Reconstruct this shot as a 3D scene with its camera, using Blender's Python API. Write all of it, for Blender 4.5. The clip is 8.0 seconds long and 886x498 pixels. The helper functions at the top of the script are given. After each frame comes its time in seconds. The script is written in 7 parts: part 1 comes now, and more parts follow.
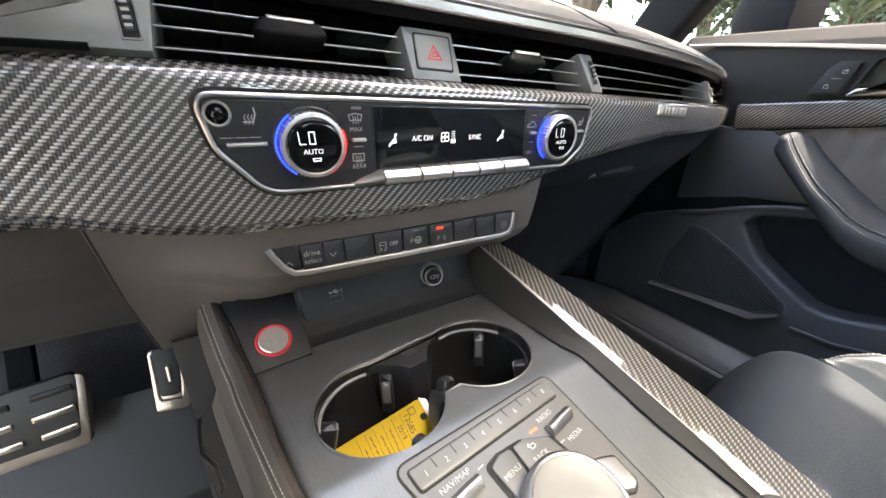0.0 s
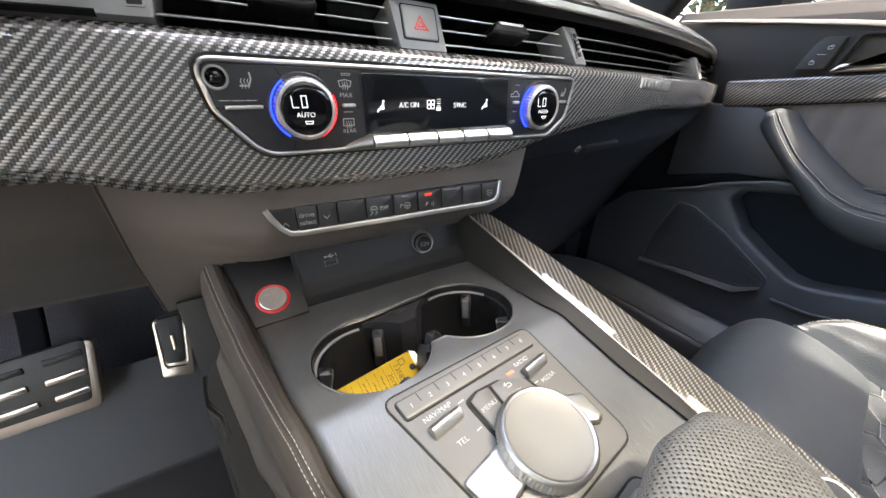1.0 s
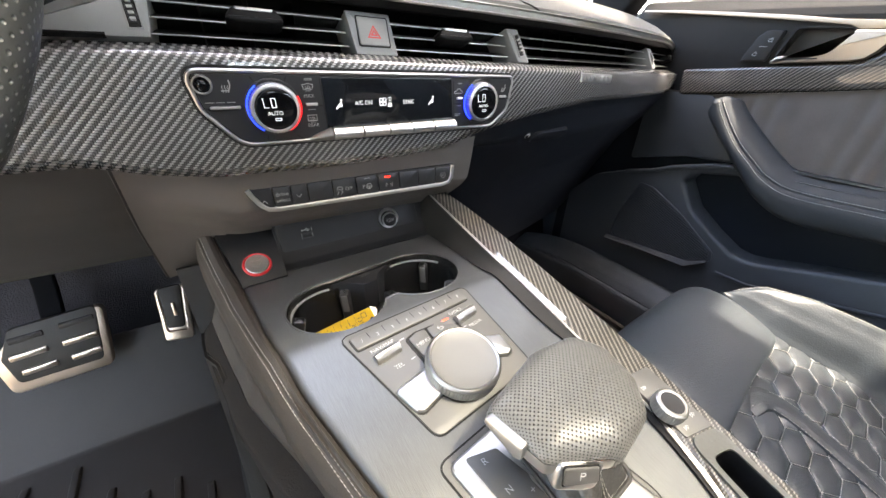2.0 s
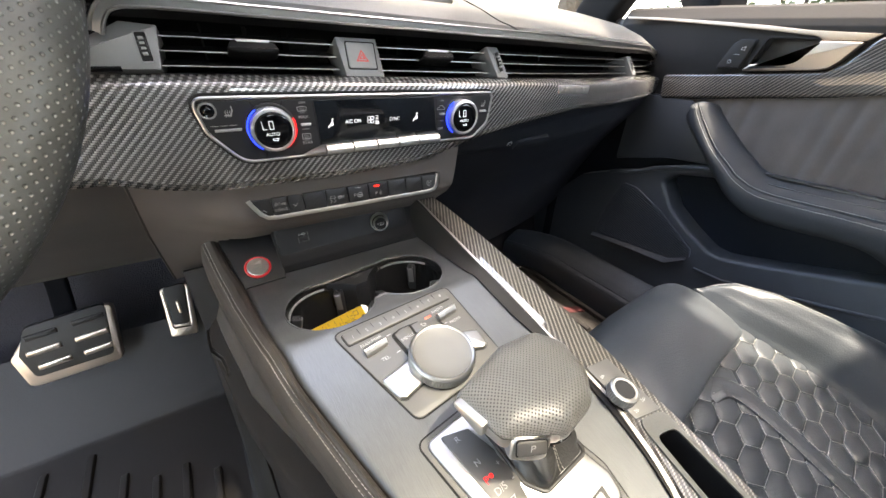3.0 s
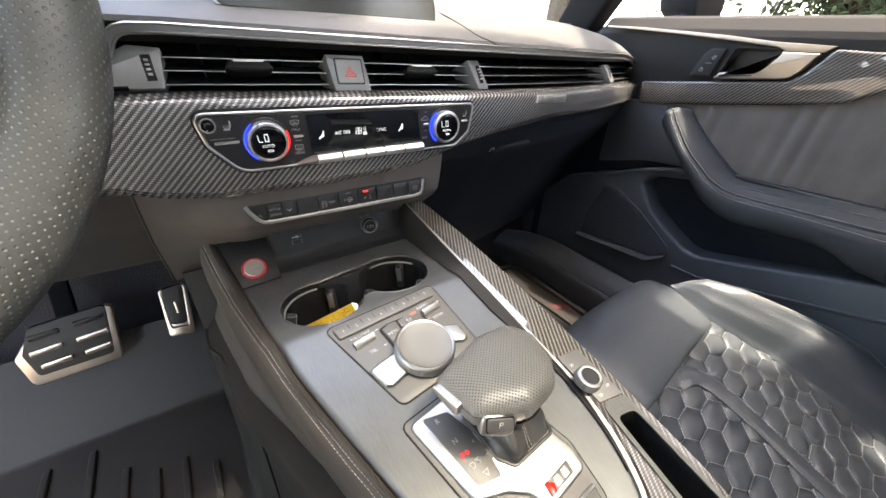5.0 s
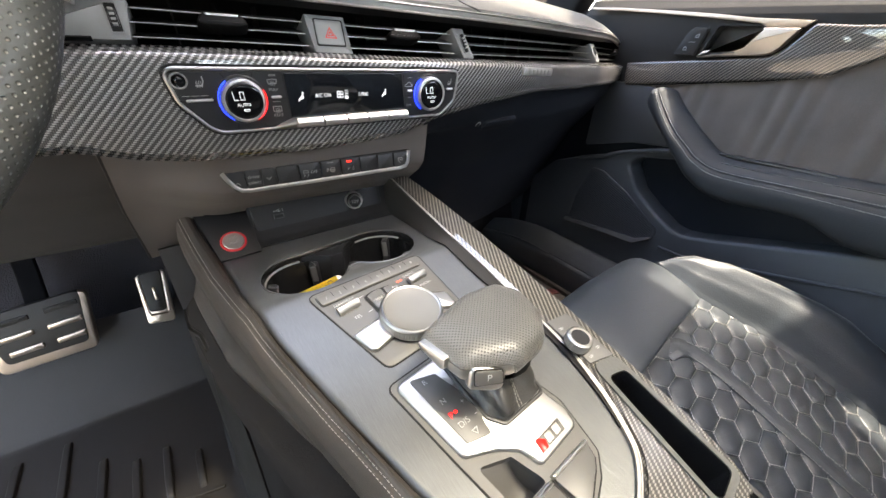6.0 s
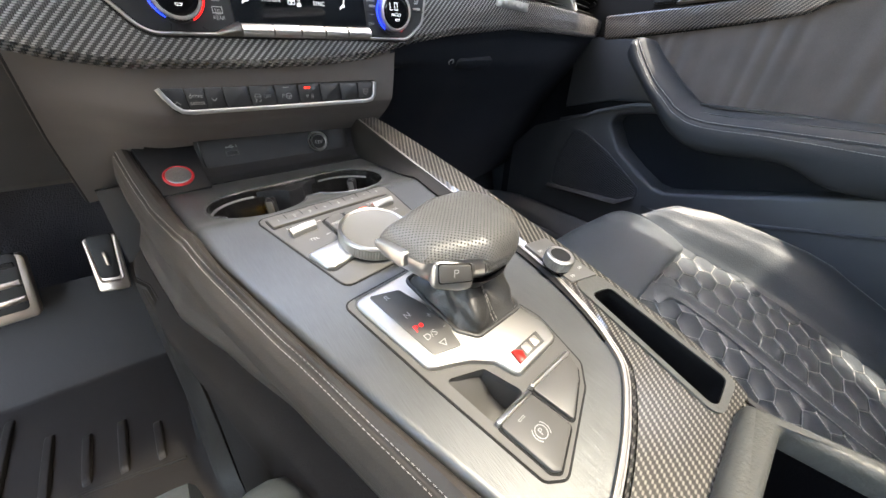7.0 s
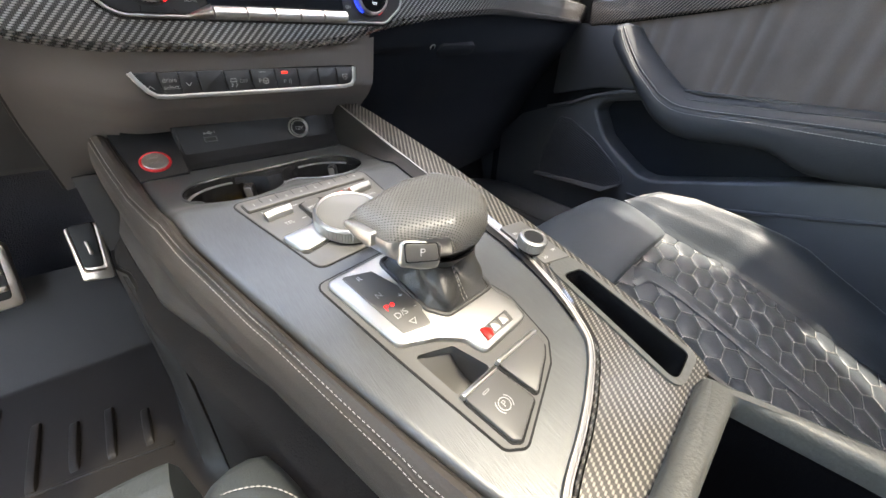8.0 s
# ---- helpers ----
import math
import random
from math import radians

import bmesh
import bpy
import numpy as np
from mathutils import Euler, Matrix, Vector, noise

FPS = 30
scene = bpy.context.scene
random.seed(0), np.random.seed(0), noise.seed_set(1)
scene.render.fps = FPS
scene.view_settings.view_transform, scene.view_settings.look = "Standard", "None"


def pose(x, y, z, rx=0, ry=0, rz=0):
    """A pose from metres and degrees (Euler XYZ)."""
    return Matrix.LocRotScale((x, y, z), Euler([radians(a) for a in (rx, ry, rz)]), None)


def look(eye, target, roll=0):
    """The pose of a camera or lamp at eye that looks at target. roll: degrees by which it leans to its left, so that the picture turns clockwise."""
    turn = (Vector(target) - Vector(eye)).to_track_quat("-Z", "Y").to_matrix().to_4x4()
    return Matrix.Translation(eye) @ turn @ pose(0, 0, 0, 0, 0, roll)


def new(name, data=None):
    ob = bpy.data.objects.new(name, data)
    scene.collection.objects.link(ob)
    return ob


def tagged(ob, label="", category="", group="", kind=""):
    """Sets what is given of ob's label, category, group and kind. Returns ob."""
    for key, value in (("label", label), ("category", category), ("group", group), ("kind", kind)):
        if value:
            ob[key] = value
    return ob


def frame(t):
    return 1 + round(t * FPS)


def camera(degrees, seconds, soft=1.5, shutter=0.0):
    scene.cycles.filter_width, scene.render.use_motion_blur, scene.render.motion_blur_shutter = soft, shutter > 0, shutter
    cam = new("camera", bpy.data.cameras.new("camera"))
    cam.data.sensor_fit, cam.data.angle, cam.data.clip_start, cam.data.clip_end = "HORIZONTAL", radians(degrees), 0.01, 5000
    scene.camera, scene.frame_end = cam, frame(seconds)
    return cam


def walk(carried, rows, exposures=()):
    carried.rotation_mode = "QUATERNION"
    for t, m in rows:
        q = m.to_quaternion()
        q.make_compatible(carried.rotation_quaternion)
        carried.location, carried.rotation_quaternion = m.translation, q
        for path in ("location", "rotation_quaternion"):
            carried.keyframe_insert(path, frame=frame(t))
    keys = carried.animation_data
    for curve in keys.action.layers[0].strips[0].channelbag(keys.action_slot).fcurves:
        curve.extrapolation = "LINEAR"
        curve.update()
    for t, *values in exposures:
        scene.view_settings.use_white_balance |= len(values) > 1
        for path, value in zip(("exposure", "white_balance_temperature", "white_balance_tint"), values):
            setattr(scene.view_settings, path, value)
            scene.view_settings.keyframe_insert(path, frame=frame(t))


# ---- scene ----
cam = camera(101.2, 8.0)
PATH = [
    (0, (0.0040, -0.0017, 0.8041), (1.0077, 1.5178, -0.0227), 2.16),
    (0.5, (-0.0010, -0.0092, 0.7976), (0.9961, 1.4899, -0.0732), 2.30),
    (1, (-0.0010, -0.0263, 0.7968), (0.9921, 1.4577, -0.1040), 2.22),
    (1.5, (-0.0010, -0.0500, 0.8015), (0.9860, 1.4128, -0.1398), 2.26),
    (1.7, (0.0010, -0.0706, 0.8079), (0.9867, 1.3781, -0.1562), 2.39),
    (2.8, (0.0020, -0.1175, 0.8403), (0.9809, 1.2978, -0.1789), 2.36),
    (3, (0.0000, -0.1213, 0.8436), (0.9810, 1.2920, -0.1765), 2.37),
    (3.5, (-0.0030, -0.1345, 0.8545), (0.9853, 1.2743, -0.1645), 2.38),
    (4, (0.0000, -0.1422, 0.8601), (0.9972, 1.2594, -0.1604), 2.41),
    (5.5, (-0.0060, -0.1492, 0.8596), (1.0123, 1.2363, -0.1619), 2.47),
    (6, (-0.0060, -0.1565, 0.8270), (1.0448, 1.2054, -0.1933), 2.55),
    (6.5, (-0.0030, -0.1673, 0.7876), (1.0880, 1.1539, -0.2440), 2.58),
    (7, (0.0040, -0.1724, 0.7569), (1.1080, 1.1324, -0.2817), 2.53),
    (7.5, (0.0100, -0.1820, 0.7496), (1.1199, 1.0989, -0.3123), 2.59),
    (8, (0.0120, -0.1877, 0.7540), (1.1218, 1.0790, -0.3249), 2.63),
]
walk(cam, [(t, look(eye, target, roll)) for t, eye, target, roll in PATH],
     [(0.0, 4.86, 7350, 10), (1.5, 4.86, 7350, 10), (3.0, 4.70, 7450, 10), (5.5, 4.58, 7450, 10), (6.5, 4.70, 7250, 10), (8.0, 4.74, 7200, 10)])

# ---- light ----
world = bpy.data.worlds.new("daylight")
scene.world = world
world.use_nodes = True
wn = world.node_tree
sky = wn.nodes.new("ShaderNodeTexSky")
sky.sky_type, sky.sun_disc = "NISHITA", False
SUN = Vector((0.22, -0.33, 1.0)).normalized()
sky.sun_elevation = math.asin(SUN.z)
sky.sun_rotation = math.atan2(SUN.x, SUN.y)
sky.dust_density, sky.air_density = 3.0, 1.0
wn.links.new(sky.outputs[0], wn.nodes["Background"].inputs[0])
wn.nodes["Background"].inputs[1].default_value = 0.15
sun = new("sun", bpy.data.lights.new("sun", "SUN"))
sun.data.energy, sun.data.angle, sun.data.color = 0.85, radians(2.0), (1.0, 0.95, 0.87)
sun.matrix_world = look(SUN * 20, (0, 0, 0))


# ---- materials ----
def nodes(name):
    m = bpy.data.materials.new(name)
    m.use_nodes = True
    nt = m.node_tree
    return m, nt, nt.nodes["Principled BSDF"]


def math_node(nt, op, a, b=None, c=None):
    nd = nt.nodes.new("ShaderNodeMath")
    nd.operation = op
    for i, v in enumerate((a, b, c)):
        if v is None:
            continue
        if isinstance(v, (int, float)):
            nd.inputs[i].default_value = v
        else:
            nt.links.new(v, nd.inputs[i])
    return nd.outputs[0]


def mix_col(nt, fac, a, b):
    nd = nt.nodes.new("ShaderNodeMix")
    nd.data_type = "RGBA"
    for i, v in ((0, fac), (6, a), (7, b)):
        if isinstance(v, (int, float)):
            nd.inputs[i].default_value = v
        elif isinstance(v, tuple):
            nd.inputs[i].default_value = (*v, 1.0)
        else:
            nt.links.new(v, nd.inputs[i])
    return nd.outputs[2]


def noise_tex(nt, coord, scale, detail=3.0, stretch=None):
    if stretch:
        mp = nt.nodes.new("ShaderNodeMapping")
        mp.inputs["Scale"].default_value = stretch
        nt.links.new(coord, mp.inputs[0])
        coord = mp.outputs[0]
    nd = nt.nodes.new("ShaderNodeTexNoise")
    nd.inputs["Scale"].default_value, nd.inputs["Detail"].default_value = scale, detail
    nt.links.new(coord, nd.inputs["Vector"])
    return nd.outputs[0]


def set_bump(nt, bsdf, height, strength, dist=0.001, coat=False):
    bp = nt.nodes.new("ShaderNodeBump")
    bp.inputs["Strength"].default_value, bp.inputs["Distance"].default_value = strength, dist
    nt.links.new(height, bp.inputs["Height"])
    nt.links.new(bp.outputs[0], bsdf.inputs["Normal"])


def mat(name, base, rough, metal=0.0, var=0.25, grain=900.0, bump=0.15, patch=25.0, coat=0.0, sheen=0.0, stretch=None, spec=0.5, dist=0.0006):
    """A plain surface with patches of wear, a fine grain and relief."""
    m, nt, b = nodes(name)
    co = nt.nodes.new("ShaderNodeTexCoord").outputs["Object"]
    big, fine = noise_tex(nt, co, patch, 4.0), noise_tex(nt, co, grain, 2.0, stretch)
    f = math_node(nt, "ADD", math_node(nt, "MULTIPLY", big, 0.65), math_node(nt, "MULTIPLY", fine, 0.35))
    dark, lite = tuple(c * (1 - var) for c in base), tuple(min(1.0, c * (1 + var)) for c in base)
    nt.links.new(mix_col(nt, f, dark, lite), b.inputs["Base Color"])
    nt.links.new(math_node(nt, "ADD", rough - 0.08, math_node(nt, "MULTIPLY", f, 0.16)), b.inputs["Roughness"])
    b.inputs["Metallic"].default_value, b.inputs["Coat Weight"].default_value = metal, coat
    b.inputs["Coat Roughness"].default_value, b.inputs["Sheen Weight"].default_value = 0.05, sheen
    b.inputs["Specular IOR Level"].default_value = spec
    if bump:
        set_bump(nt, b, fine, bump, dist)
    return m


def glow(name, colour, strength):
    m, nt, b = nodes(name)
    b.inputs["Base Color"].default_value = (*colour, 1)
    b.inputs["Emission Color"].default_value, b.inputs["Emission Strength"].default_value = (*colour, 1), strength
    return m


def carbon(name, a, c, tow=0.0018, turn=0.0, lean="ADD", bright=(0.26, 0.25, 0.245), clear=0.03, metal=0.55, dark=(0.020, 0.020, 0.021), relief=0.35, ior=1.65):
    """Twill weave of carbon tows under clear lacquer, woven along two axes of the object."""
    m, nt, b = nodes(name)
    co = nt.nodes.new("ShaderNodeTexCoord").outputs["Object"]
    mp = nt.nodes.new("ShaderNodeMapping")
    mp.inputs["Rotation"].default_value = tuple(radians(turn) if i == 3 - a - c else 0.0 for i in range(3))
    nt.links.new(co, mp.inputs[0])
    sp = nt.nodes.new("ShaderNodeSeparateXYZ")
    nt.links.new(mp.outputs[0], sp.inputs[0])
    u, v = (math_node(nt, "DIVIDE", sp.outputs[i], tow) for i in (a, c))
    cell = math_node(nt, lean, math_node(nt, "FLOOR", u), math_node(nt, "FLOOR", v))
    over = math_node(nt, "LESS_THAN", math_node(nt, "FLOORED_MODULO", cell, 4.0), 2.0)
    fu, fv = (math_node(nt, "SINE", math_node(nt, "MULTIPLY", math_node(nt, "FRACT", q), math.pi)) for q in (u, v))
    step = math_node(nt, "FLOORED_MODULO", cell, 2.0)
    run_v = math_node(nt, "FRACT", v) if lean == "ADD" else math_node(nt, "SUBTRACT", 1.0, math_node(nt, "FRACT", v))
    # each float of a tow dips at both ends, where it dives under the next
    end_u, end_v = (math_node(nt, "POWER", math_node(nt, "SINE", math_node(nt, "MULTIPLY", math_node(nt, "ADD", step, q), math.pi / 2)), 0.6) for q in (math_node(nt, "FRACT", u), run_v))
    # across the tow on top the height is round, along it nearly level
    up = math_node(nt, "ADD", math_node(nt, "MULTIPLY", over, math_node(nt, "MULTIPLY", fv, end_u)), math_node(nt, "MULTIPLY", math_node(nt, "SUBTRACT", 1.0, over), math_node(nt, "MULTIPLY", fu, end_v)))
    patch = noise_tex(nt, co, 14.0, 3.0)
    # shade of the rounded tows, and the darker crossing tows, put into base colour
    lit = math_node(nt, "ADD", math_node(nt, "MULTIPLY", up, 0.85), 0.15)
    tone = math_node(nt, "MULTIPLY", lit, math_node(nt, "ADD", math_node(nt, "MULTIPLY", over, 0.92), 0.18))
    tone = math_node(nt, "MULTIPLY", tone, math_node(nt, "ADD", patch, 0.5))
    nt.links.new(mix_col(nt, tone, dark, bright), b.inputs["Base Color"])
    b.inputs["Metallic"].default_value = metal
    nt.links.new(math_node(nt, "ADD", math_node(nt, "MULTIPLY", over, -0.12), 0.5), b.inputs["Roughness"])
    b.inputs["Specular IOR Level"].default_value = 0.15
    b.inputs["Coat Weight"].default_value, b.inputs["Coat Roughness"].default_value = 1.0, clear
    b.inputs["Coat IOR"].default_value = ior
    set_bump(nt, b, up, relief, 0.0006)
    # the lacquer lies level over the weave, slightly wavy
    wv = nt.nodes.new("ShaderNodeBump")
    wv.inputs["Strength"].default_value, wv.inputs["Distance"].default_value = 0.06, 0.001
    nt.links.new(noise_tex(nt, co, 30.0, 1.0), wv.inputs["Height"])
    nt.links.new(wv.outputs[0], b.inputs["Coat Normal"])
    return m


def perforated(name, base, rough, pitch=0.0042, hole=0.24, inside=(0.004, 0.004, 0.004)):
    """Leather with staggered pricked holes, laid out in the mesh's own metres."""
    m, nt, b = nodes(name)
    tc = nt.nodes.new("ShaderNodeTexCoord")
    sp = nt.nodes.new("ShaderNodeSeparateXYZ")
    nt.links.new(tc.outputs["UV"], sp.inputs[0])
    u, v = (math_node(nt, "DIVIDE", sp.outputs[i], pitch) for i in (0, 1))
    s, d = math_node(nt, "ADD", u, v), math_node(nt, "SUBTRACT", u, v)
    fs, fd = (math_node(nt, "SUBTRACT", math_node(nt, "FRACT", q), 0.5) for q in (s, d))
    r = math_node(nt, "SQRT", math_node(nt, "ADD", math_node(nt, "MULTIPLY", fs, fs), math_node(nt, "MULTIPLY", fd, fd)))
    pit = nt.nodes.new("ShaderNodeMapRange")
    pit.inputs[1].default_value, pit.inputs[2].default_value = hole * 0.55, hole * 1.5
    nt.links.new(r, pit.inputs[0])
    grain = noise_tex(nt, tc.outputs["Object"], 700.0, 2.0)
    patch = noise_tex(nt, tc.outputs["Object"], 18.0, 3.0)
    worn = mix_col(nt, patch, tuple(c * 0.75 for c in base), tuple(c * 1.3 for c in base))
    nt.links.new(mix_col(nt, pit.outputs[0], inside, worn), b.inputs["Base Color"])
    b.inputs["Roughness"].default_value = rough
    set_bump(nt, b, math_node(nt, "ADD", pit.outputs[0], math_node(nt, "MULTIPLY", grain, 0.15)), 0.7, 0.0010)
    return m


M_PLASTIC = mat("soft_black_plastic", (0.098, 0.089, 0.084), 0.50, bump=0.35, grain=1500)
M_KNEE = mat("moulded_black_plastic", (0.042, 0.0415, 0.042), 0.55, bump=0.35, grain=1300, spec=0.35)
M_DASH = mat("grained_dash_skin", (0.085, 0.083, 0.079), 0.38, bump=0.5, grain=1100)
M_PIANO = mat("satin_black_switch", (0.019, 0.0195, 0.021), 0.36, bump=0.08, grain=1500)
M_DISPLAY = mat("black_display_glass", (0.006, 0.007, 0.009), 0.12, bump=0.0, coat=1.0)
# brownish base puts the cabin's reflection into the glass colour
M_SCREEN = mat("screen_glass_with_reflection", (0.030, 0.027, 0.025), 0.24, bump=0.0, var=0.1)
M_GLOSS = mat("gloss_black_dial", (0.004, 0.004, 0.005), 0.10, bump=0.0, spec=0.35)
M_PILLAR = mat("black_pillar_trim", (0.007, 0.0065, 0.0065), 0.85, bump=0.3, grain=900, spec=0.1)
M_BIN_SHADE = mat("black_felt_and_shade", (0.004, 0.004, 0.0045), 0.95, bump=0.6, grain=900, spec=0.05)
M_GAP = mat("dark_gap", (0.006, 0.006, 0.006), 0.8, bump=0.0)
M_VENT = mat("vent_black_plastic", (0.0045, 0.0045, 0.005), 0.55, bump=0.1, spec=0.2)
M_SATIN = mat("satin_metal_trim", (0.43, 0.425, 0.41), 0.32, metal=1.0, var=0.06, bump=0.05, grain=1500)
M_CHROME = mat("satin_chrome", (0.62, 0.61, 0.59), 0.33, metal=1.0, var=0.06, bump=0.05, grain=1800)
M_ALU = mat("brushed_aluminium", (0.50, 0.495, 0.48), 0.37, metal=1.0, var=0.08, bump=0.10, grain=400, stretch=(0.2, 6, 6))
M_STRIP = mat("dull_metal_strip", (0.50, 0.48, 0.45), 0.46, metal=1.0, var=0.12, bump=0.08, grain=900)
M_KNURL = mat("knurled_aluminium", (0.55, 0.545, 0.53), 0.40, metal=1.0, var=0.1, bump=0.0)
M_PLATE = mat("dark_brushed_plate", (0.117, 0.122, 0.124), 0.36, metal=0.55, var=0.55, bump=0.30, grain=260, stretch=(9, 0.35, 1), patch=12)
M_MEDIA = mat("grey_switch_panel", (0.105, 0.102, 0.096), 0.42, var=0.1, bump=0.06, grain=1500)
M_PAD = mat("grey_touch_disc", (0.155, 0.152, 0.143), 0.45, metal=0.1, var=0.06, bump=0.05, grain=1500)
M_LEATHER = mat("black_leather", (0.029, 0.0345, 0.039), 0.46, bump=0.45, grain=520, patch=14, dist=0.0008)
# black leather again, paler and glossier: sunlight on the driver's seat put into it
M_LEATHER_LIT = mat("sunlit_leather", (0.060, 0.068, 0.070), 0.34, bump=0.3, grain=520, patch=14, dist=0.0006)
M_ARM = mat("armrest_leather", (0.033, 0.0355, 0.0385), 0.55, bump=0.4, grain=560, patch=14, dist=0.0008, spec=0.12)
M_BOOT = mat("boot_leather", (0.043, 0.0425, 0.041), 0.40, bump=0.6, grain=560, dist=0.0006)
M_SIDE = mat("console_leather", (0.039, 0.0335, 0.0295), 0.50, bump=0.25, grain=650, patch=10, dist=0.0008, spec=0.4)
M_CHANNEL = mat("matt_black_channel", (0.020, 0.0185, 0.0172), 0.6, bump=0.1, spec=0.2)
M_RECESS = mat("dark_recess_plastic", (0.012, 0.0125, 0.014), 0.50, bump=0.35, grain=1200, spec=0.35)
M_TUNNEL = mat("charcoal_tunnel_carpet", (0.0230, 0.0200, 0.0185), 0.95, bump=0.8, grain=700, patch=12, var=0.4, spec=0.1)
# bluish base carries the lens haze over the dark glovebox
M_GLOVE = mat("dark_glovebox_skin", (0.0095, 0.0115, 0.0155), 0.6, bump=0.35, grain=1200, spec=0.15)
M_SUEDE = mat("charcoal_suede", (0.098, 0.081, 0.070), 0.95, bump=0.6, grain=800, patch=16, var=0.5, sheen=0.4)
# raised, bluish base puts lens haze into the door's black
M_DOOR = mat("black_door_plastic", (0.035, 0.038, 0.043), 0.46, bump=0.4, grain=1000)
M_DOORTOP = mat("grained_door_top", (0.016, 0.0145, 0.0135), 0.75, bump=0.5, grain=900, spec=0.2)
M_GREYRIM = mat("grained_grey_rim", (0.088, 0.088, 0.080), 0.42, bump=0.7, grain=420, patch=14)
M_RUBBER = mat("rubber_floor_mat", (0.0190, 0.0165, 0.0145), 0.55, bump=0.3, grain=500, patch=8, var=0.4, spec=0.25)
M_CARPET = mat("black_carpet", (0.0180, 0.0168, 0.0162), 0.95, bump=1.0, grain=600, var=0.5, dist=0.002, spec=0.12)
# the bulkhead's carpet, paler than M_CARPET to stand in for light there
M_BULKHEAD = mat("bulkhead_carpet_paler", (0.027, 0.0255, 0.028), 0.95, bump=0.8, grain=500, var=0.4, dist=0.002, spec=0.12)
M_STITCH = mat("grey_thread", (0.38, 0.365, 0.34), 0.8, bump=0.0)
# aluminium; the beige surroundings it mirrors are put into its base colour
M_WARM_REFLECT = mat("satin_metal_warm_reflection", (0.43, 0.355, 0.285), 0.45, metal=1.0, var=0.1, bump=0.06, grain=900)
M_STEEL = mat("brushed_steel", (0.50, 0.41, 0.33), 0.33, metal=1.0, var=0.08, bump=0.08, grain=400, stretch=(0.3, 5, 5))
M_WHITE = mat("white_print", (0.42, 0.42, 0.41), 0.6, var=0.03, bump=0.0)
M_GREYPRINT = mat("grey_print", (0.38, 0.38, 0.37), 0.6, var=0.05, bump=0.0)
M_RED = mat("red_enamel", (0.55, 0.02, 0.015), 0.35, var=0.1, bump=0.0)
M_TAB = mat("dull_red_cloth", (0.06, 0.006, 0.006), 0.8, var=0.2, bump=0.2)
M_YELLOW = mat("yellow_card", (0.66, 0.46, 0.004), 0.6, var=0.06, bump=0.1)
nt, b = M_YELLOW.node_tree, M_YELLOW.node_tree.nodes["Principled BSDF"]
thin, mixer = nt.nodes.new("ShaderNodeBsdfTranslucent"), nt.nodes.new("ShaderNodeMixShader")
thin.inputs[0].default_value, mixer.inputs[0].default_value = (0.80, 0.58, 0.01, 1), 0.55
nt.links.new(b.outputs[0], mixer.inputs[1])
nt.links.new(thin.outputs[0], mixer.inputs[2])
nt.links.new(mixer.outputs[0], nt.nodes["Material Output"].inputs[0])
M_INK = mat("black_ink", (0.02, 0.02, 0.03), 0.7, bump=0.0)
M_LINER = mat("cup_holder_rubber", (0.013, 0.013, 0.013), 0.22, bump=0.08)
# never in view; pale grey chosen to bounce fill light into the cabin
M_HEADLINER = mat("grey_headliner_cloth", (0.42, 0.41, 0.39), 0.95, bump=0.4)
M_CONCRETE = mat("concrete_drive", (0.22, 0.185, 0.14), 0.9, bump=0.8, grain=160, patch=0.8, var=0.4, dist=0.004)
M_PAINT = mat("dark_car_paint", (0.03, 0.03, 0.035), 0.25, bump=0.0, coat=1.0)
M_BARK = mat("bark", (0.10, 0.075, 0.05), 0.9, bump=1.0, grain=40, patch=4, dist=0.02)
M_LEAF = mat("leaf_green", (0.035, 0.055, 0.02), 0.6, bump=0.0, patch=2, var=0.5)
C_DASH = carbon("carbon_weave_upright", 0, 2, tow=0.00145, lean="SUBTRACT", bright=(0.55, 0.535, 0.52), dark=(0.025, 0.024, 0.023), metal=0.85, clear=0.02)
C_LIP = carbon("carbon_weave_lip", 0, 2, lean="SUBTRACT", bright=(0.20, 0.19, 0.18), dark=(0.012, 0.011, 0.010), metal=0.2, clear=0.02, ior=2.1, relief=0.2)
C_RAIL = carbon("carbon_weave_level", 0, 1, turn=-15, tow=0.0014, lean="SUBTRACT", bright=(0.27, 0.25, 0.215), clear=0.24, metal=0.15, dark=(0.010, 0.009, 0.008), relief=0.15)
C_BEVEL = carbon("carbon_weave_bevel", 0, 1, turn=-15, tow=0.0014, lean="SUBTRACT", bright=(0.22, 0.205, 0.18), clear=0.04, metal=0.15, dark=(0.012, 0.011, 0.010), relief=0.1, ior=1.7)
C_DOOR = carbon("carbon_weave_side", 1, 2, tow=0.0015, bright=(0.20, 0.165, 0.135), dark=(0.012, 0.011, 0.010), metal=0.15, clear=0.02)
M_PERF = perforated("perforated_grip_leather", (0.145, 0.144, 0.136), 0.36, pitch=0.0028, hole=0.21)
# pale hole colour stands for light caught on the rims of the holes
M_WHEEL = perforated("perforated_wheel_leather", (0.074, 0.077, 0.074), 0.36, pitch=0.0046, hole=0.16, inside=(0.19, 0.19, 0.185))
G_WHITE = glow("white_backlight", (0.9, 0.95, 1.0), 0.042)
G_DISPLAY = glow("display_symbols", (0.92, 0.95, 1.0), 0.042)
G_BLUE = glow("blue_backlight", (0.005, 0.05, 1.0), 0.125)
G_RED = glow("red_backlight", (1.0, 0.02, 0.02), 0.09)


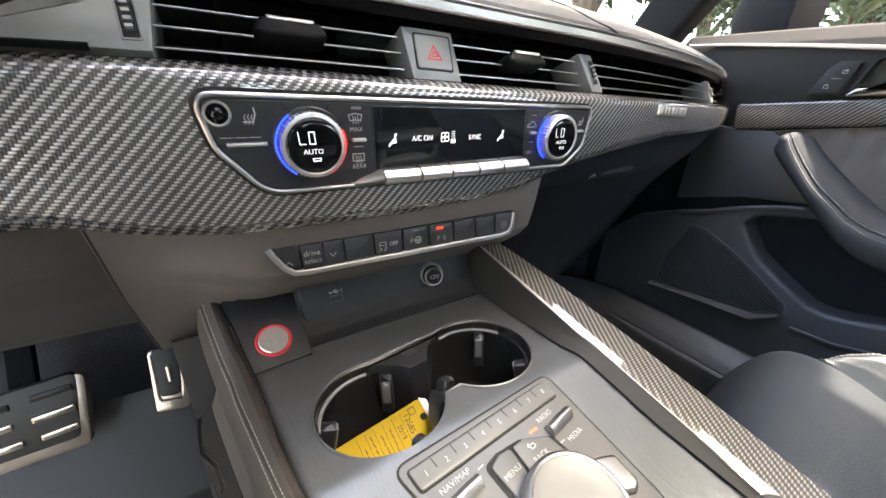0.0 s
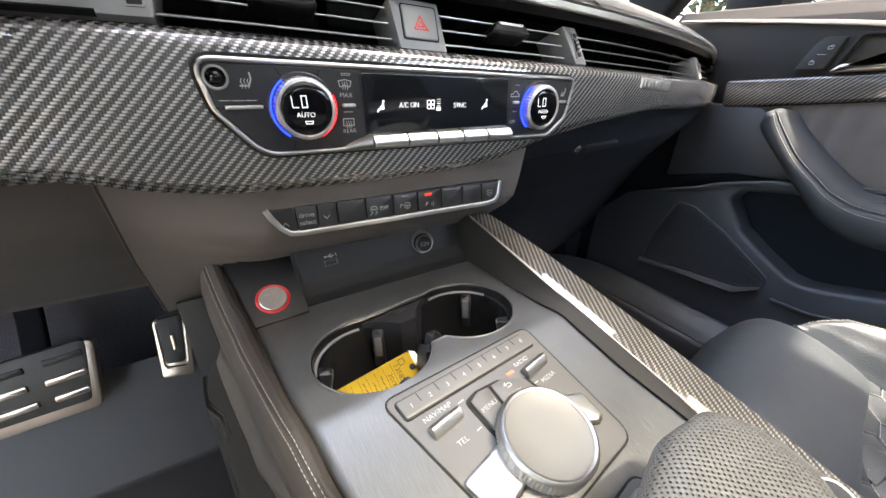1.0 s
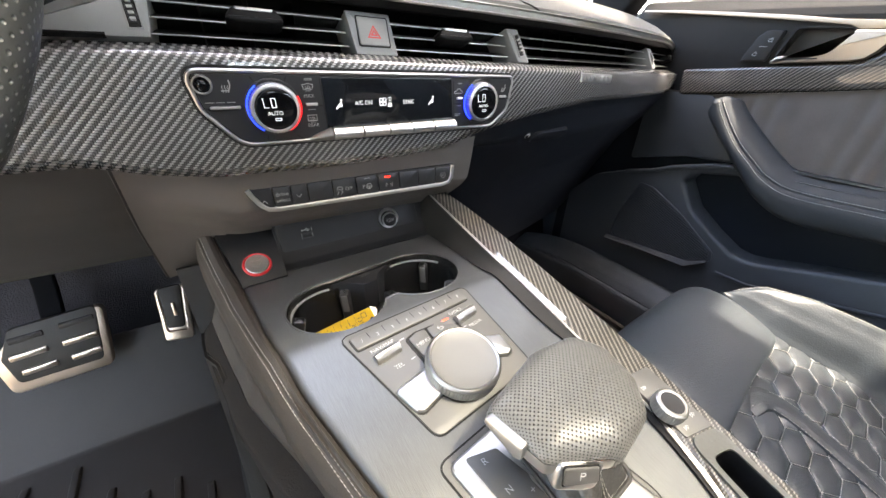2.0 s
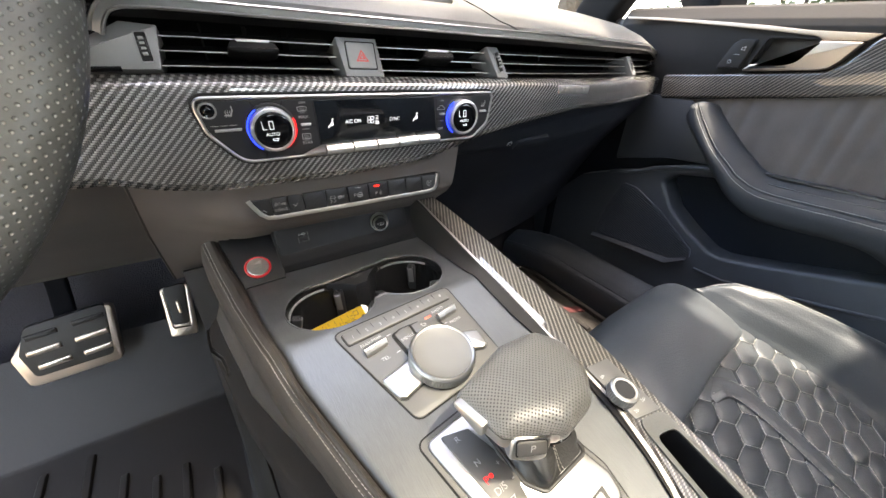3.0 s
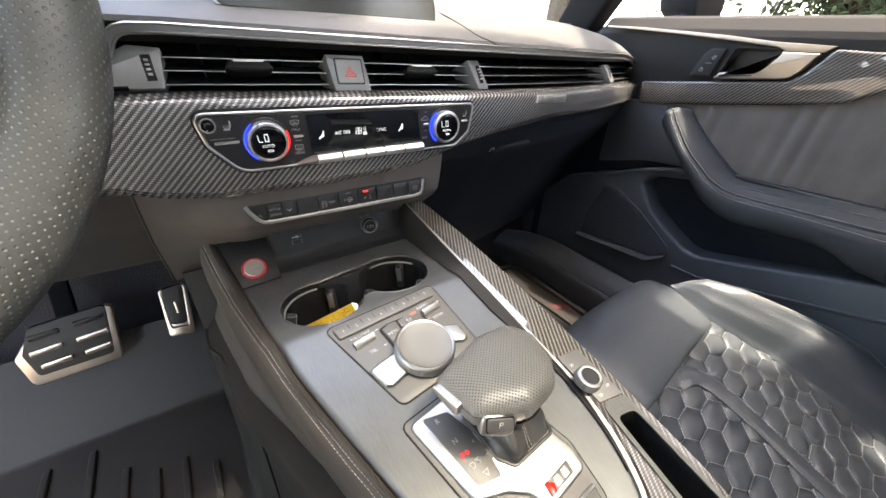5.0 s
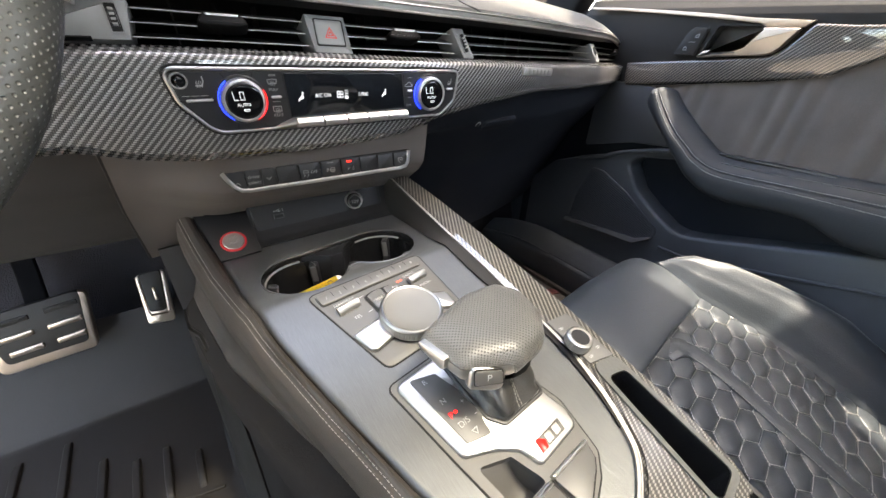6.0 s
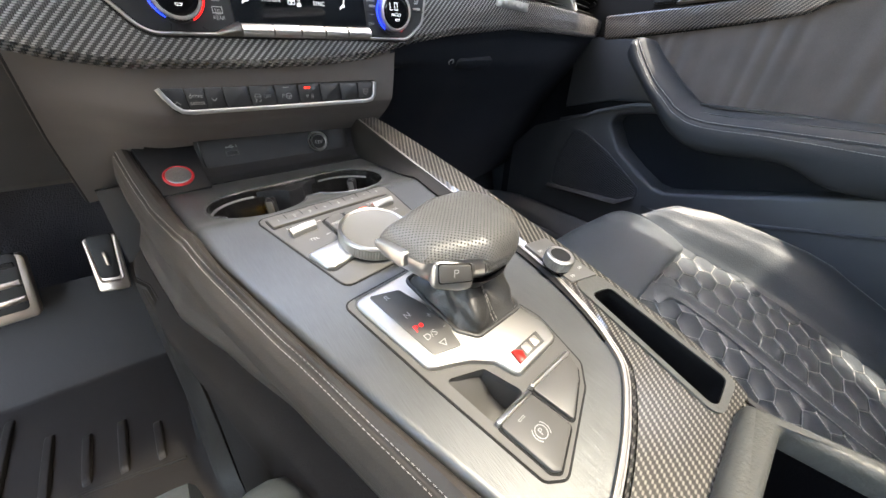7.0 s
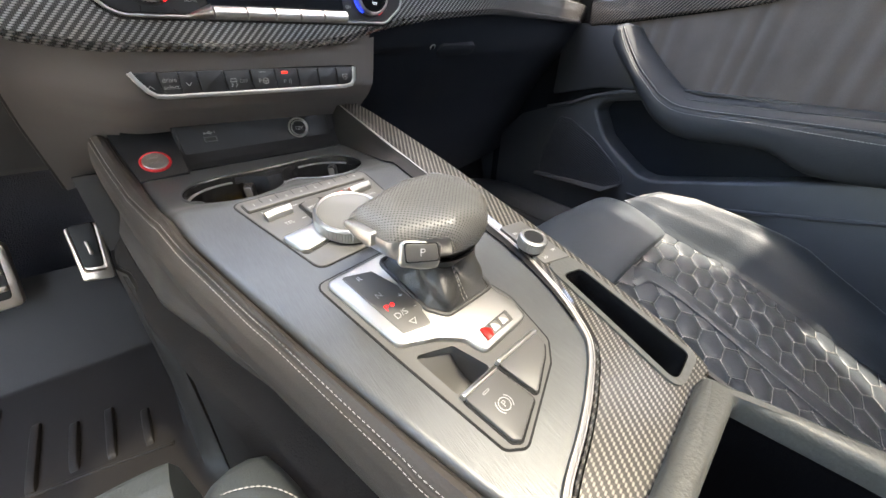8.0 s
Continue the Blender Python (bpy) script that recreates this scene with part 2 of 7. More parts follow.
M_TINTED, nt, b = nodes("tinted_roof_glass")
nt.nodes.remove(b)
clear_n, gloss_n, mixer = nt.nodes.new("ShaderNodeBsdfTransparent"), nt.nodes.new("ShaderNodeBsdfGlossy"), nt.nodes.new("ShaderNodeMixShader")
clear_n.inputs[0].default_value, gloss_n.inputs[0].default_value, gloss_n.inputs[1].default_value = (0.45, 0.455, 0.445, 1), (0.9, 0.9, 0.9, 1), 0.02
mixer.inputs[0].default_value = 0.06
nt.links.new(clear_n.outputs[0], mixer.inputs[1])
nt.links.new(gloss_n.outputs[0], mixer.inputs[2])
nt.links.new(mixer.outputs[0], nt.nodes["Material Output"].inputs[0])


# ---- shaping ----
BASES = {}


def thing(name, label, category, base=(0, 0, 0), group="", kind=""):
    ob = new(name)
    ob.empty_display_size = 0.02
    ob.location = base
    BASES[ob.name] = Vector(base)
    return tagged(ob, label, category, group, kind)


def finish(bm, name, material, sharp=38):
    bmesh.ops.recalc_face_normals(bm, faces=bm.faces)
    me = bpy.data.meshes.new(name)
    bm.to_mesh(me)
    bm.free()
    me.materials.append(material)
    me.shade_smooth()
    me.set_sharp_from_angle(angle=radians(sharp))
    return me


def part(name, bm, material, parent=None, label="", sharp=38):
    ob = new(name, finish(bm, name, material, sharp))
    if parent is not None:
        ob.parent = parent
        if parent.name in BASES:
            ob.matrix_parent_inverse = Matrix.Translation(-BASES[parent.name])
    return tagged(ob, label)


def piece(name, me, m, parent):
    ob = new(name, me)
    ob.parent = parent
    if parent.name in BASES:
        ob.matrix_parent_inverse = Matrix.Translation(-BASES[parent.name])
    ob.matrix_basis = m
    return ob


def axes(origin, ex, ey):
    """A pose from an origin, a direction along and a direction up in the face."""
    ex = Vector(ex).normalized()
    ez = ex.cross(Vector(ey)).normalized()
    ey = ez.cross(ex)
    return Matrix.Translation(origin) @ Matrix((ex, ey, ez)).transposed().to_4x4()


def rounded(pts, r, n=5):
    """A polygon with its corners rounded; r is one radius or one a corner."""
    out = []
    k = len(pts)
    for i in range(k):
        p0, p1, p2 = (Vector(pts[j % k][:2]) for j in (i - 1, i, i + 1))
        a, b = p0 - p1, p2 - p1
        ri = r[i] if isinstance(r, (list, tuple)) else r
        ang = a.angle(b)
        t = min(ri / math.tan(ang / 2), a.length * 0.49, b.length * 0.49) if ang < 3.13 and ri > 0 else 0
        if t <= 1e-7:
            out.append(p1)
            continue
        s, e = p1 + a.normalized() * t, p1 + b.normalized() * t
        for q in range(n + 1):
            f = q / n
            out.append((1 - f) ** 2 * s + 2 * f * (1 - f) * p1 + f * f * e)
    return [p for i, p in enumerate(out) if (p - out[i - 1]).length > 2e-5]


def inset(pts, d):
    """The polygon drawn in by d."""
    pts = [Vector(p) for p in pts]
    area = sum(p.x * q.y - q.x * p.y for p, q in zip(pts, pts[1:] + pts[:1]))
    sgn = 1 if area > 0 else -1
    out = []
    for i, p in enumerate(pts):
        a, b = p - pts[i - 1], pts[(i + 1) % len(pts)] - p
        if a.length < 1e-9 or b.length < 1e-9:
            out.append(p)
            continue
        na, nb = Vector((-a.y, a.x)).normalized() * sgn, Vector((-b.y, b.x)).normalized() * sgn
        m = na + nb
        out.append(p + m * (d / max(0.4, m.length_squared / 2)) if m.length > 1e-6 else p + na * d)
    return out


def prism(bm, pts, m, w0, w1, bevel=0.0, segs=2, closed_back=False):
    """A slab on an outline, between two heights, with a rounded upper edge."""
    rings = [(pts, w0)]
    if bevel:
        for i in range(segs + 1):
            a = math.pi / 2 * i / segs
            rings.append((inset(pts, bevel * (1 - math.cos(a))), w1 - bevel + bevel * math.sin(a)))
    else:
        rings.append((pts, w1))
    loops = [[bm.verts.new(m @ Vector((p[0], p[1], w))) for p in ring] for ring, w in rings]
    k = len(pts)
    for lo, hi in zip(loops, loops[1:]):
        for i in range(k):
            bm.faces.new((lo[i], lo[(i + 1) % k], hi[(i + 1) % k], hi[i]))
    bm.faces.new(loops[-1])
    bm.faces.new(loops[0][::-1])
    return bm


def slab(pts, m, w0, w1, bevel=0.0, r=0.0, segs=2):
    return prism(bmesh.new(), rounded(pts, r) if r else [Vector(p) for p in pts], m, w0, w1, bevel, segs)


def rect(x0, y0, x1, y1):
    return [(x0, y0), (x1, y0), (x1, y1), (x0, y1)]


def holed(bm, outer, holes, m, w0, w1):
    """A plate with holes through it."""
    for w in (w0, w1):
        edges = []
        for loop in (outer, *holes):
            vs = [bm.verts.new(m @ Vector((p[0], p[1], w))) for p in loop]
            edges += [bm.edges.new((vs[i - 1], vs[i])) for i in range(len(vs))]
        bmesh.ops.triangle_fill(bm, use_beauty=True, use_dissolve=False, edges=edges)
    for loop in (outer, *holes):
        lo = [bm.verts.new(m @ Vector((p[0], p[1], w0))) for p in loop]
        hi = [bm.verts.new(m @ Vector((p[0], p[1], w1))) for p in loop]
        for i in range(len(lo)):
            bm.faces.new((lo[i - 1], lo[i], hi[i], hi[i - 1]))
    bmesh.ops.remove_doubles(bm, verts=bm.verts, dist=1e-5)
    return bm


def grid(bm, fn, nu, nv, wrap_u=False, wrap_v=False, uv=None):
    """A surface fn(a, b) over 0..1 x 0..1."""
    cu, cv = (nu if wrap_u else nu + 1), (nv if wrap_v else nv + 1)
    vs = [[bm.verts.new(fn(i / nu, j / nv)) for j in range(cv)] for i in range(cu)]
    lay = bm.loops.layers.uv.verify() if uv else None
    for i in range(nu):
        for j in range(nv):
            q = ((i, j), (i + 1, j), (i + 1, j + 1), (i, j + 1))
            f = bm.faces.new([vs[a % cu][b % cv] for a, b in q])
            if uv:
                for loop, (a, b) in zip(f.loops, q):
                    loop[lay].uv = (a / nu * uv[0], b / nv * uv[1])
    return vs


def shell(fn, nu, nv, thick):
    """A surface with thickness, laid on its back side."""
    bm = bmesh.new()
    grid(bm, fn, nu, nv)
    bmesh.ops.recalc_face_normals(bm, faces=bm.faces)
    bmesh.ops.solidify(bm, geom=bm.faces[:], thickness=thick)
    return bm


def smooth_path(pts, n=8):
    """Catmull-Rom through the points."""
    pts = [Vector(p) for p in pts]
    out = []
    for i in range(len(pts) - 1):
        p0, p1, p2, p3 = pts[max(i - 1, 0)], pts[i], pts[i + 1], pts[min(i + 2, len(pts) - 1)]
        for k in range(n):
            t = k / n
            out.append(0.5 * (2 * p1 + (p2 - p0) * t + (2 * p0 - 5 * p1 + 4 * p2 - p3) * t * t + (3 * p1 - p0 - 3 * p2 + p3) * t ** 3))
    return out + [pts[-1]]


def sweep(bm, path, profile, side, closed=False, scale=None, flip=False):
    """A profile (along side, along the normal) carried along a path; side is a direction kept roughly constant."""
    path = [Vector(p) for p in path]
    k, rings = len(path), []
    for i, p in enumerate(path):
        a = path[(i - 1) % k] if closed or i else path[0]
        b = path[(i + 1) % k] if closed or i < k - 1 else path[-1]
        t = (b - a).normalized()
        s = Vector(side(i / (k - 1)) if callable(side) else side)
        s = (s - t * s.dot(t)).normalized()
        nn = t.cross(s) if flip else s.cross(t)
        sc = scale(i / (k - 1)) if scale else 1.0
        rings.append([bm.verts.new(p + s * (q[0] * sc) + nn * (q[1] * sc)) for q in profile])
    m = len(profile)
    for i in range(k if closed else k - 1):
        lo, hi = rings[i], rings[(i + 1) % k]
        for j in range(m):
            bm.faces.new((lo[j], lo[(j + 1) % m], hi[(j + 1) % m], hi[j]))
    if not closed:
        bm.faces.new(rings[0])
        bm.faces.new(rings[-1][::-1])
    return bm


def circle(r, n=10, ry=None):
    return [(r * math.cos(2 * math.pi * i / n), (ry or r) * math.sin(2 * math.pi * i / n)) for i in range(n)]


def lathe(bm, prof, m, n=40, knurl=None):
    """A turned body: prof is (radius, height); knurl: (first, last, depth) rings with teeth."""
    rings = []
    for j, (r, w) in enumerate(prof):
        ring = []
        for i in range(n):
            rr = r
            if knurl and knurl[0] <= j <= knurl[1]:
                rr = r + (knurl[2] if i % 2 else 0)
            ring.append(bm.verts.new(m @ Vector((rr * math.cos(2 * math.pi * i / n), rr * math.sin(2 * math.pi * i / n), w))))
        rings.append(ring)
    for lo, hi in zip(rings, rings[1:]):
        for i in range(n):
            bm.faces.new((lo[i], lo[(i + 1) % n], hi[(i + 1) % n], hi[i]))
    if prof[-1][1] < max(p[1] for p in prof) - 1e-5 and prof[-1][0] > 0.3 * prof[0][0]:
        for i in range(n):  # an open ring: its inner wall runs back down
            bm.faces.new((rings[-1][i], rings[-1][(i + 1) % n], rings[0][(i + 1) % n], rings[0][i]))
    else:
        bm.faces.new(rings[-1])
        bm.faces.new(rings[0][::-1])
    return bm


def at(m, u, v, w=0.0, turn=0.0):
    return m @ pose(u, v, w, 0, 0, turn)


def words(s, size, m, material, parent, name="lettering", depth=0.00015, squeeze=1.0):
    """Printed letters, centred at the pose m."""
    cu = bpy.data.curves.new("words", "FONT")
    cu.body, cu.size, cu.extrude, cu.align_x, cu.align_y = s, size, depth, "CENTER", "CENTER"
    cu.offset = -0.011 * size
    tmp = new("words", cu)
    me = bpy.data.meshes.new_from_object(tmp.evaluated_get(bpy.context.evaluated_depsgraph_get()))
    bpy.data.objects.remove(tmp)
    me.transform(m @ Matrix.Diagonal((squeeze, 1, 1, 1)))
    me.materials.clear()
    me.materials.append(material)
    return piece(name, me, Matrix(), parent)


def strokes(bm, m, lines, wide, high=0.0002):
    """Flat bars along lines in the face of m."""
    for line in lines:
        pts = [Vector(p) for p in line]
        for a, b in zip(pts, pts[1:]):
            d = (b - a)
            if d.length < 1e-7:
                continue
            t, s = d.normalized() * wide * 0.5, Vector((-d.y, d.x)).normalized() * wide * 0.5
            prism(bm, [a - t - s, b + t - s, b + t + s, a - t + s], m, 0, high)
    return bm


def arc(cx, cy, r, a0, a1, n=12):
    return [(cx + r * math.cos(radians(a0 + (a1 - a0) * i / n)), cy + r * math.sin(radians(a0 + (a1 - a0) * i / n))) for i in range(n + 1)]


def stitches(bm, path, pitch, long, r, lift=None):
    """A row of thread stitches along a path."""
    path = [Vector(p) for p in path]
    acc, nxt = 0.0, 0.0
    for a, b in zip(path, path[1:]):
        d = b - a
        while nxt < acc + d.length:
            c = a + d * ((nxt - acc) / d.length)
            t = d.normalized()
            s = t.cross(Vector((0.31, 0.2, 0.93))).normalized()
            q = t.cross(s)
            ends = []
            for f, k in ((-0.5, 0.5), (0.0, 1.0), (0.5, 0.5)):
                ends.append([bm.verts.new(c + t * (f * long) + s * (r * k * math.cos(g)) + q * (r * k * math.sin(g))) for g in (0.6, 2.2, 3.75, 5.3)])
            for lo, hi in zip(ends, ends[1:]):
                for i in range(4):
                    bm.faces.new((lo[i], lo[(i + 1) % 4], hi[(i + 1) % 4], hi[i]))
            nxt += pitch
        acc += d.length
    return bm


# ---- shell of the car ----
def y0(x):
    return 0.2195 - 0.045 * x if x < 0.28 else 0.2069 + 0.362 * (x - 0.28) ** 2


def sh(x):
    return -0.030 * max(x, 0.0)


def lerp_list(rows, f):
    """Linear reading of rows of tuples at f in 0..1, by row number."""
    s = f * (len(rows) - 1)
    i = min(int(s), len(rows) - 2)
    return tuple(a + (b - a) * (s - i) for a, b in zip(rows[i], rows[i + 1]))


def table(rows, x):
    """Linear reading of (x, value) rows."""
    if x <= rows[0][0]:
        return rows[0][1]
    for (a, p), (b, q) in zip(rows, rows[1:]):
        if x <= b:
            return p + (q - p) * (x - a) / (b - a)
    return rows[-1][1]


ID = Matrix()
ground = tagged(part("ground", slab(rect(-60, -60, 60, 60), ID, -0.2, 0.0), M_CONCRETE), "tan concrete drive outside the car", "ground", kind="structure")
tagged(part("floor", slab(rect(-0.62, -1.3, 0.90, 0.75), ID, 0.20, 0.262, 0.004), M_CARPET), "black carpeted cabin floor", "floor", kind="structure")
# bulkhead behind the pedals and under the dash
tagged(part("wall_front", slab([(0.55, 0.20), (0.62, 0.20), (0.80, 0.86), (0.73, 0.86)], axes((-0.62, 0, 0), (0, 1, 0), (0, 0, 1)), 0.0, 1.52), M_BULKHEAD), "dark carpeted bulkhead behind the pedals", "wall", kind="structure")
tagged(part("wall_rear", slab(rect(-0.62, 0.20, 0.90, 0.95), axes((0, -1.30, 0), (1, 0, 0), (0, 0, 1)), -0.0, 0.06), M_CARPET), "dark trim behind the rear bench", "wall", kind="structure")
SR = (-0.24, 0.48, -0.62, -0.045)
roof = bmesh.new()


def half_roof(y):
    """Half the roof's width; unseen edge stepped to cut sun on seat and door."""
    return table([(-1.34, 0.60), (-0.55, 0.70), (-0.37, 0.68), (-0.335, 0.625), (-0.274, 0.575), (-0.205, 0.545), (-0.175, 0.74), (0.0, 0.70), (0.12, 0.62)], y)


def roof_front(x):
    """Front edge of the roof: unseen jut over the driver shades the left dash."""
    f = min(1.0, max(0.0, (0.262 - x) / 0.02))
    return 0.12 + 0.13 * f


def roof_at(x, y):
    a, b = 0.5 + (x - 0.12) / (2 * half_roof(y)), (0.12 - y) / 1.46
    return Vector((x, y, 1.20 + 0.05 * math.sin(math.pi * min(1, max(0, a))) * (0.4 + b * (1.4 - b))))


def roof_point(a, b):
    x, y = 0.12 + half_roof(0.12 - 1.46 * b) * (2 * a - 1), 0.12 - 1.46 * b
    return roof_at(x, y + (roof_front(x) - 0.12) * max(0.0, 1 - b * 12))


grid(roof, roof_point, 116, 58)
# opening for the tinted glass panel
gone = [f for f in roof.faces if SR[0] < f.calc_center_median().x < SR[1] and SR[2] < f.calc_center_median().y < SR[3]]
bmesh.ops.delete(roof, geom=gone, context="FACES")
bmesh.ops.solidify(roof, geom=roof.faces[:], thickness=0.04)
tagged(part("ceiling", roof, M_HEADLINER), "grey cloth headliner of the car roof", "ceiling", kind="structure")


glass = tagged(part("sunroof", shell(lambda a, b: roof_at(SR[0] - 0.03 + (SR[1] - SR[0] + 0.06) * a, SR[3] + 0.03 - (SR[3] - SR[2] + 0.06) * b) + Vector((0, 0, 0.046)), 16, 12, 0.004), M_TINTED), "dark tinted glass panel in the roof", "sunroof", kind="structure")


def pillar(name, a, b, wide, deep):
    bm = bmesh.new()
    path = smooth_path([a, ((a[0] + b[0]) / 2, (a[1] + b[1]) / 2 + 0.012, (a[2] + b[2]) / 2 + 0.01), b], 5)
    sweep(bm, path, rounded(rect(-wide / 2, -deep / 2, wide / 2, deep / 2), 0.015), (0.3, 1, 0))
    return tagged(part(name, bm, M_PILLAR), "dark roof pillar beside the windscreen" if "front" in name else "dark roof pillar behind the door", "pillar", kind="structure")


pillar("pillar_front_1", (0.885, 0.56, 0.865), (0.655, 0.10, 1.215), 0.10, 0.05)
pillar("pillar_front_2", (-0.625, 0.54, 0.865), (-0.36, 0.11, 1.215), 0.16, 0.05)
# out of view; set forward so its shadow ends the passenger bolster's sun patch
pillar("pillar_rear_1", (0.885, -0.36, 0.80), (0.705, -0.43, 1.215), 0.12, 0.05)
pillar("pillar_rear_2", (-0.62, -0.62, 0.25), (-0.50, -0.70, 1.215), 0.12, 0.05)
tagged(part("sill", slab(rect(-0.70, -0.65, -0.60, 0.70), ID, 0.16, 0.30, 0.015), M_KNEE), "black door sill", "sill", kind="structure")
tagged(part("sill", slab(rect(0.86, -0.65, 0.95, 0.70), ID, 0.16, 0.30, 0.015), M_KNEE), "black door sill", "sill", kind="structure")
SILL = [(0.7650, 0.266), (0.7648, 0.366), (0.7630, 0.3755), (0.7590, 0.3795), (0.7530, 0.3790), (0.7440, 0.3735), (0.7260, 0.3585), (0.7165, 0.3475), (0.7140, 0.3440), (0.7150, 0.3415), (0.7120, 0.3400), (0.7085, 0.3360), (0.7062, 0.3280), (0.7050, 0.266)]


def sill_trim(a, b):
    """Sloping sill trim along the door, sinking into the footwell at its front."""
    x, z = lerp_list(SILL, b)
    y = 0.56 - 1.16 * a
    k = max(0.0, (y - 0.36) / 0.20)
    return Vector((x - 0.012 * k * k, y, 0.266 + (z - 0.266) * (1 - 0.35 * k * k)))


tagged(part("sill_trim", shell(sill_trim, 30, 52, 0.002), M_DOOR), "sloping black plastic sill trim inside the passenger door", "sill trim", kind="structure")
tagged(part("wall_side", slab(rect(-0.90, 0.20, -0.50, 0.89), axes((0.86, 0, 0), (0, -1, 0), (0, 0, 1)), -0.02, 0.015), M_DOOR), "dark trim beside the passenger footwell", "wall", kind="structure")
tagged(part("wall_side", slab(rect(0.50, 0.20, 0.90, 0.89), axes((-0.62, 0, 0), (0, 1, 0), (0, 0, 1)), -0.02, 0.015), M_CARPET), "dark trim beside the driver footwell", "wall", kind="structure")
tagged(part("bonnet", shell(lambda a, b: Vector((-0.75 + 1.8 * a, 0.74 + 1.1 * b, 0.86 - 0.10 * b * b - 0.06 * (2 * a - 1) ** 2)), 10, 6, 0.02), M_PAINT), "dark painted bonnet in front of the windscreen", "bonnet", kind="structure")

# ---- dashboard ----
dash = thing("dashboard", "black dashboard with a carbon fibre trim strip and slim chrome line", "dashboard", (0.1, 0.4, 0.72))
ZB = [(-0.45, 0.745), (-0.063, 0.741), (-0.03, 0.731), (0.01, 0.7245), (0.06, 0.7235), (0.11, 0.7225), (0.17, 0.7245), (0.215, 0.729), (0.245, 0.738), (0.276, 0.745), (0.33, 0.753), (0.444, 0.762), (0.64, 0.757), (0.87, 0.750)]


def carbon_face(a, b):
    x = -0.45 + 1.312 * a
    zb, ze, zt = table(ZB, x), 0.8055 + sh(x), 0.8115 + sh(x)
    rows = [(zb + 0.0030, 0.0018), (zb + 0.0040, 0.0011), (zb + 0.0055, 0.0007), (zb + 0.008, 0.0004), ((zb + ze) / 2, -0.0005), (ze - 0.003, 0.0), (ze - 0.0008, 0.0006), (ze + 0.0008, 0.0022), (ze + 0.0025, 0.0065), (zt - 0.002, 0.013), (zt - 0.001, 0.02)]
    z, o = lerp_list(rows, b)
    return Vector((x, y0(x) + o, z))


part("carbon_trim", shell(carbon_face, 130, 40, 0.003), C_DASH, dash, "glossy carbon fibre trim strip")


def lip_face(a, b):
    """Rolled lower edge of the trim under thick lacquer."""
    x = -0.45 + 1.312 * a
    z, o = lerp_list([(0.0032, 0.0017), (0.0014, 0.0021), (-0.0004, 0.0030), (-0.0019, 0.0044), (-0.0029, 0.0063), (-0.0034, 0.0090), (-0.0036, 0.0160)], b)
    return Vector((x, y0(x) + o, table(ZB, x) + z))


part("lower_lip", shell(lip_face, 130, 24, 0.001), C_LIP, dash, "rolled lower lip under thick lacquer")


def strip(rows, x0, x1, n, thick, dx=None):
    """A surface along the dash: rows of (height, set-back), both from the dash's own line."""
    def fn(a, b):
        x = x0 + (x1 - x0) * a
        z, o = lerp_list(rows, b)
        return Vector((x, y0(x) + o, z + sh(x) - (0.022 * ((x - 0.7) / 0.16) ** 2 if x > 0.7 and dx else 0)))
    return shell(fn, n, (len(rows) - 1) * 2, thick)


part("vent_recess", strip([(0.8085, 0.018), (0.806, 0.075), (0.828, 0.080), (0.850, 0.078), (0.8495, 0.040), (0.8475, 0.030), (0.8520, 0.0235)], -0.04, 0.868, 60, 0.002), M_VENT, dash, "black vent channel")
part("upper_pad", strip([(0.8585, 0.022), (0.8625, 0.023), (0.8665, 0.030), (0.8765, 0.048), (0.890, 0.085), (0.905, 0.16), (0.913, 0.28), (0.910, 0.58)], -0.45, 0.868, 70, 0.006, True), M_DASH, dash, "grained grey black dash top")
chrome_path = [(-0.037, y0(-0.04) + 0.022, 0.836), (-0.0335, y0(-0.03) + 0.0215, 0.844), (-0.0275, y0(-0.03) + 0.021, 0.8515), (-0.019, y0(-0.02) + 0.0205, 0.8545)]
chrome_path = smooth_path(chrome_path, 4) + [(x, y0(x) + 0.0205, 0.8550 + sh(x) - (0.022 * ((x - 0.7) / 0.16) ** 2 if x > 0.7 else 0)) for x in [0.0 + 0.866 * i / 44 for i in range(45)]]
part("chrome_line", sweep(bmesh.new(), chrome_path, [(-0.0044, 0.0022), (0.0038, 0.0022), (0.0040, -0.0016), (0.0033, -0.0024), (0.0025, -0.0019), (0.0020, 0.0006), (-0.0022, 0.0009), (-0.0028, -0.0014), (-0.0035, -0.0022), (-0.0044, -0.0012)], (0, 0, 1)), M_SATIN, dash, "satin metal line with a shallow groove")
part("binnacle_panel", strip([(0.812, 0.020), (0.822, 0.034), (0.850, 0.040), (0.862, 0.034)], -0.45, -0.030, 20, 0.003), M_VENT, dash, "black panel under the instruments")
seam = [(0.335, y0(0.335) + o, z + sh(0.335) + 0.0004) for z, o in ((0.8585, 0.0215), (0.8625, 0.0225), (0.8665, 0.0295), (0.8765, 0.0475), (0.890, 0.085), (0.905, 0.16))]
part("seam", sweep(bmesh.new(), smooth_path([(p[0] - 0.06 * i / 5, p[1], p[2] + 0.0009 * i / 5) for i, p in enumerate(seam)], 3), circle(0.0008, 6), (1, 0, 0)), M_GAP, dash)

LOWER = [(0.7235, 0.014), (0.715, 0.0165), (0.706, 0.0185), (0.684, 0.0235), (0.672, 0.034), (0.655, 0.056), (0.645, 0.066)]


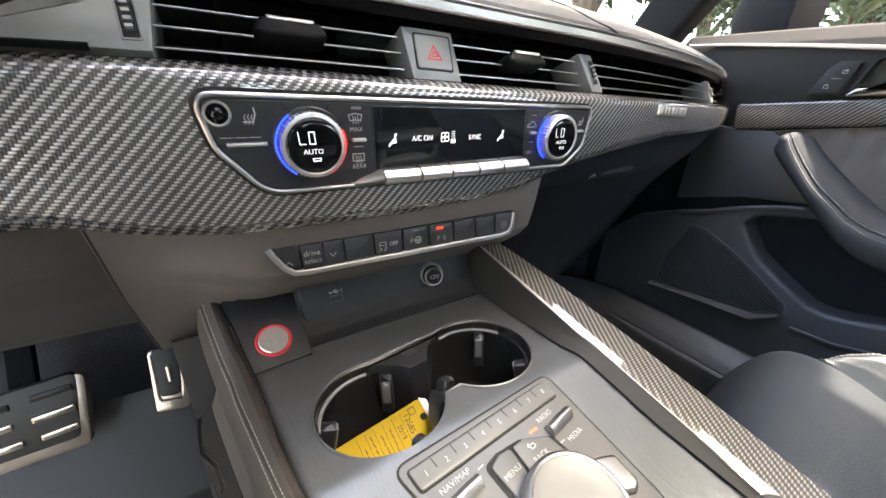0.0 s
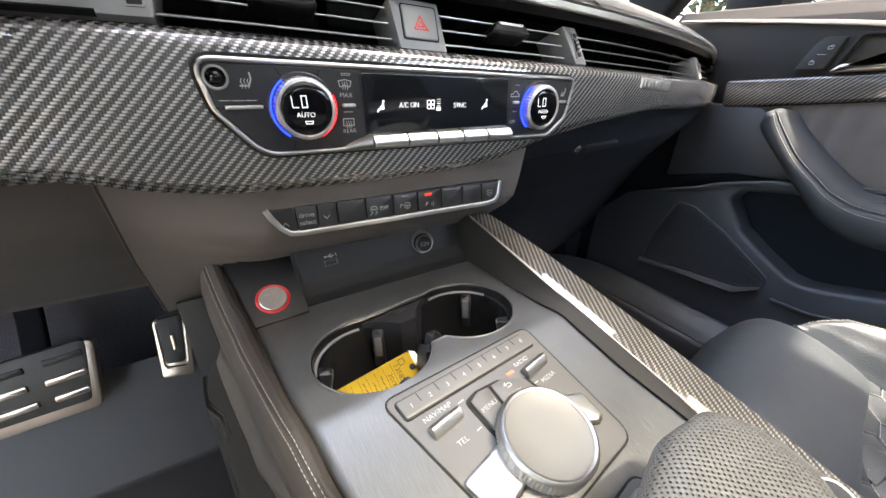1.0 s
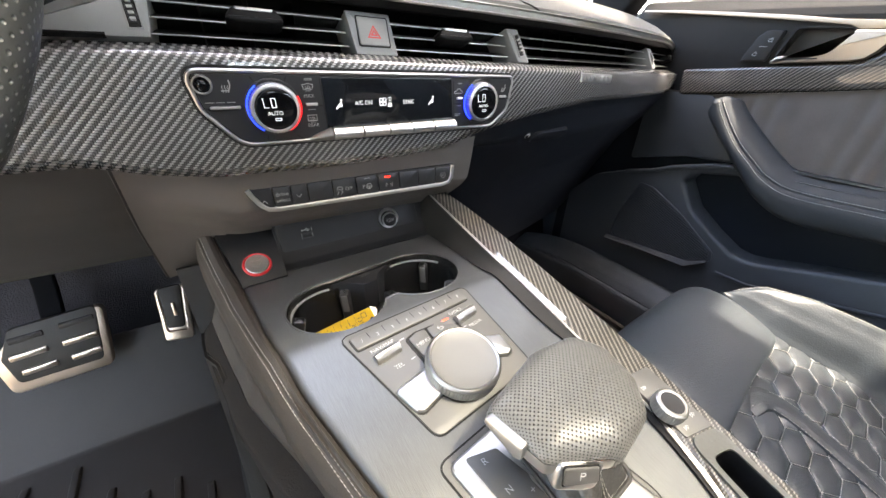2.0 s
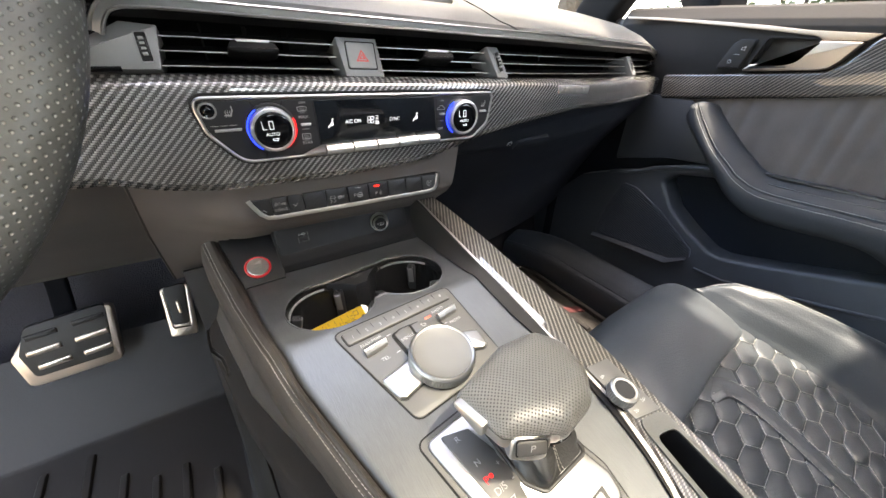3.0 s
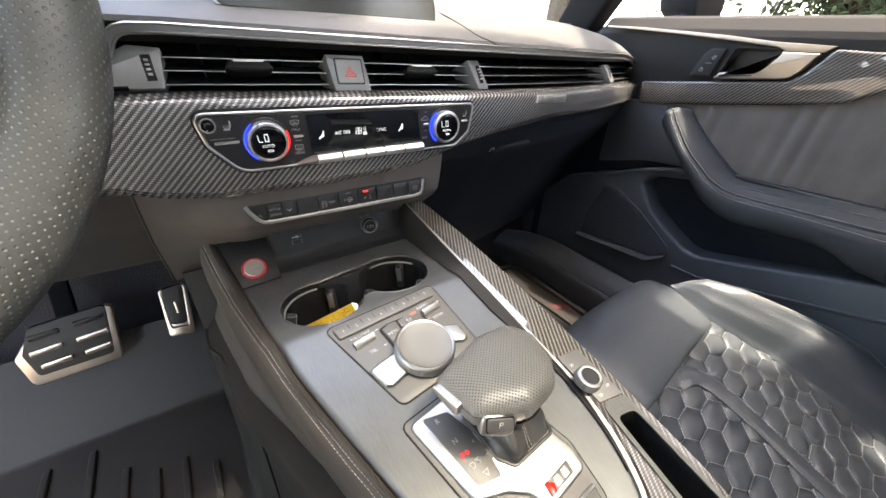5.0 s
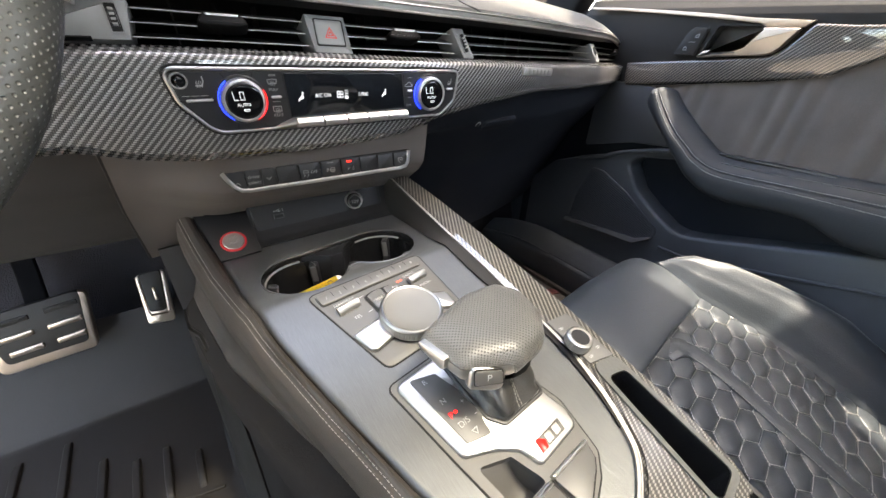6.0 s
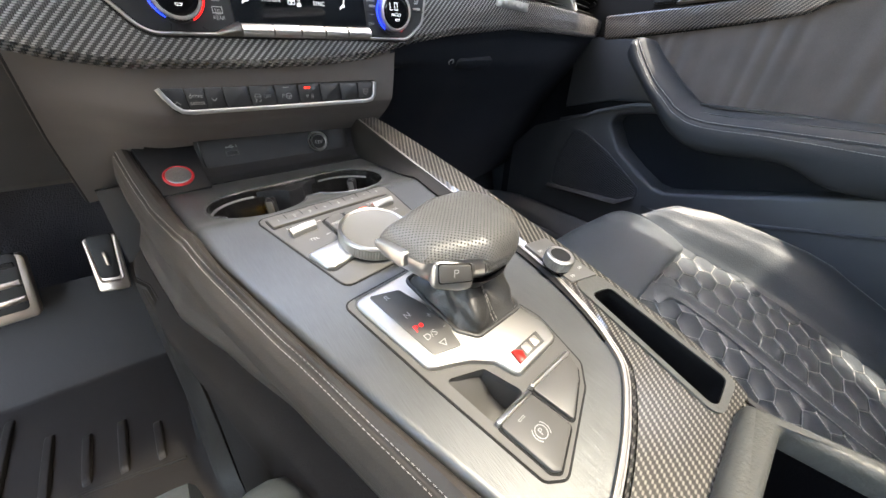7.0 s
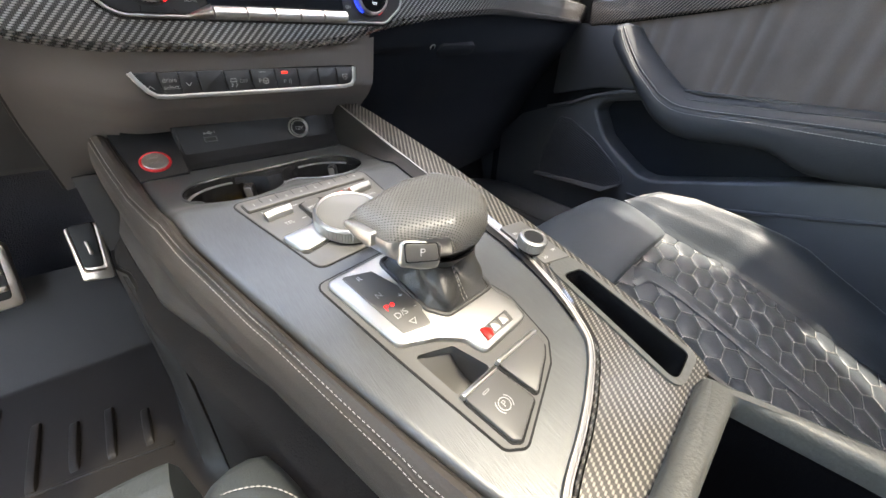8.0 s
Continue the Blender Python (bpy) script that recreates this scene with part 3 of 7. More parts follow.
def lower_panel(a, b):
    """Soft panel round the switches, swept back in a straight slope at its outer edge."""
    x = -0.056 + 0.306 * a
    z, o = lerp_list(LOWER, b)
    top = max(0.0, 1 - b * 2.5) * (table(ZB, x) - 0.7235)
    y, z = y0(x) + o, z + top
    k = max(0.0, 1 - (x + 0.056) / 0.085)
    k = k * k * (3 - 2 * k)
    edge_y, edge_z = 0.2345 + 0.054 * b, 0.7365 - 0.072 * b
    return Vector((x + 0.003 - 0.006 * b * (1 - a), y + (edge_y - y) * k, z + (edge_z - z) * k))


part("centre_panel", shell(lower_panel, 60, 24, 0.003), M_PLASTIC, dash, "soft black centre panel")


def leg_fn(a, b):
    """Foot of the centre panel, running down behind the console's front corner."""
    p = lower_panel(0.20 * a, 1.0)
    end = Vector((-0.0605 + 0.058 * a, 0.344 + 0.004 * a, 0.5835 + 0.006 * a))
    return p.lerp(end, b)


part("centre_leg", shell(leg_fn, 8, 8, 0.003), M_PLASTIC, dash)
part("centre_return", shell(lambda a, b: (lambda p: Vector((p.x + 0.0005 + 0.004 * b, p.y + 0.001 + 0.035 * b, p.z)))(lower_panel(0.0, 0.10 + 0.9 * a)), 16, 3, 0.001), M_GAP, dash)
part("centre_gap", sweep(bmesh.new(), [lower_panel(0.0, 0.05 + 0.95 * i / 20) + Vector((-0.0012, 0.0004, 0)) for i in range(21)] + [leg_fn(0.0, q) + Vector((-0.0012, 0.0004, 0)) for q in (0.25, 0.5, 0.75, 1.0)], circle(0.0016, 6), (1, 0, 0)), M_GAP, dash)


def knee(a, b):
    x = -0.50 + 0.441 * a
    rows = [(0.738, 0.012), (0.715, 0.024), (0.69, 0.034), (0.66, 0.058), (0.63, 0.088), (0.598, 0.122), (0.592, 0.16)]
    z, o = lerp_list(rows, b)
    return Vector((x + 0.004 - 0.004 * b, y0(x) + o + 0.024 + 0.012 * b, z + (table(ZB, x) - 0.738) * (1 - b)))


part("knee_panel", shell(knee, 20, 24, 0.003), M_KNEE, dash, "matt black knee panel")


def glove(a, b):
    x = 0.247 + 0.62 * a
    zb = table(ZB, x)
    rows = [(zb - 0.001, 0.012), (zb - 0.012, 0.020), (0.715, 0.035), (0.69, 0.055), (0.64, 0.095), (0.56, 0.14), (0.44, 0.20)]
    z, o = lerp_list(rows, b)
    return Vector((x, y0(x) + o + (0.02 * max(0, 1 - a * 6) if b > 0.3 else 0), z))


glovebox = part("glovebox_lid", shell(glove, 30, 24, 0.004), M_GLOVE, dash, "black glovebox lid")
GH = axes((0.395, y0(0.395) + 0.031, 0.716), (1, 0.05, 0), (0, -0.75, 1))
bm = slab(rect(-0.035, -0.009, 0.035, 0.009), GH, -0.003, 0.004, 0.003, 0.008)
part("latch", bm, M_GLOVE, glovebox)
part("keyhole", lathe(bmesh.new(), [(0.0045, -0.002), (0.0045, 0.0012), (0.0034, 0.0016), (0.003, 0.0006)], at(GH, -0.045, 0.004), 20), M_CHROME, glovebox)

# badge on the trim: a plain bar
BG = axes((0.432, y0(0.432) - 0.0005, 0.7858), (1, 0.10, -0.05), (0, 0, 1))
badge = thing("badge", "small chrome badge on the carbon trim", "badge", (0.432, y0(0.432), 0.7858))
part("plate", slab(rect(-0.034, -0.005, 0.034, 0.005), BG, -0.002, 0.0018, 0.0007, 0.001), M_CHROME, badge)
for i in range(7):
    part("raised_bar", slab(rect(-0.030 + i * 0.0087, -0.0032, -0.0235 + i * 0.0087, 0.0032), BG, 0.0017, 0.0027, 0.0004, 0.0012), M_CHROME, badge)

# vents
def vent_face(x):
    return axes((x, y0(x) + 0.027, 0.8255 + sh(x)), (1, (y0(x + 0.01) - y0(x - 0.01)) / 0.02, -0.03 if x > 0 else 0), (0, 0.45, 1))


VENTS = [(-0.006, 0.126, 0.058), (0.167, 0.296, 0.229), (0.316, 0.640, None), (0.676, 0.860, 0.80)]
for x0, x1, tab in VENTS:
    xm = (x0 + x1) / 2
    vent = thing("air_vent", "black dash air vent with three slim bright-edged slats", "vent", (xm, y0(xm) + 0.05, 0.82 + sh(xm)), group="dash air vents")
    n = max(6, int((x1 - x0) / 0.02))
    for k, z in enumerate((0.8372, 0.8277, 0.8180)):
        off = 0.0345 - 0.0052 * k
        path = [(x0 + (x1 - x0) * i / n, y0(x0 + (x1 - x0) * i / n) + off + 0.012, z - 0.0014 + sh(x0 + (x1 - x0) * i / n)) for i in range(n + 1)]
        blade = part("slat", sweep(bmesh.new(), path, rounded(rect(-0.012, -0.0005, 0.012, 0.0005), 0.0003, 2), (0, 1, 0.10)), M_VENT, vent)
        edge = [(p[0], p[1] - 0.0124, p[2] - 0.0012) for p in path]
        part("bright_edge", sweep(bmesh.new(), edge, rounded(rect(-0.0005, -0.0006, 0.0005, 0.0006), 0.0003, 2), (0, 0, 1)), M_SATIN, blade)
    nb = max(3, int((x1 - x0) / 0.03))
    for i in range(1, nb):
        x = x0 + (x1 - x0) * i / nb
        part("guide_blade", slab(rect(-0.012, -0.017, 0.012, 0.017), axes((x, y0(x) + 0.066, 0.827 + sh(x)), (0, 1, 0), (0, 0, 1)), -0.0006, 0.0006), M_VENT, vent)
    if tab:
        tm = at(vent_face(tab), 0, 0.0030, 0.004)
        wing = [(-0.0205, -0.0035), (-0.012, -0.0052), (0.012, -0.0052), (0.0205, -0.0035), (0.0150, 0.0042), (-0.0150, 0.0042)]
        knob = part("tab", slab(rounded(wing, 0.003, 4), tm, -0.012, 0.0045, 0.0022, 0, 3), M_VENT, vent, "black slider tab with a bright upper edge")
        part("tab_edge", slab([(-0.0115, 0.0022), (0.0115, 0.0022), (0.0130, 0.0046), (-0.0130, 0.0046)], tm, 0.000, 0.0050, 0.0008, 0.0008), M_CHROME, knob)

M_BEZEL = mat("satin_grey_bezel", (0.215, 0.215, 0.212), 0.40, metal=0.2, var=0.08, bump=0.05, grain=1500)


def bezel(name, xc, pts, label):
    m = vent_face(xc)
    ob = thing(name, label, "bezel", tuple(m.translation), group="vent bezels")
    part("surround", slab([(p[0] - xc, p[1]) for p in pts], m, -0.03, 0.0025, 0.0012, 0.0012), M_BEZEL, ob)
    return ob, m


def thumbwheel(ob, m, u, v, w2=0.0042, h2=0.0125, turn=0):
    mm = at(m, u, v, 0, turn)
    part("slot", slab(rect(-w2, -h2, w2, h2), mm, 0.001, 0.0028, 0, 0.001), M_GAP, ob)
    part("slot_frame", holed(bmesh.new(), rounded(rect(-w2 - 0.0009, -h2 - 0.0009, w2 + 0.0009, h2 + 0.0009), 0.0012, 3), [rounded(rect(-w2, -h2, w2, h2), 0.0008, 3)], mm, 0.0015, 0.0034), M_BEZEL, ob, "grey slot frame")
    wheel = part("thumbwheel", lathe(bmesh.new(), [(0.010, -w2 * 0.8), (0.0122, -w2 * 0.7), (0.0122, w2 * 0.7), (0.010, w2 * 0.8)], mm @ pose(0, 0, -0.0072, 0, 90, 0), 44, (1, 2, -0.0006)), M_PIANO, ob, "ribbed black thumbwheel")
    bm = bmesh.new()
    for q in (-0.0066, -0.0022, 0.0022, 0.0066):
        q *= h2 / 0.0125
        prism(bm, rect(-w2 * 0.45, q - 0.0007, w2 * 0.45, q + 0.0007), mm, 0.0030, 0.0056 - 0.011 * abs(q) ** 1.2)
    part("mark", bm, M_GREYPRINT, wheel)


ob, m = bezel("vent_bezel", -0.018, [(-0.082, -0.0135), (-0.0065, -0.0145), (-0.0025, 0.0165), (-0.0240, 0.0185)], "satin grey corner bezel with a vent thumbwheel")
thumbwheel(ob, m, 0.0045, 0.001, 0.0033, 0.0100, turn=2)
ob, m = bezel("vent_bezel", 0.3105, [(0.3075, -0.0165), (0.3245, -0.0165), (0.3130, 0.0165), (0.2960, 0.0165)], "slim satin grey vent bezel with a thumbwheel")
thumbwheel(ob, m, 0.0008, 0.0, 0.003, 0.0105, 12)
ob, m = bezel("vent_bezel", 0.66, [(0.664, -0.0155), (0.684, -0.0155), (0.664, 0.0155), (0.640, 0.0155)], "slim satin grey vent bezel beside the end vent")
thumbwheel(ob, m, 0.003, 0.0, 0.003, 0.009, 15)
ob, m = bezel("hazard_switch", 0.1475, [(0.1310, -0.0175), (0.1685, -0.0175), (0.1650, 0.0165), (0.1265, 0.0165)], "grey hazard button with a red triangle in a grey bezel")
part("button_gap", slab(rect(-0.0135, -0.0115, 0.0150, 0.0130), m, 0.002, 0.0029, 0, 0.002), M_GAP, ob)
btn = part("button", slab(rect(-0.0125, -0.0105, 0.0140, 0.0120), m, 0.002, 0.0040, 0.0012, 0.002), M_BEZEL, ob)
bm = bmesh.new()
strokes(bm, at(m, 0.0008, -0.0005, 0.004), [[(-0.0052, -0.0038), (0.0052, -0.0038), (0.0, 0.0052), (-0.0052, -0.0038)], [(-0.0024, -0.0018), (0.0024, -0.0018), (0, 0.0018), (-0.0024, -0.0018)]], 0.0009)
part("triangle", bm, M_RED, btn, "red warning triangle")

# screen on the dash
scr = thing("display_screen", "dark tablet screen with a thin chrome rim on the dash", "screen", (0.15, 0.29, 0.875))
SM = axes((0.1560, 0.262, 0.8725), (1, 0.0, -0.026), (0, 0.25, 1))
part("body", slab(rect(-0.110, -0.003, 0.110, 0.105), SM, -0.012, 0.0, 0.002, 0.008), M_PIANO, scr)
part("rim", slab(rect(-0.1115, -0.0045, 0.1115, 0.1055), SM, -0.004, -0.0005, 0.0008, 0.008), M_SATIN, scr, "thin metal rim")
part("glass", slab(rect(-0.1095, -0.0025, 0.1095, 0.1035), SM, -0.001, 0.0012, 0.0005, 0.007), M_SCREEN, scr)
part("foot", slab(rect(-0.06, -0.012, 0.06, 0.02), SM, -0.03, -0.011, 0.004, 0.006), M_PIANO, scr)

# ---- climate panel ----
HV = axes((0, 0.2187, 0.79), (1, -0.045, 0), (0, -0.015, 1))
clim = thing("climate_panel", "black climate control panel in a satin chrome frame", "control panel", (0.14, 0.215, 0.77))
OUT = rounded([(0.0025, 0.0072), (0.2835, 0.0012), (0.2790, -0.0310), (0.2600, -0.0462), (0.0300, -0.0455), (0.0085, -0.0200)], [0.009, 0.007, 0.014, 0.014, 0.022, 0.020], 8)
part("gap", prism(bmesh.new(), inset(OUT, -0.0022), HV, -0.004, 0.0008), M_GAP, clim)
part("frame", sweep(bmesh.new(), [HV @ Vector((p[0], p[1], 0.0024)) for p in inset(OUT, 0.0010)], circle(0.0019, 12, 0.0015), HV.to_3x3() @ Vector((0, 0, 1)), closed=True), M_SATIN, clim, "rounded satin metal frame")
part("frame_groove", prism(bmesh.new(), inset(OUT, 0.0014), HV, 0.0, 0.0032), M_GAP, clim)
part("fascia", prism(bmesh.new(), inset(OUT, 0.0027), HV, 0.0, 0.0040, 0.0005, 1), M_PIANO, clim, "black switch fascia")
W = 0.0041
for line in [[(0.0105, -0.0180), (0.0365, -0.0185)], [(0.0430, 0.0018), (0.0455, -0.0020)], [(0.0665, 0.0015), (0.0650, -0.0020)], [(0.0905, 0.0005), (0.0930, -0.0360)], [(0.0770, -0.0185), (0.0905, -0.0190)], [(0.0470, -0.0425), (0.0480, -0.0385)], [(0.0690, -0.0400), (0.0720, -0.0425)], [(0.2110, -0.0030), (0.2140, -0.0430)], [(0.2120, -0.0225), (0.2240, -0.0225)], [(0.2600, -0.0200), (0.2790, -0.0200)], [(0.2300, -0.0035), (0.2320, -0.0060)]]:
    part("joint", strokes(bmesh.new(), at(HV, 0, 0, W - 0.00005), [line], 0.0007, 0.0001), M_GAP, clim)
part("screen", slab([(0.0915, 0.0012), (0.2085, -0.0008), (0.2125, -0.0385), (0.0935, -0.0370)], HV, 0.003, W + 0.0004, 0.0002, 0.0005), M_DISPLAY, clim, "glossy dark display")
for a, b in ((0.0145, 0.0335), (0.0785, 0.0870), (0.2155, 0.2215), (0.2660, 0.2740)):
    part("rocker_bar", slab(rect(a, -0.0186, b, -0.0166), HV, 0.003, W + 0.0022, 0.0008, 0.0008), M_CHROME, clim, "bright rocker bar")
for line in [[(a, -0.0142), (a + 0.0052, -0.0143)] for a in (0.0125, 0.0190, 0.0255)] + [[(0.0795, -0.0215), (0.0850, -0.0215)], [(0.0795, -0.0005), (0.0845, -0.0005), (0.0845, 0.0004), (0.0795, 0.0004), (0.0795, -0.0005)], [(0.2165, -0.0245), (0.2205, -0.0245)], [(0.2165, -0.0050), (0.2205, -0.0050)]]:
    part("mark", strokes(bmesh.new(), at(HV, 0, 0, W), [line], 0.0004, 0.0001), M_GREYPRINT, clim)
SWX = [0.0960, 0.1215, 0.1450, 0.1672, 0.1895, 0.2140]
ramp = bmesh.new()
grid(ramp, lambda a, b: HV @ Vector((0.0755 + 0.0200 * a, -0.0455 + (0.0020 + 0.0085 * a) * b, 0.0030 + 0.0085 * a * math.sin(math.pi * (0.12 + 0.76 * b)))), 8, 8)
bmesh.ops.solidify(ramp, geom=ramp.faces[:], thickness=0.001)
part("ramp", ramp, M_CHROME, clim, "flared chrome end")
for a, b in zip(SWX, SWX[1:]):
    key = bmesh.new()
    sweep(key, [HV @ Vector((a + 0.0007, -0.0402, 0.0045)), HV @ Vector(((a + b) / 2, -0.0402, 0.0045)), HV @ Vector((b - 0.0007, -0.0402, 0.0045))], rounded([(-0.0052, -0.004), (0.0040, -0.004), (0.0040, 0.0030), (0.0005, 0.0072), (-0.0030, 0.0068), (-0.0052, 0.0030)], 0.0028, 5), HV.to_3x3() @ Vector((0, 1, 0)), flip=True)
    part("chrome_key", key, M_CHROME, clim, "bright chrome key")
part("round_sensor", lathe(bmesh.new(), [(0.0050, 0.0030), (0.0050, 0.0044), (0.0040, 0.0042), (0.0030, 0.0040), (0.0028, 0.0052), (0.0018, 0.0058), (0.0005, 0.0060)], at(HV, 0.0132, -0.0028), 32), M_GLOSS, clim, "round glossy sensor")
part("sensor_ring", lathe(bmesh.new(), [(0.0062, 0.0036), (0.0062, 0.0046), (0.0056, 0.0051), (0.0048, 0.0046)], at(HV, 0.0132, -0.0028), 32), M_BEZEL, clim)
for ku, kv, hot in ((0.0555, -0.0185, True), (0.2410, -0.0212, True)):
    km = at(HV, ku, kv, 0.0036) @ Matrix.Diagonal((0.98, 0.98, 0.80, 1))
    knob = part("temperature_knob", lathe(bmesh.new(), [(0.0200, -0.001), (0.0200, 0.0016), (0.0192, 0.0024)], km, 48), M_PIANO, clim, "ribbed silver temperature knob")
    part("ring", lathe(bmesh.new(), [(0.0176, 0.001), (0.0178, 0.003), (0.0176, 0.0115), (0.0168, 0.0128), (0.0152, 0.0133), (0.0146, 0.0126)], km, 90, (1, 2, -0.0006)), M_KNURL, knob, "fine ribbed silver ring", 12)
    part("face", lathe(bmesh.new(), [(0.0150, 0.010), (0.0149, 0.0124), (0.0138, 0.0133), (0.0110, 0.0137), (0.0005, 0.0138)], km, 48), M_GLOSS, knob, "gloss black face")
    for mat_arc, a0, a1 in ((G_BLUE, 126, 236), (G_RED, -62, 22)):
        bm = bmesh.new()
        strokes(bm, at(km, 0, 0, 0.0040), [arc(0, 0, 0.0188, a0, a1, 16)], 0.0010, 0.0008)
        part("light_arc", bm, mat_arc, knob, "lit blue arc" if mat_arc is G_BLUE else "lit red arc")
    bm = bmesh.new()
    t = 0.0139
    strokes(bm, at(km, -0.0038, 0.0040, t), [[(-0.0046, 0.0036), (-0.0041, -0.0026), (-0.0011, -0.0026)], [(0.0008, 0.0036), (0.0037, 0.0036), (0.0040, -0.0026), (0.0011, -0.0026), (0.0008, 0.0036)]], 0.00045, 0.0001)
    strokes(bm, at(km, 0.0002, -0.0072, t), [[(-0.0022, 0.0008), (0.0022, 0.0008), (0.0018, -0.0006), (-0.0018, -0.0006), (-0.0022, 0.0008)]], 0.0004, 0.0001)
    part("digits", bm, G_WHITE, knob)
    words("AUTO", 0.0038, at(km, -0.0012, -0.0028, t), G_WHITE, knob)
WS = W + 0.0005
words("A/C ON", 0.0047, at(HV, 0.1245, -0.0182, WS), G_DISPLAY, clim, squeeze=0.9)
words("SYNC", 0.0048, at(HV, 0.1655, -0.0189, WS), G_DISPLAY, clim, squeeze=0.88)
words("MAX", 0.0037, at(HV, 0.0815, -0.0118, W), M_WHITE, clim)
words("REAR", 0.0037, at(HV, 0.0823, -0.0332, W), M_WHITE, clim)
words("OFF", 0.0036, at(HV, 0.2175, -0.0325, W), M_WHITE, clim)
for u in (0.1042, 0.1880):  # seated figure signs
    bm = bmesh.new()
    strokes(bm, at(HV, u, -0.0185, WS), [[(0.0012, 0.0016), (0.0017, -0.0014), (-0.0017, -0.0019), (-0.0024, -0.0033)], [(-0.0004, -0.0004), (0.0012, 0.0006)]], 0.0009, 0.0001)
    strokes(bm, at(HV, u, -0.0185, WS), [[(0.0015, 0.0031), (0.0016, 0.0031)]], 0.0013, 0.0001)
    part("seat_sign", bm, G_DISPLAY, clim)
bm = bmesh.new()
for q in range(4):  # fan sign and its level bars
    a = radians(45 + 90 * q)
    strokes(bm, at(HV, 0.1412, -0.0180, WS), [arc(0.0021 * math.cos(a), 0.0021 * math.sin(a), 0.0015, 0, 360, 8)], 0.0004, 0.0001)
for q in range(6):
    strokes(bm, at(HV, 0.1475, -0.0180, WS), [[(-0.0013, -0.0036 + q * 0.0014), (0.0013, -0.0036 + q * 0.0014)]], 0.0010 if q < 2 else 0.0003, 0.0001)
part("fan_sign", bm, G_DISPLAY, clim)
for u, v, s in ((0.0268, -0.0042, 0.85), (0.2700, -0.0105, 0.70)):  # heated seat signs
    bm = bmesh.new()
    strokes(bm, at(HV, u, v, W), [[(0.0030 * s, 0.0045 * s), (0.0034 * s, 0.0010 * s), (0.0018 * s, -0.0030 * s), (-0.0032 * s, -0.0030 * s)]], 0.0008, 0.0001)
    for q in range(3):
        strokes(bm, at(HV, u + (-0.0024 + 0.0019 * q) * s, v - 0.0012 * s, W), [[(0, -0.0032 * s), (0.0006 * s, -0.0012 * s), (-0.0004 * s, 0.0006 * s), (0.0004 * s, 0.0022 * s)]], 0.0004, 0.0001)
    part("heated_seat_sign", bm, M_WHITE, clim)
bm, bm2 = bmesh.new(), bmesh.new()
strokes(bm, at(HV, 0.0812, -0.0060, W), [[(-0.0030, -0.0010), (-0.0040, 0.0022), (0.0, 0.0030), (0.0040, 0.0022), (0.0030, -0.0010), (0.0, -0.0003), (-0.0030, -0.0010)]], 0.0005, 0.0001)
strokes(bm2, at(HV, 0.0820, -0.0278, W), [[(-0.0034, -0.0020), (-0.0034, 0.0022), (0.0034, 0.0022), (0.0034, -0.0020), (-0.0034, -0.0020)]], 0.0005, 0.0001)
for q in (-0.0014, 0.0, 0.0014):
    strokes(bm, at(HV, 0.0812 + q, -0.0062, W), [[(0, -0.0022), (0.0003, 0.0), (-0.0002, 0.0018)]], 0.0004, 0.0001)
    strokes(bm2, at(HV, 0.0820 + q, -0.0280, W), [[(0, -0.0032), (0.0003, -0.0008), (-0.0002, 0.0010)]], 0.0004, 0.0001)
part("demist_sign", bm, M_WHITE, clim)
part("rear_demist_sign", bm2, M_WHITE, clim)
bm = bmesh.new()
strokes(bm, at(HV, 0.2172, -0.0120, W), [[(-0.0042, -0.0014), (-0.0042, 0.0002), (-0.0020, 0.0008), (-0.0008, 0.0024), (0.0018, 0.0024), (0.0030, 0.0006), (0.0042, 0.0), (0.0042, -0.0014), (-0.0042, -0.0014)]], 0.0005, 0.0001)
part("recirculation_sign", bm, M_WHITE, clim)

# ---- switch row under the climate panel ----
RW = axes((0.0, 0.2395, 0.7025), (1, -0.060, -0.007), (0, 0.05, 1))
row = thing("switch_row", "row of black switches with a bright lower edge", "switch panel", (0.125, 0.235, 0.695))
ROUT = rounded([(0.0245, 0.0015), (0.2270, 0.0010), (0.2265, -0.0120), (0.2205, -0.0185), (0.0370, -0.0195)], [0.001, 0.001, 0.006, 0.005, 0.012], 6)
part("housing", prism(bmesh.new(), inset(ROUT, -0.0015), RW, -0.010, 0.0020, 0.001), M_GAP, row)
SEP = [0.0252, 0.0448, 0.0600, 0.0742, 0.0962, 0.1188, 0.1412, 0.1636, 0.1850, 0.2055, 0.2262]
for i, (a, b) in enumerate(zip(SEP, SEP[1:])):
    lo_a = a + 0.0012 if i not in (0, 2) else a + (0.0102 if i == 0 else 0.0)
    pts = [(a + 0.0004, 0.0012), (b - 0.0004, 0.0012), (b - 0.0004 + (0.0010 if i < 9 else -0.003), -0.0165), (lo_a + 0.0003, -0.0165)]
    part("switch", slab(pts, RW, -0.004, 0.0045 if i != 1 else 0.0052, 0.0008, 0.001), M_PIANO, row)
edge = [(0.0262, 0.0015), (0.0290, -0.0045), (0.0345, -0.0130), (0.0400, -0.0175), (0.0480, -0.0185), (0.12, -0.0185), (0.2140, -0.0180), (0.2215, -0.0165), (0.2252, -0.0115), (0.2264, 0.0012)]
part("bright_edge", sweep(bmesh.new(), [RW @ Vector((u, v, 0.0028)) for u, v in edge], rounded(rect(-0.0020, -0.0032, 0.0020, 0.0034), 0.0010, 3), lambda f: RW.to_3x3() @ (Vector((1, 0.3, 0)) if f < 0.12 else Vector((0, 1, 0)) if f < 0.8 else Vector((-1, 0.2, 0)))), M_CHROME, row, "bright metal lower edge")
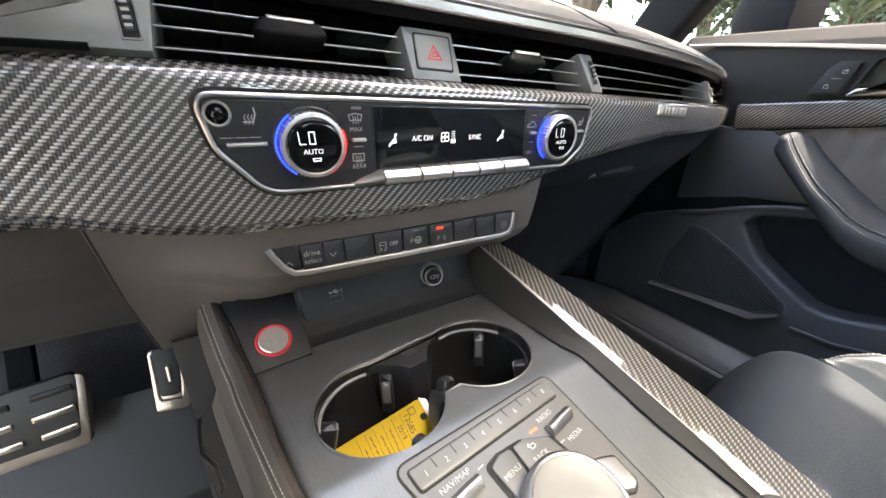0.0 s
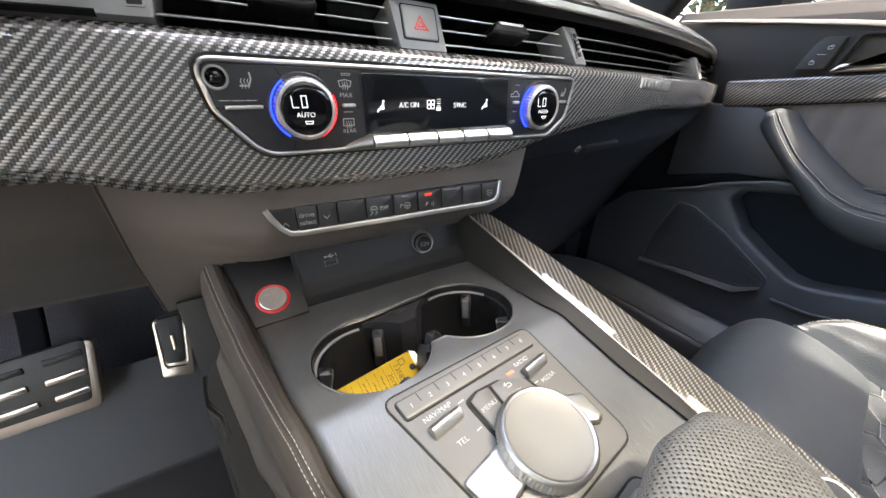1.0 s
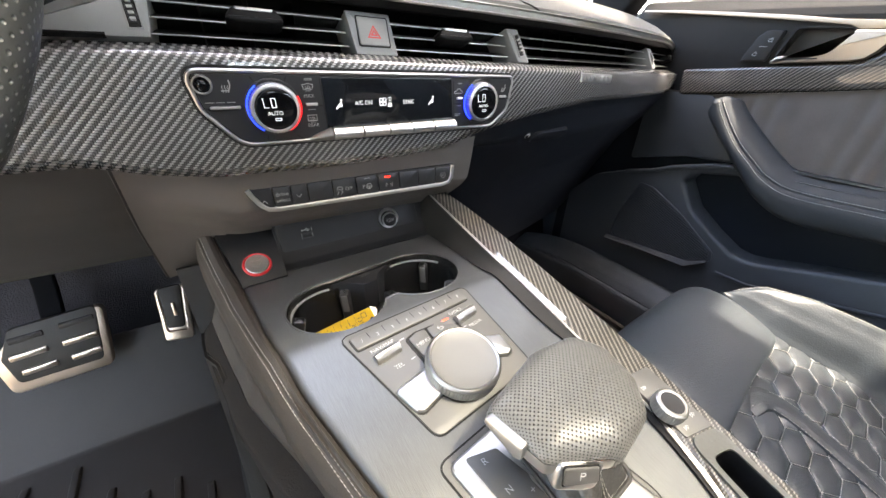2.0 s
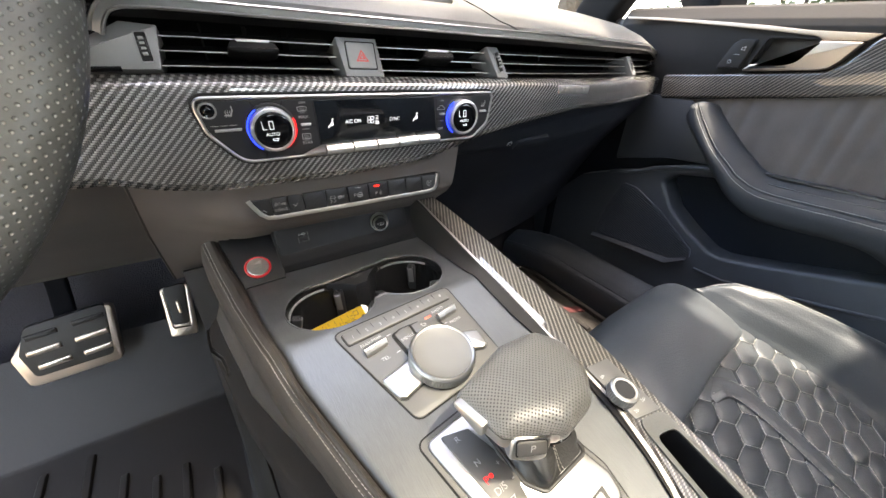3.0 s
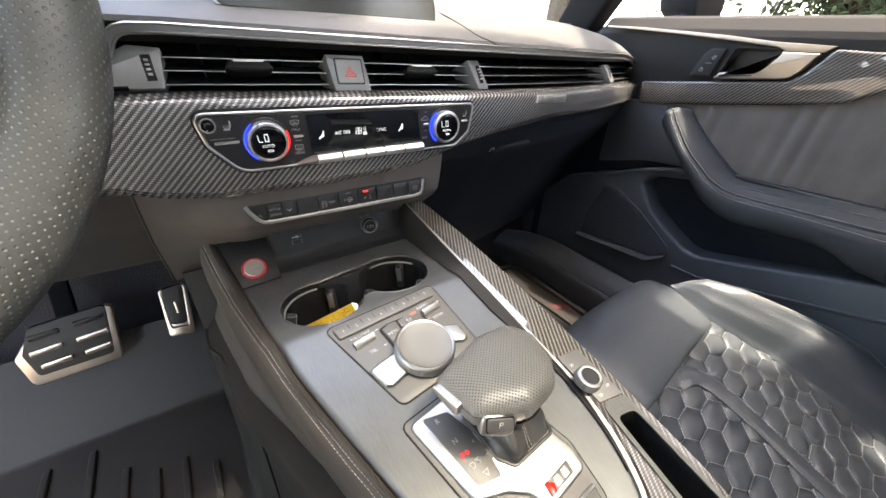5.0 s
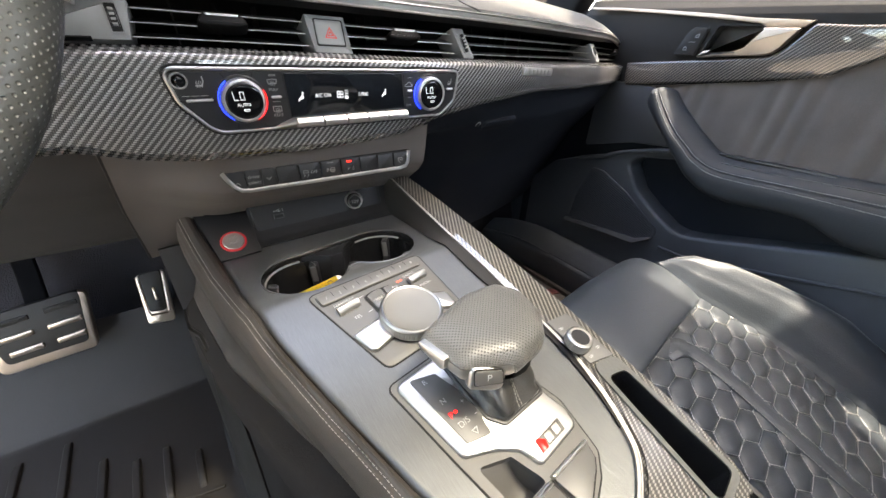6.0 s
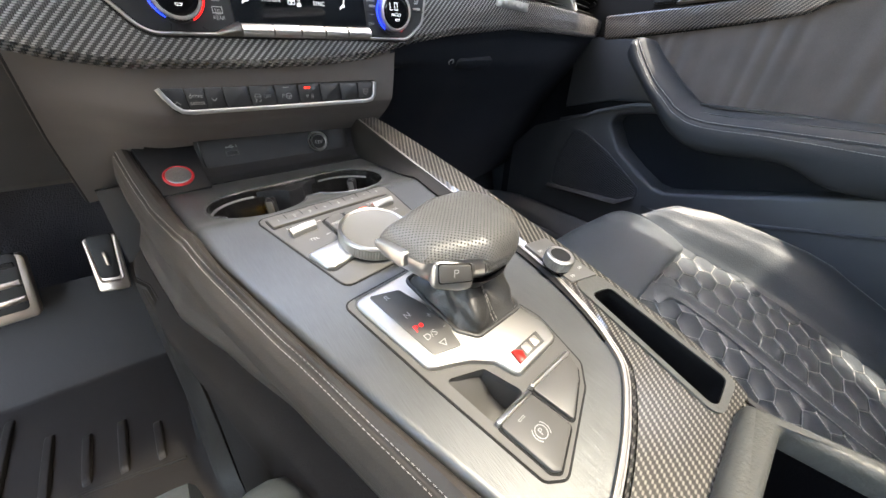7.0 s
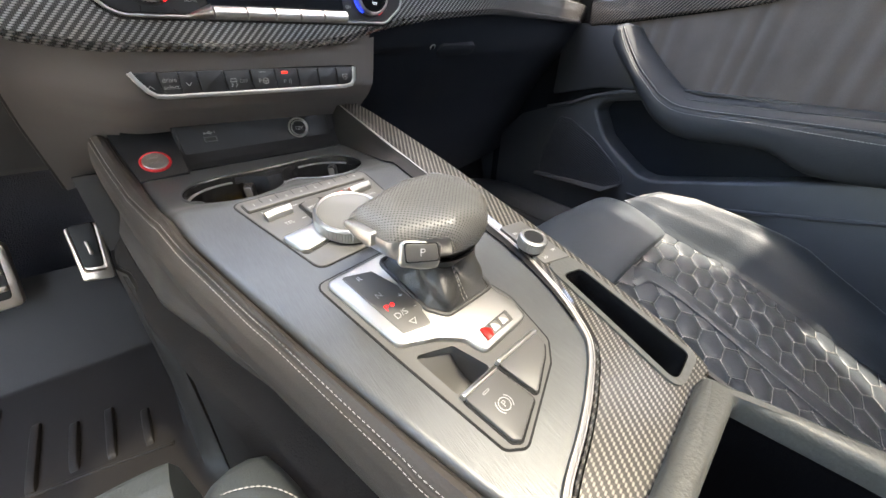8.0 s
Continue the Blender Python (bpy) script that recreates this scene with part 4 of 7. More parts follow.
R4 = 0.0047
words("drive", 0.0054, at(RW, 0.0525, -0.0052, 0.0054), M_GREYPRINT, row)
words("select", 0.0050, at(RW, 0.0527, -0.0108, 0.0054), M_GREYPRINT, row)
words("OFF", 0.0046, at(RW, 0.1118, -0.0085, R4), M_GREYPRINT, row, squeeze=0.9)
words("P", 0.0054, at(RW, 0.1265, -0.0090, R4), M_GREYPRINT, row)
words("P", 0.0050, at(RW, 0.1500, -0.0105, R4), M_GREYPRINT, row)
part("switch_sign", strokes(bmesh.new(), at(RW, 0.0375, -0.0105, R4), [[(-0.0022, -0.0012), (0, 0.0012), (0.0022, -0.0012)]], 0.0006, 0.0001), M_GREYPRINT, row)
part("switch_sign", strokes(bmesh.new(), at(RW, 0.0665, -0.0090, R4), [[(-0.0020, 0.0012), (0, -0.0012), (0.0020, 0.0012)]], 0.0006, 0.0001), M_GREYPRINT, row)
part("switch_sign", strokes(bmesh.new(), at(RW, 0.1030, -0.0090, R4), [[(-0.0028, 0.0005), (-0.0018, 0.0030), (0.0018, 0.0030), (0.0028, 0.0005), (-0.0028, 0.0005)], [(-0.0028, -0.0040), (-0.0010, -0.0022), (-0.0022, -0.0008)], [(0.0010, -0.0040), (0.0028, -0.0022), (0.0016, -0.0008)]], 0.0005, 0.0001), M_GREYPRINT, row)
part("switch_sign", strokes(bmesh.new(), at(RW, 0.1318, -0.0090, R4), [arc(0, 0, 0.0026, 0, 360, 12), [(-0.0025, 0), (0.0025, 0)], [(0, 0), (0, -0.0025)]], 0.0006, 0.0001), M_GREYPRINT, row)
part("switch_sign", strokes(bmesh.new(), at(RW, 0.1548, -0.0105, R4), [arc(-0.002, 0, 0.0018, -40, 40, 5), arc(-0.002, 0, 0.0034, -40, 40, 5)], 0.0004, 0.0001), M_GREYPRINT, row)
part("switch_sign", strokes(bmesh.new(), at(RW, 0.2150, -0.0085, R4), [[(-0.0026, 0.0026), (0.0026, 0.0026), (0.0026, -0.0010), (0, -0.0030), (-0.0026, -0.0010), (-0.0026, 0.0026)], [(-0.0012, -0.0004), (0, 0.0008), (0.0012, -0.0004)]], 0.0004, 0.0001), M_GREYPRINT, row)
part("switch_sign", strokes(bmesh.new(), at(RW, 0.1300, -0.0010, R4), [[(-0.0030, 0), (0.0030, 0)]], 0.0004, 0.0001), M_GREYPRINT, row)
part("lamp", slab(rect(0.1480, -0.0030, 0.1540, -0.0012), RW, 0.003, R4 + 0.0004, 0.0003, 0.0004), glow("red_switch_lamp", (1.0, 0.02, 0.01), 0.13), row, "lit red lamp")


# ---- centre console ----
SL = 0.1896
K = math.sqrt(1 + SL * SL)
CM = axes((0, 0, 0.6017), (1, 0, 0), (0, 1, SL))
FM = axes((0, 0.1, 0.6237), (1, 0, 0), (0, 1, -0.085))


def zl(y):
    return 0.6017 + SL * y


def zc(y):
    """Height of the console's top: a sloping rear part, a soft bend, a front deck."""
    if y < 0.114:
        return zl(y)
    if y > 0.138:
        return 0.6237 - 0.085 * (y - 0.1)
    f = (y - 0.114) / 0.024
    f2, f3 = f * f, f * f * f
    return (2 * f3 - 3 * f2 + 1) * zl(0.114) + (f3 - 2 * f2 + f) * 0.024 * SL + (3 * f2 - 2 * f3) * (0.6237 - 0.085 * 0.038) - (f3 - f2) * 0.024 * 0.085


def cp(pts):
    return [(p[0], p[1] * K) for p in pts]


console = thing("centre_console", "black centre console with brushed plate, stitched leather side and carbon rail", "console", (0.12, 0.0, 0.262))
LEFT = [(0.300, -0.0105), (0.2935, -0.0090), (0.260, -0.0040), (0.232, 0.0033), (0.15, 0.0100), (0.105, 0.0160), (0.077, 0.0200), (0.020, 0.0345), (-0.045, 0.0520), (-0.128, 0.0770), (-0.165, 0.0900), (-0.30, 0.140)]
LEFT_T = sorted((y, x) for y, x in LEFT)
STI = sorted([(0.300, -0.0215), (0.2908, -0.0208), (0.260, -0.0163), (0.2347, -0.0118), (0.2118, -0.0090), (0.134, 0.0022), (0.0865, 0.0102), (0.049, 0.0192), (0.005, 0.0300), (-0.0185, 0.0368), (-0.0665, 0.0488), (-0.1065, 0.0591), (-0.13, 0.0645), (-0.20, 0.0880), (-0.30, 0.122)])

STI = [(p.x, p.y) for p in smooth_path([(y, x, 0) for y, x in STI], 4)]
LEFT_T = [(p.x, p.y) for p in smooth_path([(y, x, 0) for y, x in LEFT_T], 4)]


def ztop(y):
    if y < 0.212:
        return zc(y)
    if y > 0.255:
        return 0.6125 + 0.55 * (y - 0.232)
    f = (y - 0.212) / 0.043
    f2, f3 = f * f, f * f * f
    return (2 * f3 - 3 * f2 + 1) * zc(0.212) - (f3 - 2 * f2 + f) * 0.043 * 0.085 + (3 * f2 - 2 * f3) * 0.62515 + (f3 - f2) * 0.043 * 0.55


CHR = [(0.2215, 0.290), (0.2220, 0.20), (0.2225, 0.10), (0.2228, 0.02), (0.2222, -0.036), (0.2152, -0.081), (0.2020, -0.115), (0.1900, -0.130), (0.1660, -0.1445), (0.1420, -0.1555), (0.1120, -0.1670), (0.0980, -0.178), (0.0950, -0.20)]
chr_s = [(p.x, p.y) for p in smooth_path([(x, y, 0) for x, y in CHR], 5)]
CUB = [(0.0950, -0.0715), (0.1190, -0.0782), (0.1290, -0.1015), (0.1012, -0.1035)]
ROLL = 0.005  # width of the plate's rounded outer edge
left_edge = [(table(LEFT_T, y) + ROLL, y) for y in [-0.19 + 0.01 * i for i in range(30)]]
right_edge = [p for p in chr_s if p[1] < 0.0995][:-3]
plate_out = left_edge + [(0.2218, 0.1)] + right_edge


def side(a, b):
    y = 0.300 - 0.60 * a
    px, sx, zt = table(LEFT_T, y), table(STI, y), ztop(y)
    low = table([(-0.30, 0.07), (-0.05, -0.012), (0.10, -0.035), (0.25, -0.048), (0.30, -0.052)], y)
    mid = 0.5 * (px + sx)
    k = min(1.0, max(0.0, (0.20 - y) / 0.16))
    rows = [(px + 0.0010, zt - 0.0052), (px - 0.0002, zt - 0.0046), (px - 0.0012, zt - 0.0020), (px - 0.0034, zt - 0.0002), (mid, zt + 0.0004), (sx + 0.0034, zt - 0.0020), (sx + 0.0016, zt - 0.0040), (sx + 0.0009, zt - 0.0056), (sx + 0.0012, zt - 0.0064), (sx - 0.0004, zt - 0.0071), (sx - 0.0012, zt - 0.0088), (sx - 0.0040, zt - 0.0180), (sx - 0.0065, zt - 0.032), (sx - 0.0065, zt - 0.046), (sx - 0.0010, zt - 0.058), (sx + 0.008 * k, zt - 0.072), (sx + 0.014 * k - 0.006 * (1 - k), zt - 0.095), (sx + 0.012 * k - 0.012 * (1 - k), zt - 0.110), (sx + 0.012 * k - 0.012 * (1 - k), zt - 0.118)]
    x, z = lerp_list(rows, b)
    return Vector((x, y, z))


part("leather_side", shell(side, 80, 108, 0.004), M_SIDE, console, "stitched black leather side")


def tunnel(a, b):
    y = 0.330 - 0.63 * a
    k = min(1.0, max(0.0, (0.20 - y) / 0.16))
    top, foot = table(STI, y) + 0.0122 * k - 0.0124 * (1 - k), table([(-0.30, 0.075), (-0.05, -0.008), (0.10, -0.026), (0.20, -0.031), (0.25, -0.032), (0.33, -0.032)], y)
    turn = b - 0.10 - 0.42 * a
    swell = 0.015 * min(1.0, b / 0.06) / (1 + math.exp(min(60.0, turn / 0.022)))  # a moulded swell above a falling crease
    return Vector((top + (foot - top) * b ** 0.8 - swell, y, (ztop(min(y, 0.29)) - 0.117) * (1 - b) + 0.262 * b))


part("tunnel_side", shell(tunnel, 50, 60, 0.004), M_TUNNEL, console, "charcoal carpeted tunnel side")
bm = bmesh.new()
ys = [0.294 - i * 0.003 for i in range(165)]
stitches(bm, [(table(STI, y) + 0.0014, y, ztop(y) - 0.0042) for y in ys], 0.0034, 0.0024, 0.00027)
stitches(bm, [(table(STI, y) - 0.0012, y, ztop(y) - 0.0086) for y in ys], 0.0034, 0.0024, 0.00027)
part("stitching", bm, M_STITCH, console, "grey double stitching")

# front deck with the cup wells
LC, RC, CR = (0.0680, 0.1600 - 0.1), (0.1525, 0.1700 - 0.1), 0.0412


def well(r, open_deg=30.0, back=74.0):
    d = math.degrees(math.atan2(RC[1] - LC[1], RC[0] - LC[0]))
    left = arc(LC[0], LC[1], r, d + back, d + 360 - open_deg, 40)
    right = arc(RC[0], RC[1], r, d + 180 + open_deg, d + 540 - back, 40)
    return [Vector(p) for p in left + right]


deck = [(table(LEFT_T, y) + ROLL, y - 0.1) for y in [0.1 + 0.0089 * i for i in range(16)]] + [(0.0445, 0.1335), (0.0445, 0.1440), (0.2218, 0.1440), (0.2218, 0.0)]
bm = bmesh.new()
whole = plate_out[:len(left_edge)] + [(p[0], p[1] + 0.1) for p in deck[1:-1]] + [(0.2218, 0.1)] + right_edge
edges = []
for loop in (whole, rounded(CUB, 0.003), [(p.x, p.y + 0.1) for p in well(CR)]):
    vs = [bm.verts.new((p[0], p[1], 0.0)) for p in loop]
    edges += [bm.edges.new((vs[i - 1], vs[i])) for i in range(len(vs))]
bmesh.ops.triangle_fill(bm, use_beauty=True, use_dissolve=False, edges=edges)
for _ in range(4):
    long_edges = [e for e in bm.edges if e.calc_length() > 0.010]
    bmesh.ops.subdivide_edges(bm, edges=long_edges, cuts=1)
    bmesh.ops.triangulate(bm, faces=bm.faces[:])
for v in bm.verts:
    v.co.z = zc(v.co.y)
rimv = [e for e in bm.edges if e.is_boundary]
low = bmesh.ops.extrude_edge_only(bm, edges=rimv)["geom"]
for v in low:
    if isinstance(v, bmesh.types.BMVert):
        v.co.z -= 0.004
part("brushed_plate", bm, M_PLATE, console, "dark brushed cover plate round the cup wells", 30)
part("plate_edge", shell(lambda a, b: (lambda y: Vector((table(LEFT_T, y) + ROLL * (1 - math.sin(math.pi / 2 * b)), y, zc(y) - 0.0048 * (1 - math.cos(math.pi / 2 * b)))))(0.2332 - 0.4232 * a), 70, 8, 0.001), M_PLATE, console, "rounded edge of the brushed plate")
CHR_Y = sorted((y, x) for x, y in chr_s if y > -0.112)
CHANNEL_W = [(-0.11, 0.0022), (-0.03, 0.0036), (0.01, 0.0065), (0.06, 0.0130), (0.13, 0.0140), (0.285, 0.0090)]


def channel(a, b):
    """Dark wall falling from the rail to the plate beside it."""
    y = 0.290 - 0.398 * a
    return Vector((table(CHR_Y, y) - 0.0002 - b * table(CHANNEL_W, y), y, zc(y) + 0.0004 + (zl(y) + 0.0036 - zc(y)) * (1 - b ** 0.6) * min(1.0, 0.1 + (y + 0.108) / 0.06)))


part("dark_channel", shell(channel, 70, 5, 0.002), M_CHANNEL, console, "dark channel beside the metal strip")
part("chrome_strip", sweep(bmesh.new(), [(x + 0.001, y, zl(y) + 0.0030) for x, y in chr_s], [(-0.0021, -0.006), (0.0017, -0.006), (0.0019, 0.0004), (0.0014, 0.0010), (0.0008, 0.0009), (0.0004, 0.0001), (-0.0008, -0.0002), (-0.0012, 0.0004), (-0.0017, 0.0004), (-0.0021, -0.0004)], lambda f: (1, 0, 0) if f < 0.25 else (1, -0.3 - f * 0.6, 0), flip=True), M_STRIP, console, "satin metal strip with a fine groove")
# carbon rail
OUTER = [(0.2350, 0.292), (0.2480, 0.24), (0.2560, 0.15), (0.2590, 0.05), (0.2590, -0.06), (0.2570, -0.14), (0.2480, -0.178), (0.2360, -0.1815)]
outer_s = [(p.x, p.y) for p in smooth_path([(x, y, 0) for x, y in OUTER], 5)]
TRAY = [(0.2280, -0.0780), (0.2480, -0.0820), (0.2440, -0.1690), (0.2150, -0.1730)]


def aside(pts, d):
    """The line moved sideways by d, to its outer side."""
    out = []
    for i, p in enumerate(pts):
        q, r = pts[max(i - 1, 0)], pts[min(i + 1, len(pts) - 1)]
        t = Vector((r[0] - q[0], r[1] - q[1])).normalized()
        out.append((p[0] - t.y * d, p[1] + t.x * d))
    return out


bevel_low = aside(chr_s, 0.0030)
inner = [(lambda w: aside(chr_s, w)[i])(table([(-0.10, 0.0046), (0.0, 0.0086)], p[1])) for i, p in enumerate(chr_s)]
bm = bmesh.new()
grid(bm, lambda a, b: (lambda i: Vector((bevel_low[i][0] + (inner[i][0] - bevel_low[i][0]) * b, bevel_low[i][1] + (inner[i][1] - bevel_low[i][1]) * b, zl(bevel_low[i][1] + (inner[i][1] - bevel_low[i][1]) * b) + 0.0030 + 0.0017 * b)))(min(round(a * (len(chr_s) - 1)), len(chr_s) - 1)), len(chr_s) - 1, 6)
part("rail_bevel", bm, C_BEVEL, console, "lacquered inner bevel of the rail")
rail = inner[:-2] + [(0.118, -0.194), (0.18, -0.188)] + outer_s[::-1]
part("carbon_rail", holed(bmesh.new(), cp(rail), [cp(rounded(TRAY, 0.007))], CM, -0.012, 0.0045), C_RAIL, console, "woven carbon fibre rail")
bm = bmesh.new()
sweep(bm, [(x, y, zl(y) - 0.0022) for x, y in outer_s], rounded([(-0.006, -0.005), (0.004, -0.005), (0.003, 0.0035), (-0.004, 0.0068)], 0.003, 4), (1, 0, 0), flip=True)
part("rail_edge", bm, C_RAIL, console)
bm = bmesh.new()
stitches(bm, [(x + 0.0045, y, zl(y) - 0.0005) for x, y in outer_s], 0.0042, 0.0030, 0.0005)
part("edge_stitching", bm, M_GREYPRINT, console)
part("right_side", shell(lambda a, b: Vector((0.258 - 0.012 * (a < 0.08), 0.29 - 0.60 * a, (zl(0.29 - 0.6 * a) - 0.006) * (1 - b) + 0.262 * b)), 24, 6, 0.004), M_KNEE, console, "black right-hand console side")
part("front_closure", slab(rect(-0.05, 0.262, 0.258, 0.60), axes((0, 0.325, 0), (1, 0, 0), (0, 0, 1)), 0, 0.004), M_KNEE, console)
tray = thing("storage_slot", "narrow black storage slot with a grey rim in the rail", "tray", (0.236, -0.12, 0.56))
tr_o = cp(rounded([(0.2255, -0.0640), (0.2530, -0.0690), (0.2480, -0.1735), (0.2105, -0.1775)], 0.009, 6))
tr_i = cp(rounded(TRAY, 0.006, 6))
part("rim", holed(bmesh.new(), tr_o, [tr_i], CM, 0.0035, 0.0062), M_GREYRIM, tray, "satin grey rim")
bm = bmesh.new()
prism(bm, inset(tr_i, 0.0008), CM, -0.040, 0.0058)
for f in [f for f in bm.faces if len(f.verts) > 6 and (CM.inverted() @ f.calc_center_median()).z > 0]:
    bm.faces.remove(f)
part("well", bm, M_LINER, tray)

# cups
cups = thing("cup_holder", "black double cup holder with spring clips", "cup holder", (0.11, 0.165, 0.555))
bm = bmesh.new()
rows = [[bm.verts.new(FM @ Vector((*p, w))) for p in loop] for loop, w in ((well(CR), 0.0), (well(CR - 0.0010), -0.0010), (well(CR - 0.0016), -0.0072), (well(CR - 0.0042), -0.0078), (well(CR - 0.0065), -0.060))]
for b, a in zip(rows, rows[1:]):
    for i in range(len(a)):
        bm.faces.new((a[i - 1], a[i], b[i], b[i - 1]))
bm.faces.new(rows[-1])
part("well_lip", sweep(bmesh.new(), [FM @ Vector((*p, 0.0004)) for p in well(CR + 0.0004)], circle(0.0009, 6), FM.to_3x3() @ Vector((0, 0, 1)), closed=True), M_PLATE, cups, "rounded plate lip")
part("liner", bm, M_LINER, cups, "black rubber cup liner")
for cx, cy, a0, a1 in ((LC[0], LC[1], 84, 175), (RC[0], RC[1], 25, 108)):
    part("bright_lip", sweep(bmesh.new(), [FM @ Vector((x, y, -0.0070)) for x, y in arc(cx, cy, CR - 0.0026, a0, a1, 24)], rounded(rect(-0.0011, -0.0007, 0.0011, 0.0007), 0.0004, 2), lambda f: FM.to_3x3() @ Vector((0.2, 1, 0.3))), M_BEZEL, cups)
tilt = math.degrees(math.atan2(RC[1] - LC[1], RC[0] - LC[0]))
bridge = arc(LC[0], LC[1], CR - 0.0018, tilt + 73, tilt + 27, 10) + arc(RC[0], RC[1], CR - 0.0018, tilt + 153, tilt + 107, 10)
part("bridge", slab(bridge, FM, -0.056, -0.0026, 0.0010), M_RECESS, cups, "black bridge with an embossed mark")
bm = bmesh.new()
strokes(bm, at(FM, 0.108, 0.0985, -0.0026), [[(-0.005, 0.0012), (-0.001, 0.0012), (0.001, 0.0032), (0.005, 0.0032)], [(-0.004, -0.0018), (0.0, -0.0018), (0.002, 0.0002), (0.006, 0.0002)]], 0.0006, 0.0001)
part("embossed_mark", bm, M_MEDIA, cups)
web = bmesh.new()
grid(web, lambda a, b: FM @ Vector((0.0850 + 0.058 * a, 0.0185 + 0.012 * a + (0.052 * (0.2 + 0.8 * math.sin(math.pi * a))) * b * (1 - 0.35 * abs(2 * a - 1)), -0.0015 - 0.012 * math.sin(math.pi * a) ** 2 * 0.3 - 0.020 * b * b)), 16, 10)
bmesh.ops.solidify(web, geom=web.faces[:], thickness=0.003)
part("web", web, M_PLATE, cups, "grey saddle between the wells")
for cx, cy, ang in ((*LC, 62), (*LC, 165), (*RC, 50), (*RC, 190), (*RC, -40), (*LC, -70)):
    a = radians(ang)
    px, py = cx + (CR - 0.007) * math.cos(a), cy + (CR - 0.007) * math.sin(a)
    cm = FM @ pose(px, py, -0.016, 0, 0, ang + 180) @ pose(0, 0, 0, 0, 12, 0)
    clip = part("clip", slab(rect(-0.005, -0.0046, 0.005, 0.0046), cm, -0.026, 0.0075, 0.0026, 0.0022), M_PIANO, cups, "sprung black clip")
    part("clip_edge", slab(rect(0.0025, -0.0030, 0.0056, 0.0030), cm, -0.014, 0.0066, 0.001, 0.0008), M_BEZEL, clip, "grey pad")

# yellow tag leaning in the left well
tag = thing("key_tag", "bright yellow paper tag leaning in the cup holder", "tag", (0.072, 0.152, 0.575))
tag_out = [(-0.036, -0.012), (0.027, -0.012), (0.033, -0.008), (0.033, 0.008), (0.027, 0.012), (-0.036, 0.012)]
TG = axes((0.0724, 0.1568, 0.5864), (0.0587, 0.0030, 0.0070), (0.0, 0.022, 0.016))
part("card", holed(bmesh.new(), [Vector(p) for p in tag_out], [[Vector(p) for p in arc(0.026, 0, 0.0022, 0, 345, 10)]], TG, -0.0003, 0.0003), M_YELLOW, tag, "yellow card")
for s, u, v, size in (("13585", 0.0150, 0.0010, 0.0056), ("2019", 0.0080, -0.0010, 0.0050)):
    words(s, size, at(TG, u, v, 0.00035, -90), M_INK, tag, "handwriting")
bm = bmesh.new()
hand = random.Random(21)
for u, v0, v1 in ((0.0015, -0.0085, 0.0050), (-0.0050, -0.0060, 0.0040), (-0.0115, -0.0085, 0.0070), (-0.0175, -0.0075, 0.0020)):
    v = v1
    while v > v0:  # illegible words as short bars
        w = hand.uniform(0.0022, 0.0040)
        strokes(bm, at(TG, 0, 0, 0.00035), [[(u + hand.uniform(-0.0004, 0.0004), v), (u + hand.uniform(-0.0004, 0.0004), v - w)]], 0.0005, 0.0001)
        v -= w + 0.0012
for u in (0.0115, 0.0050, -0.0020, -0.0085, -0.0145, -0.0205):
    strokes(bm, at(TG, 0, 0, 0.00035), [[(u, -0.0100), (u, 0.0100)]], 0.0002, 0.0001)
strokes(bm, at(TG, 0, 0, 0.00035), [[(0.0180, 0.0050), (0.0225, 0.0050), (0.0225, 0.0095), (0.0180, 0.0095), (0.0180, 0.0050)]], 0.0004, 0.0001)
part("print", bm, M_INK, tag)
part("ring", lathe(bmesh.new(), [(0.0024, 0.0), (0.0024, 0.0006), (0.0018, 0.0008)], at(TG, 0.026, 0, -0.0001), 20), M_GAP, tag)
part("foil_end", slab([(0.0290, -0.0125), (0.0335, -0.009), (0.0335, 0.009), (0.0290, 0.0125)], TG, -0.0005, 0.0006), M_STRIP, tag)

# start button plate
SP = axes((0.0, 0.232, 0.6135), (1, 0, 0), (0, 1, 0.54))
startp = thing("start_button", "round silver start button with a red ring on a black plate", "button", (0.02, 0.25, 0.62))
part("plate", slab([(-0.0105, 0.0860), (0.0035, 0.0), (0.0440, 0.0015), (0.0430, 0.0840), (0.030, 0.0860)], SP, -0.012, 0.0006, 0.0005, 0.0008), M_RECESS, startp)
bt = at(SP, 0.0208, 0.0205, 0.0006)
# dark red ring with a faint emission in its material
part("red_ring", lathe(bmesh.new(), [(0.0129, -0.001), (0.0129, 0.0012), (0.0120, 0.0022), (0.0108, 0.0014)], bt, 48), glow("red_ring_glow", (0.45, 0.015, 0.02), 0.006), startp, "red ring")
cap = part("cap", lathe(bmesh.new(), [(0.0107, -0.001), (0.0107, 0.0018), (0.0100, 0.0025), (0.0060, 0.0023), (0.0005, 0.0022)], bt, 48), M_ALU, startp, "brushed silver cap")
words("START", 0.0038, at(bt, 0, 0.0042, 0.0025, 6), M_GREYPRINT, cap)
words("STOP", 0.0042, at(bt, 0, -0.0030, 0.0025, 6), M_GREYPRINT, cap)

# recess wall with socket and port
BW = axes((0.0, 0.2632, 0.6190), (1, 0, 0), (0, 0.52, 1))
recess = thing("recess_panel", "black recessed panel behind the cup holders", "panel", (0.12, 0.28, 0.61))
REC = [(0.2430, 0.6112), (0.2520, 0.6135), (0.2620, 0.6190), (0.2690, 0.6245), (0.2740, 0.6330), (0.2780, 0.6440), (0.2810, 0.6600)]
part("cove", shell(lambda a, b: Vector((0.0435 + 0.1785 * a, *lerp_list(REC, b))), 10, 24, 0.002), M_RECESS, recess)


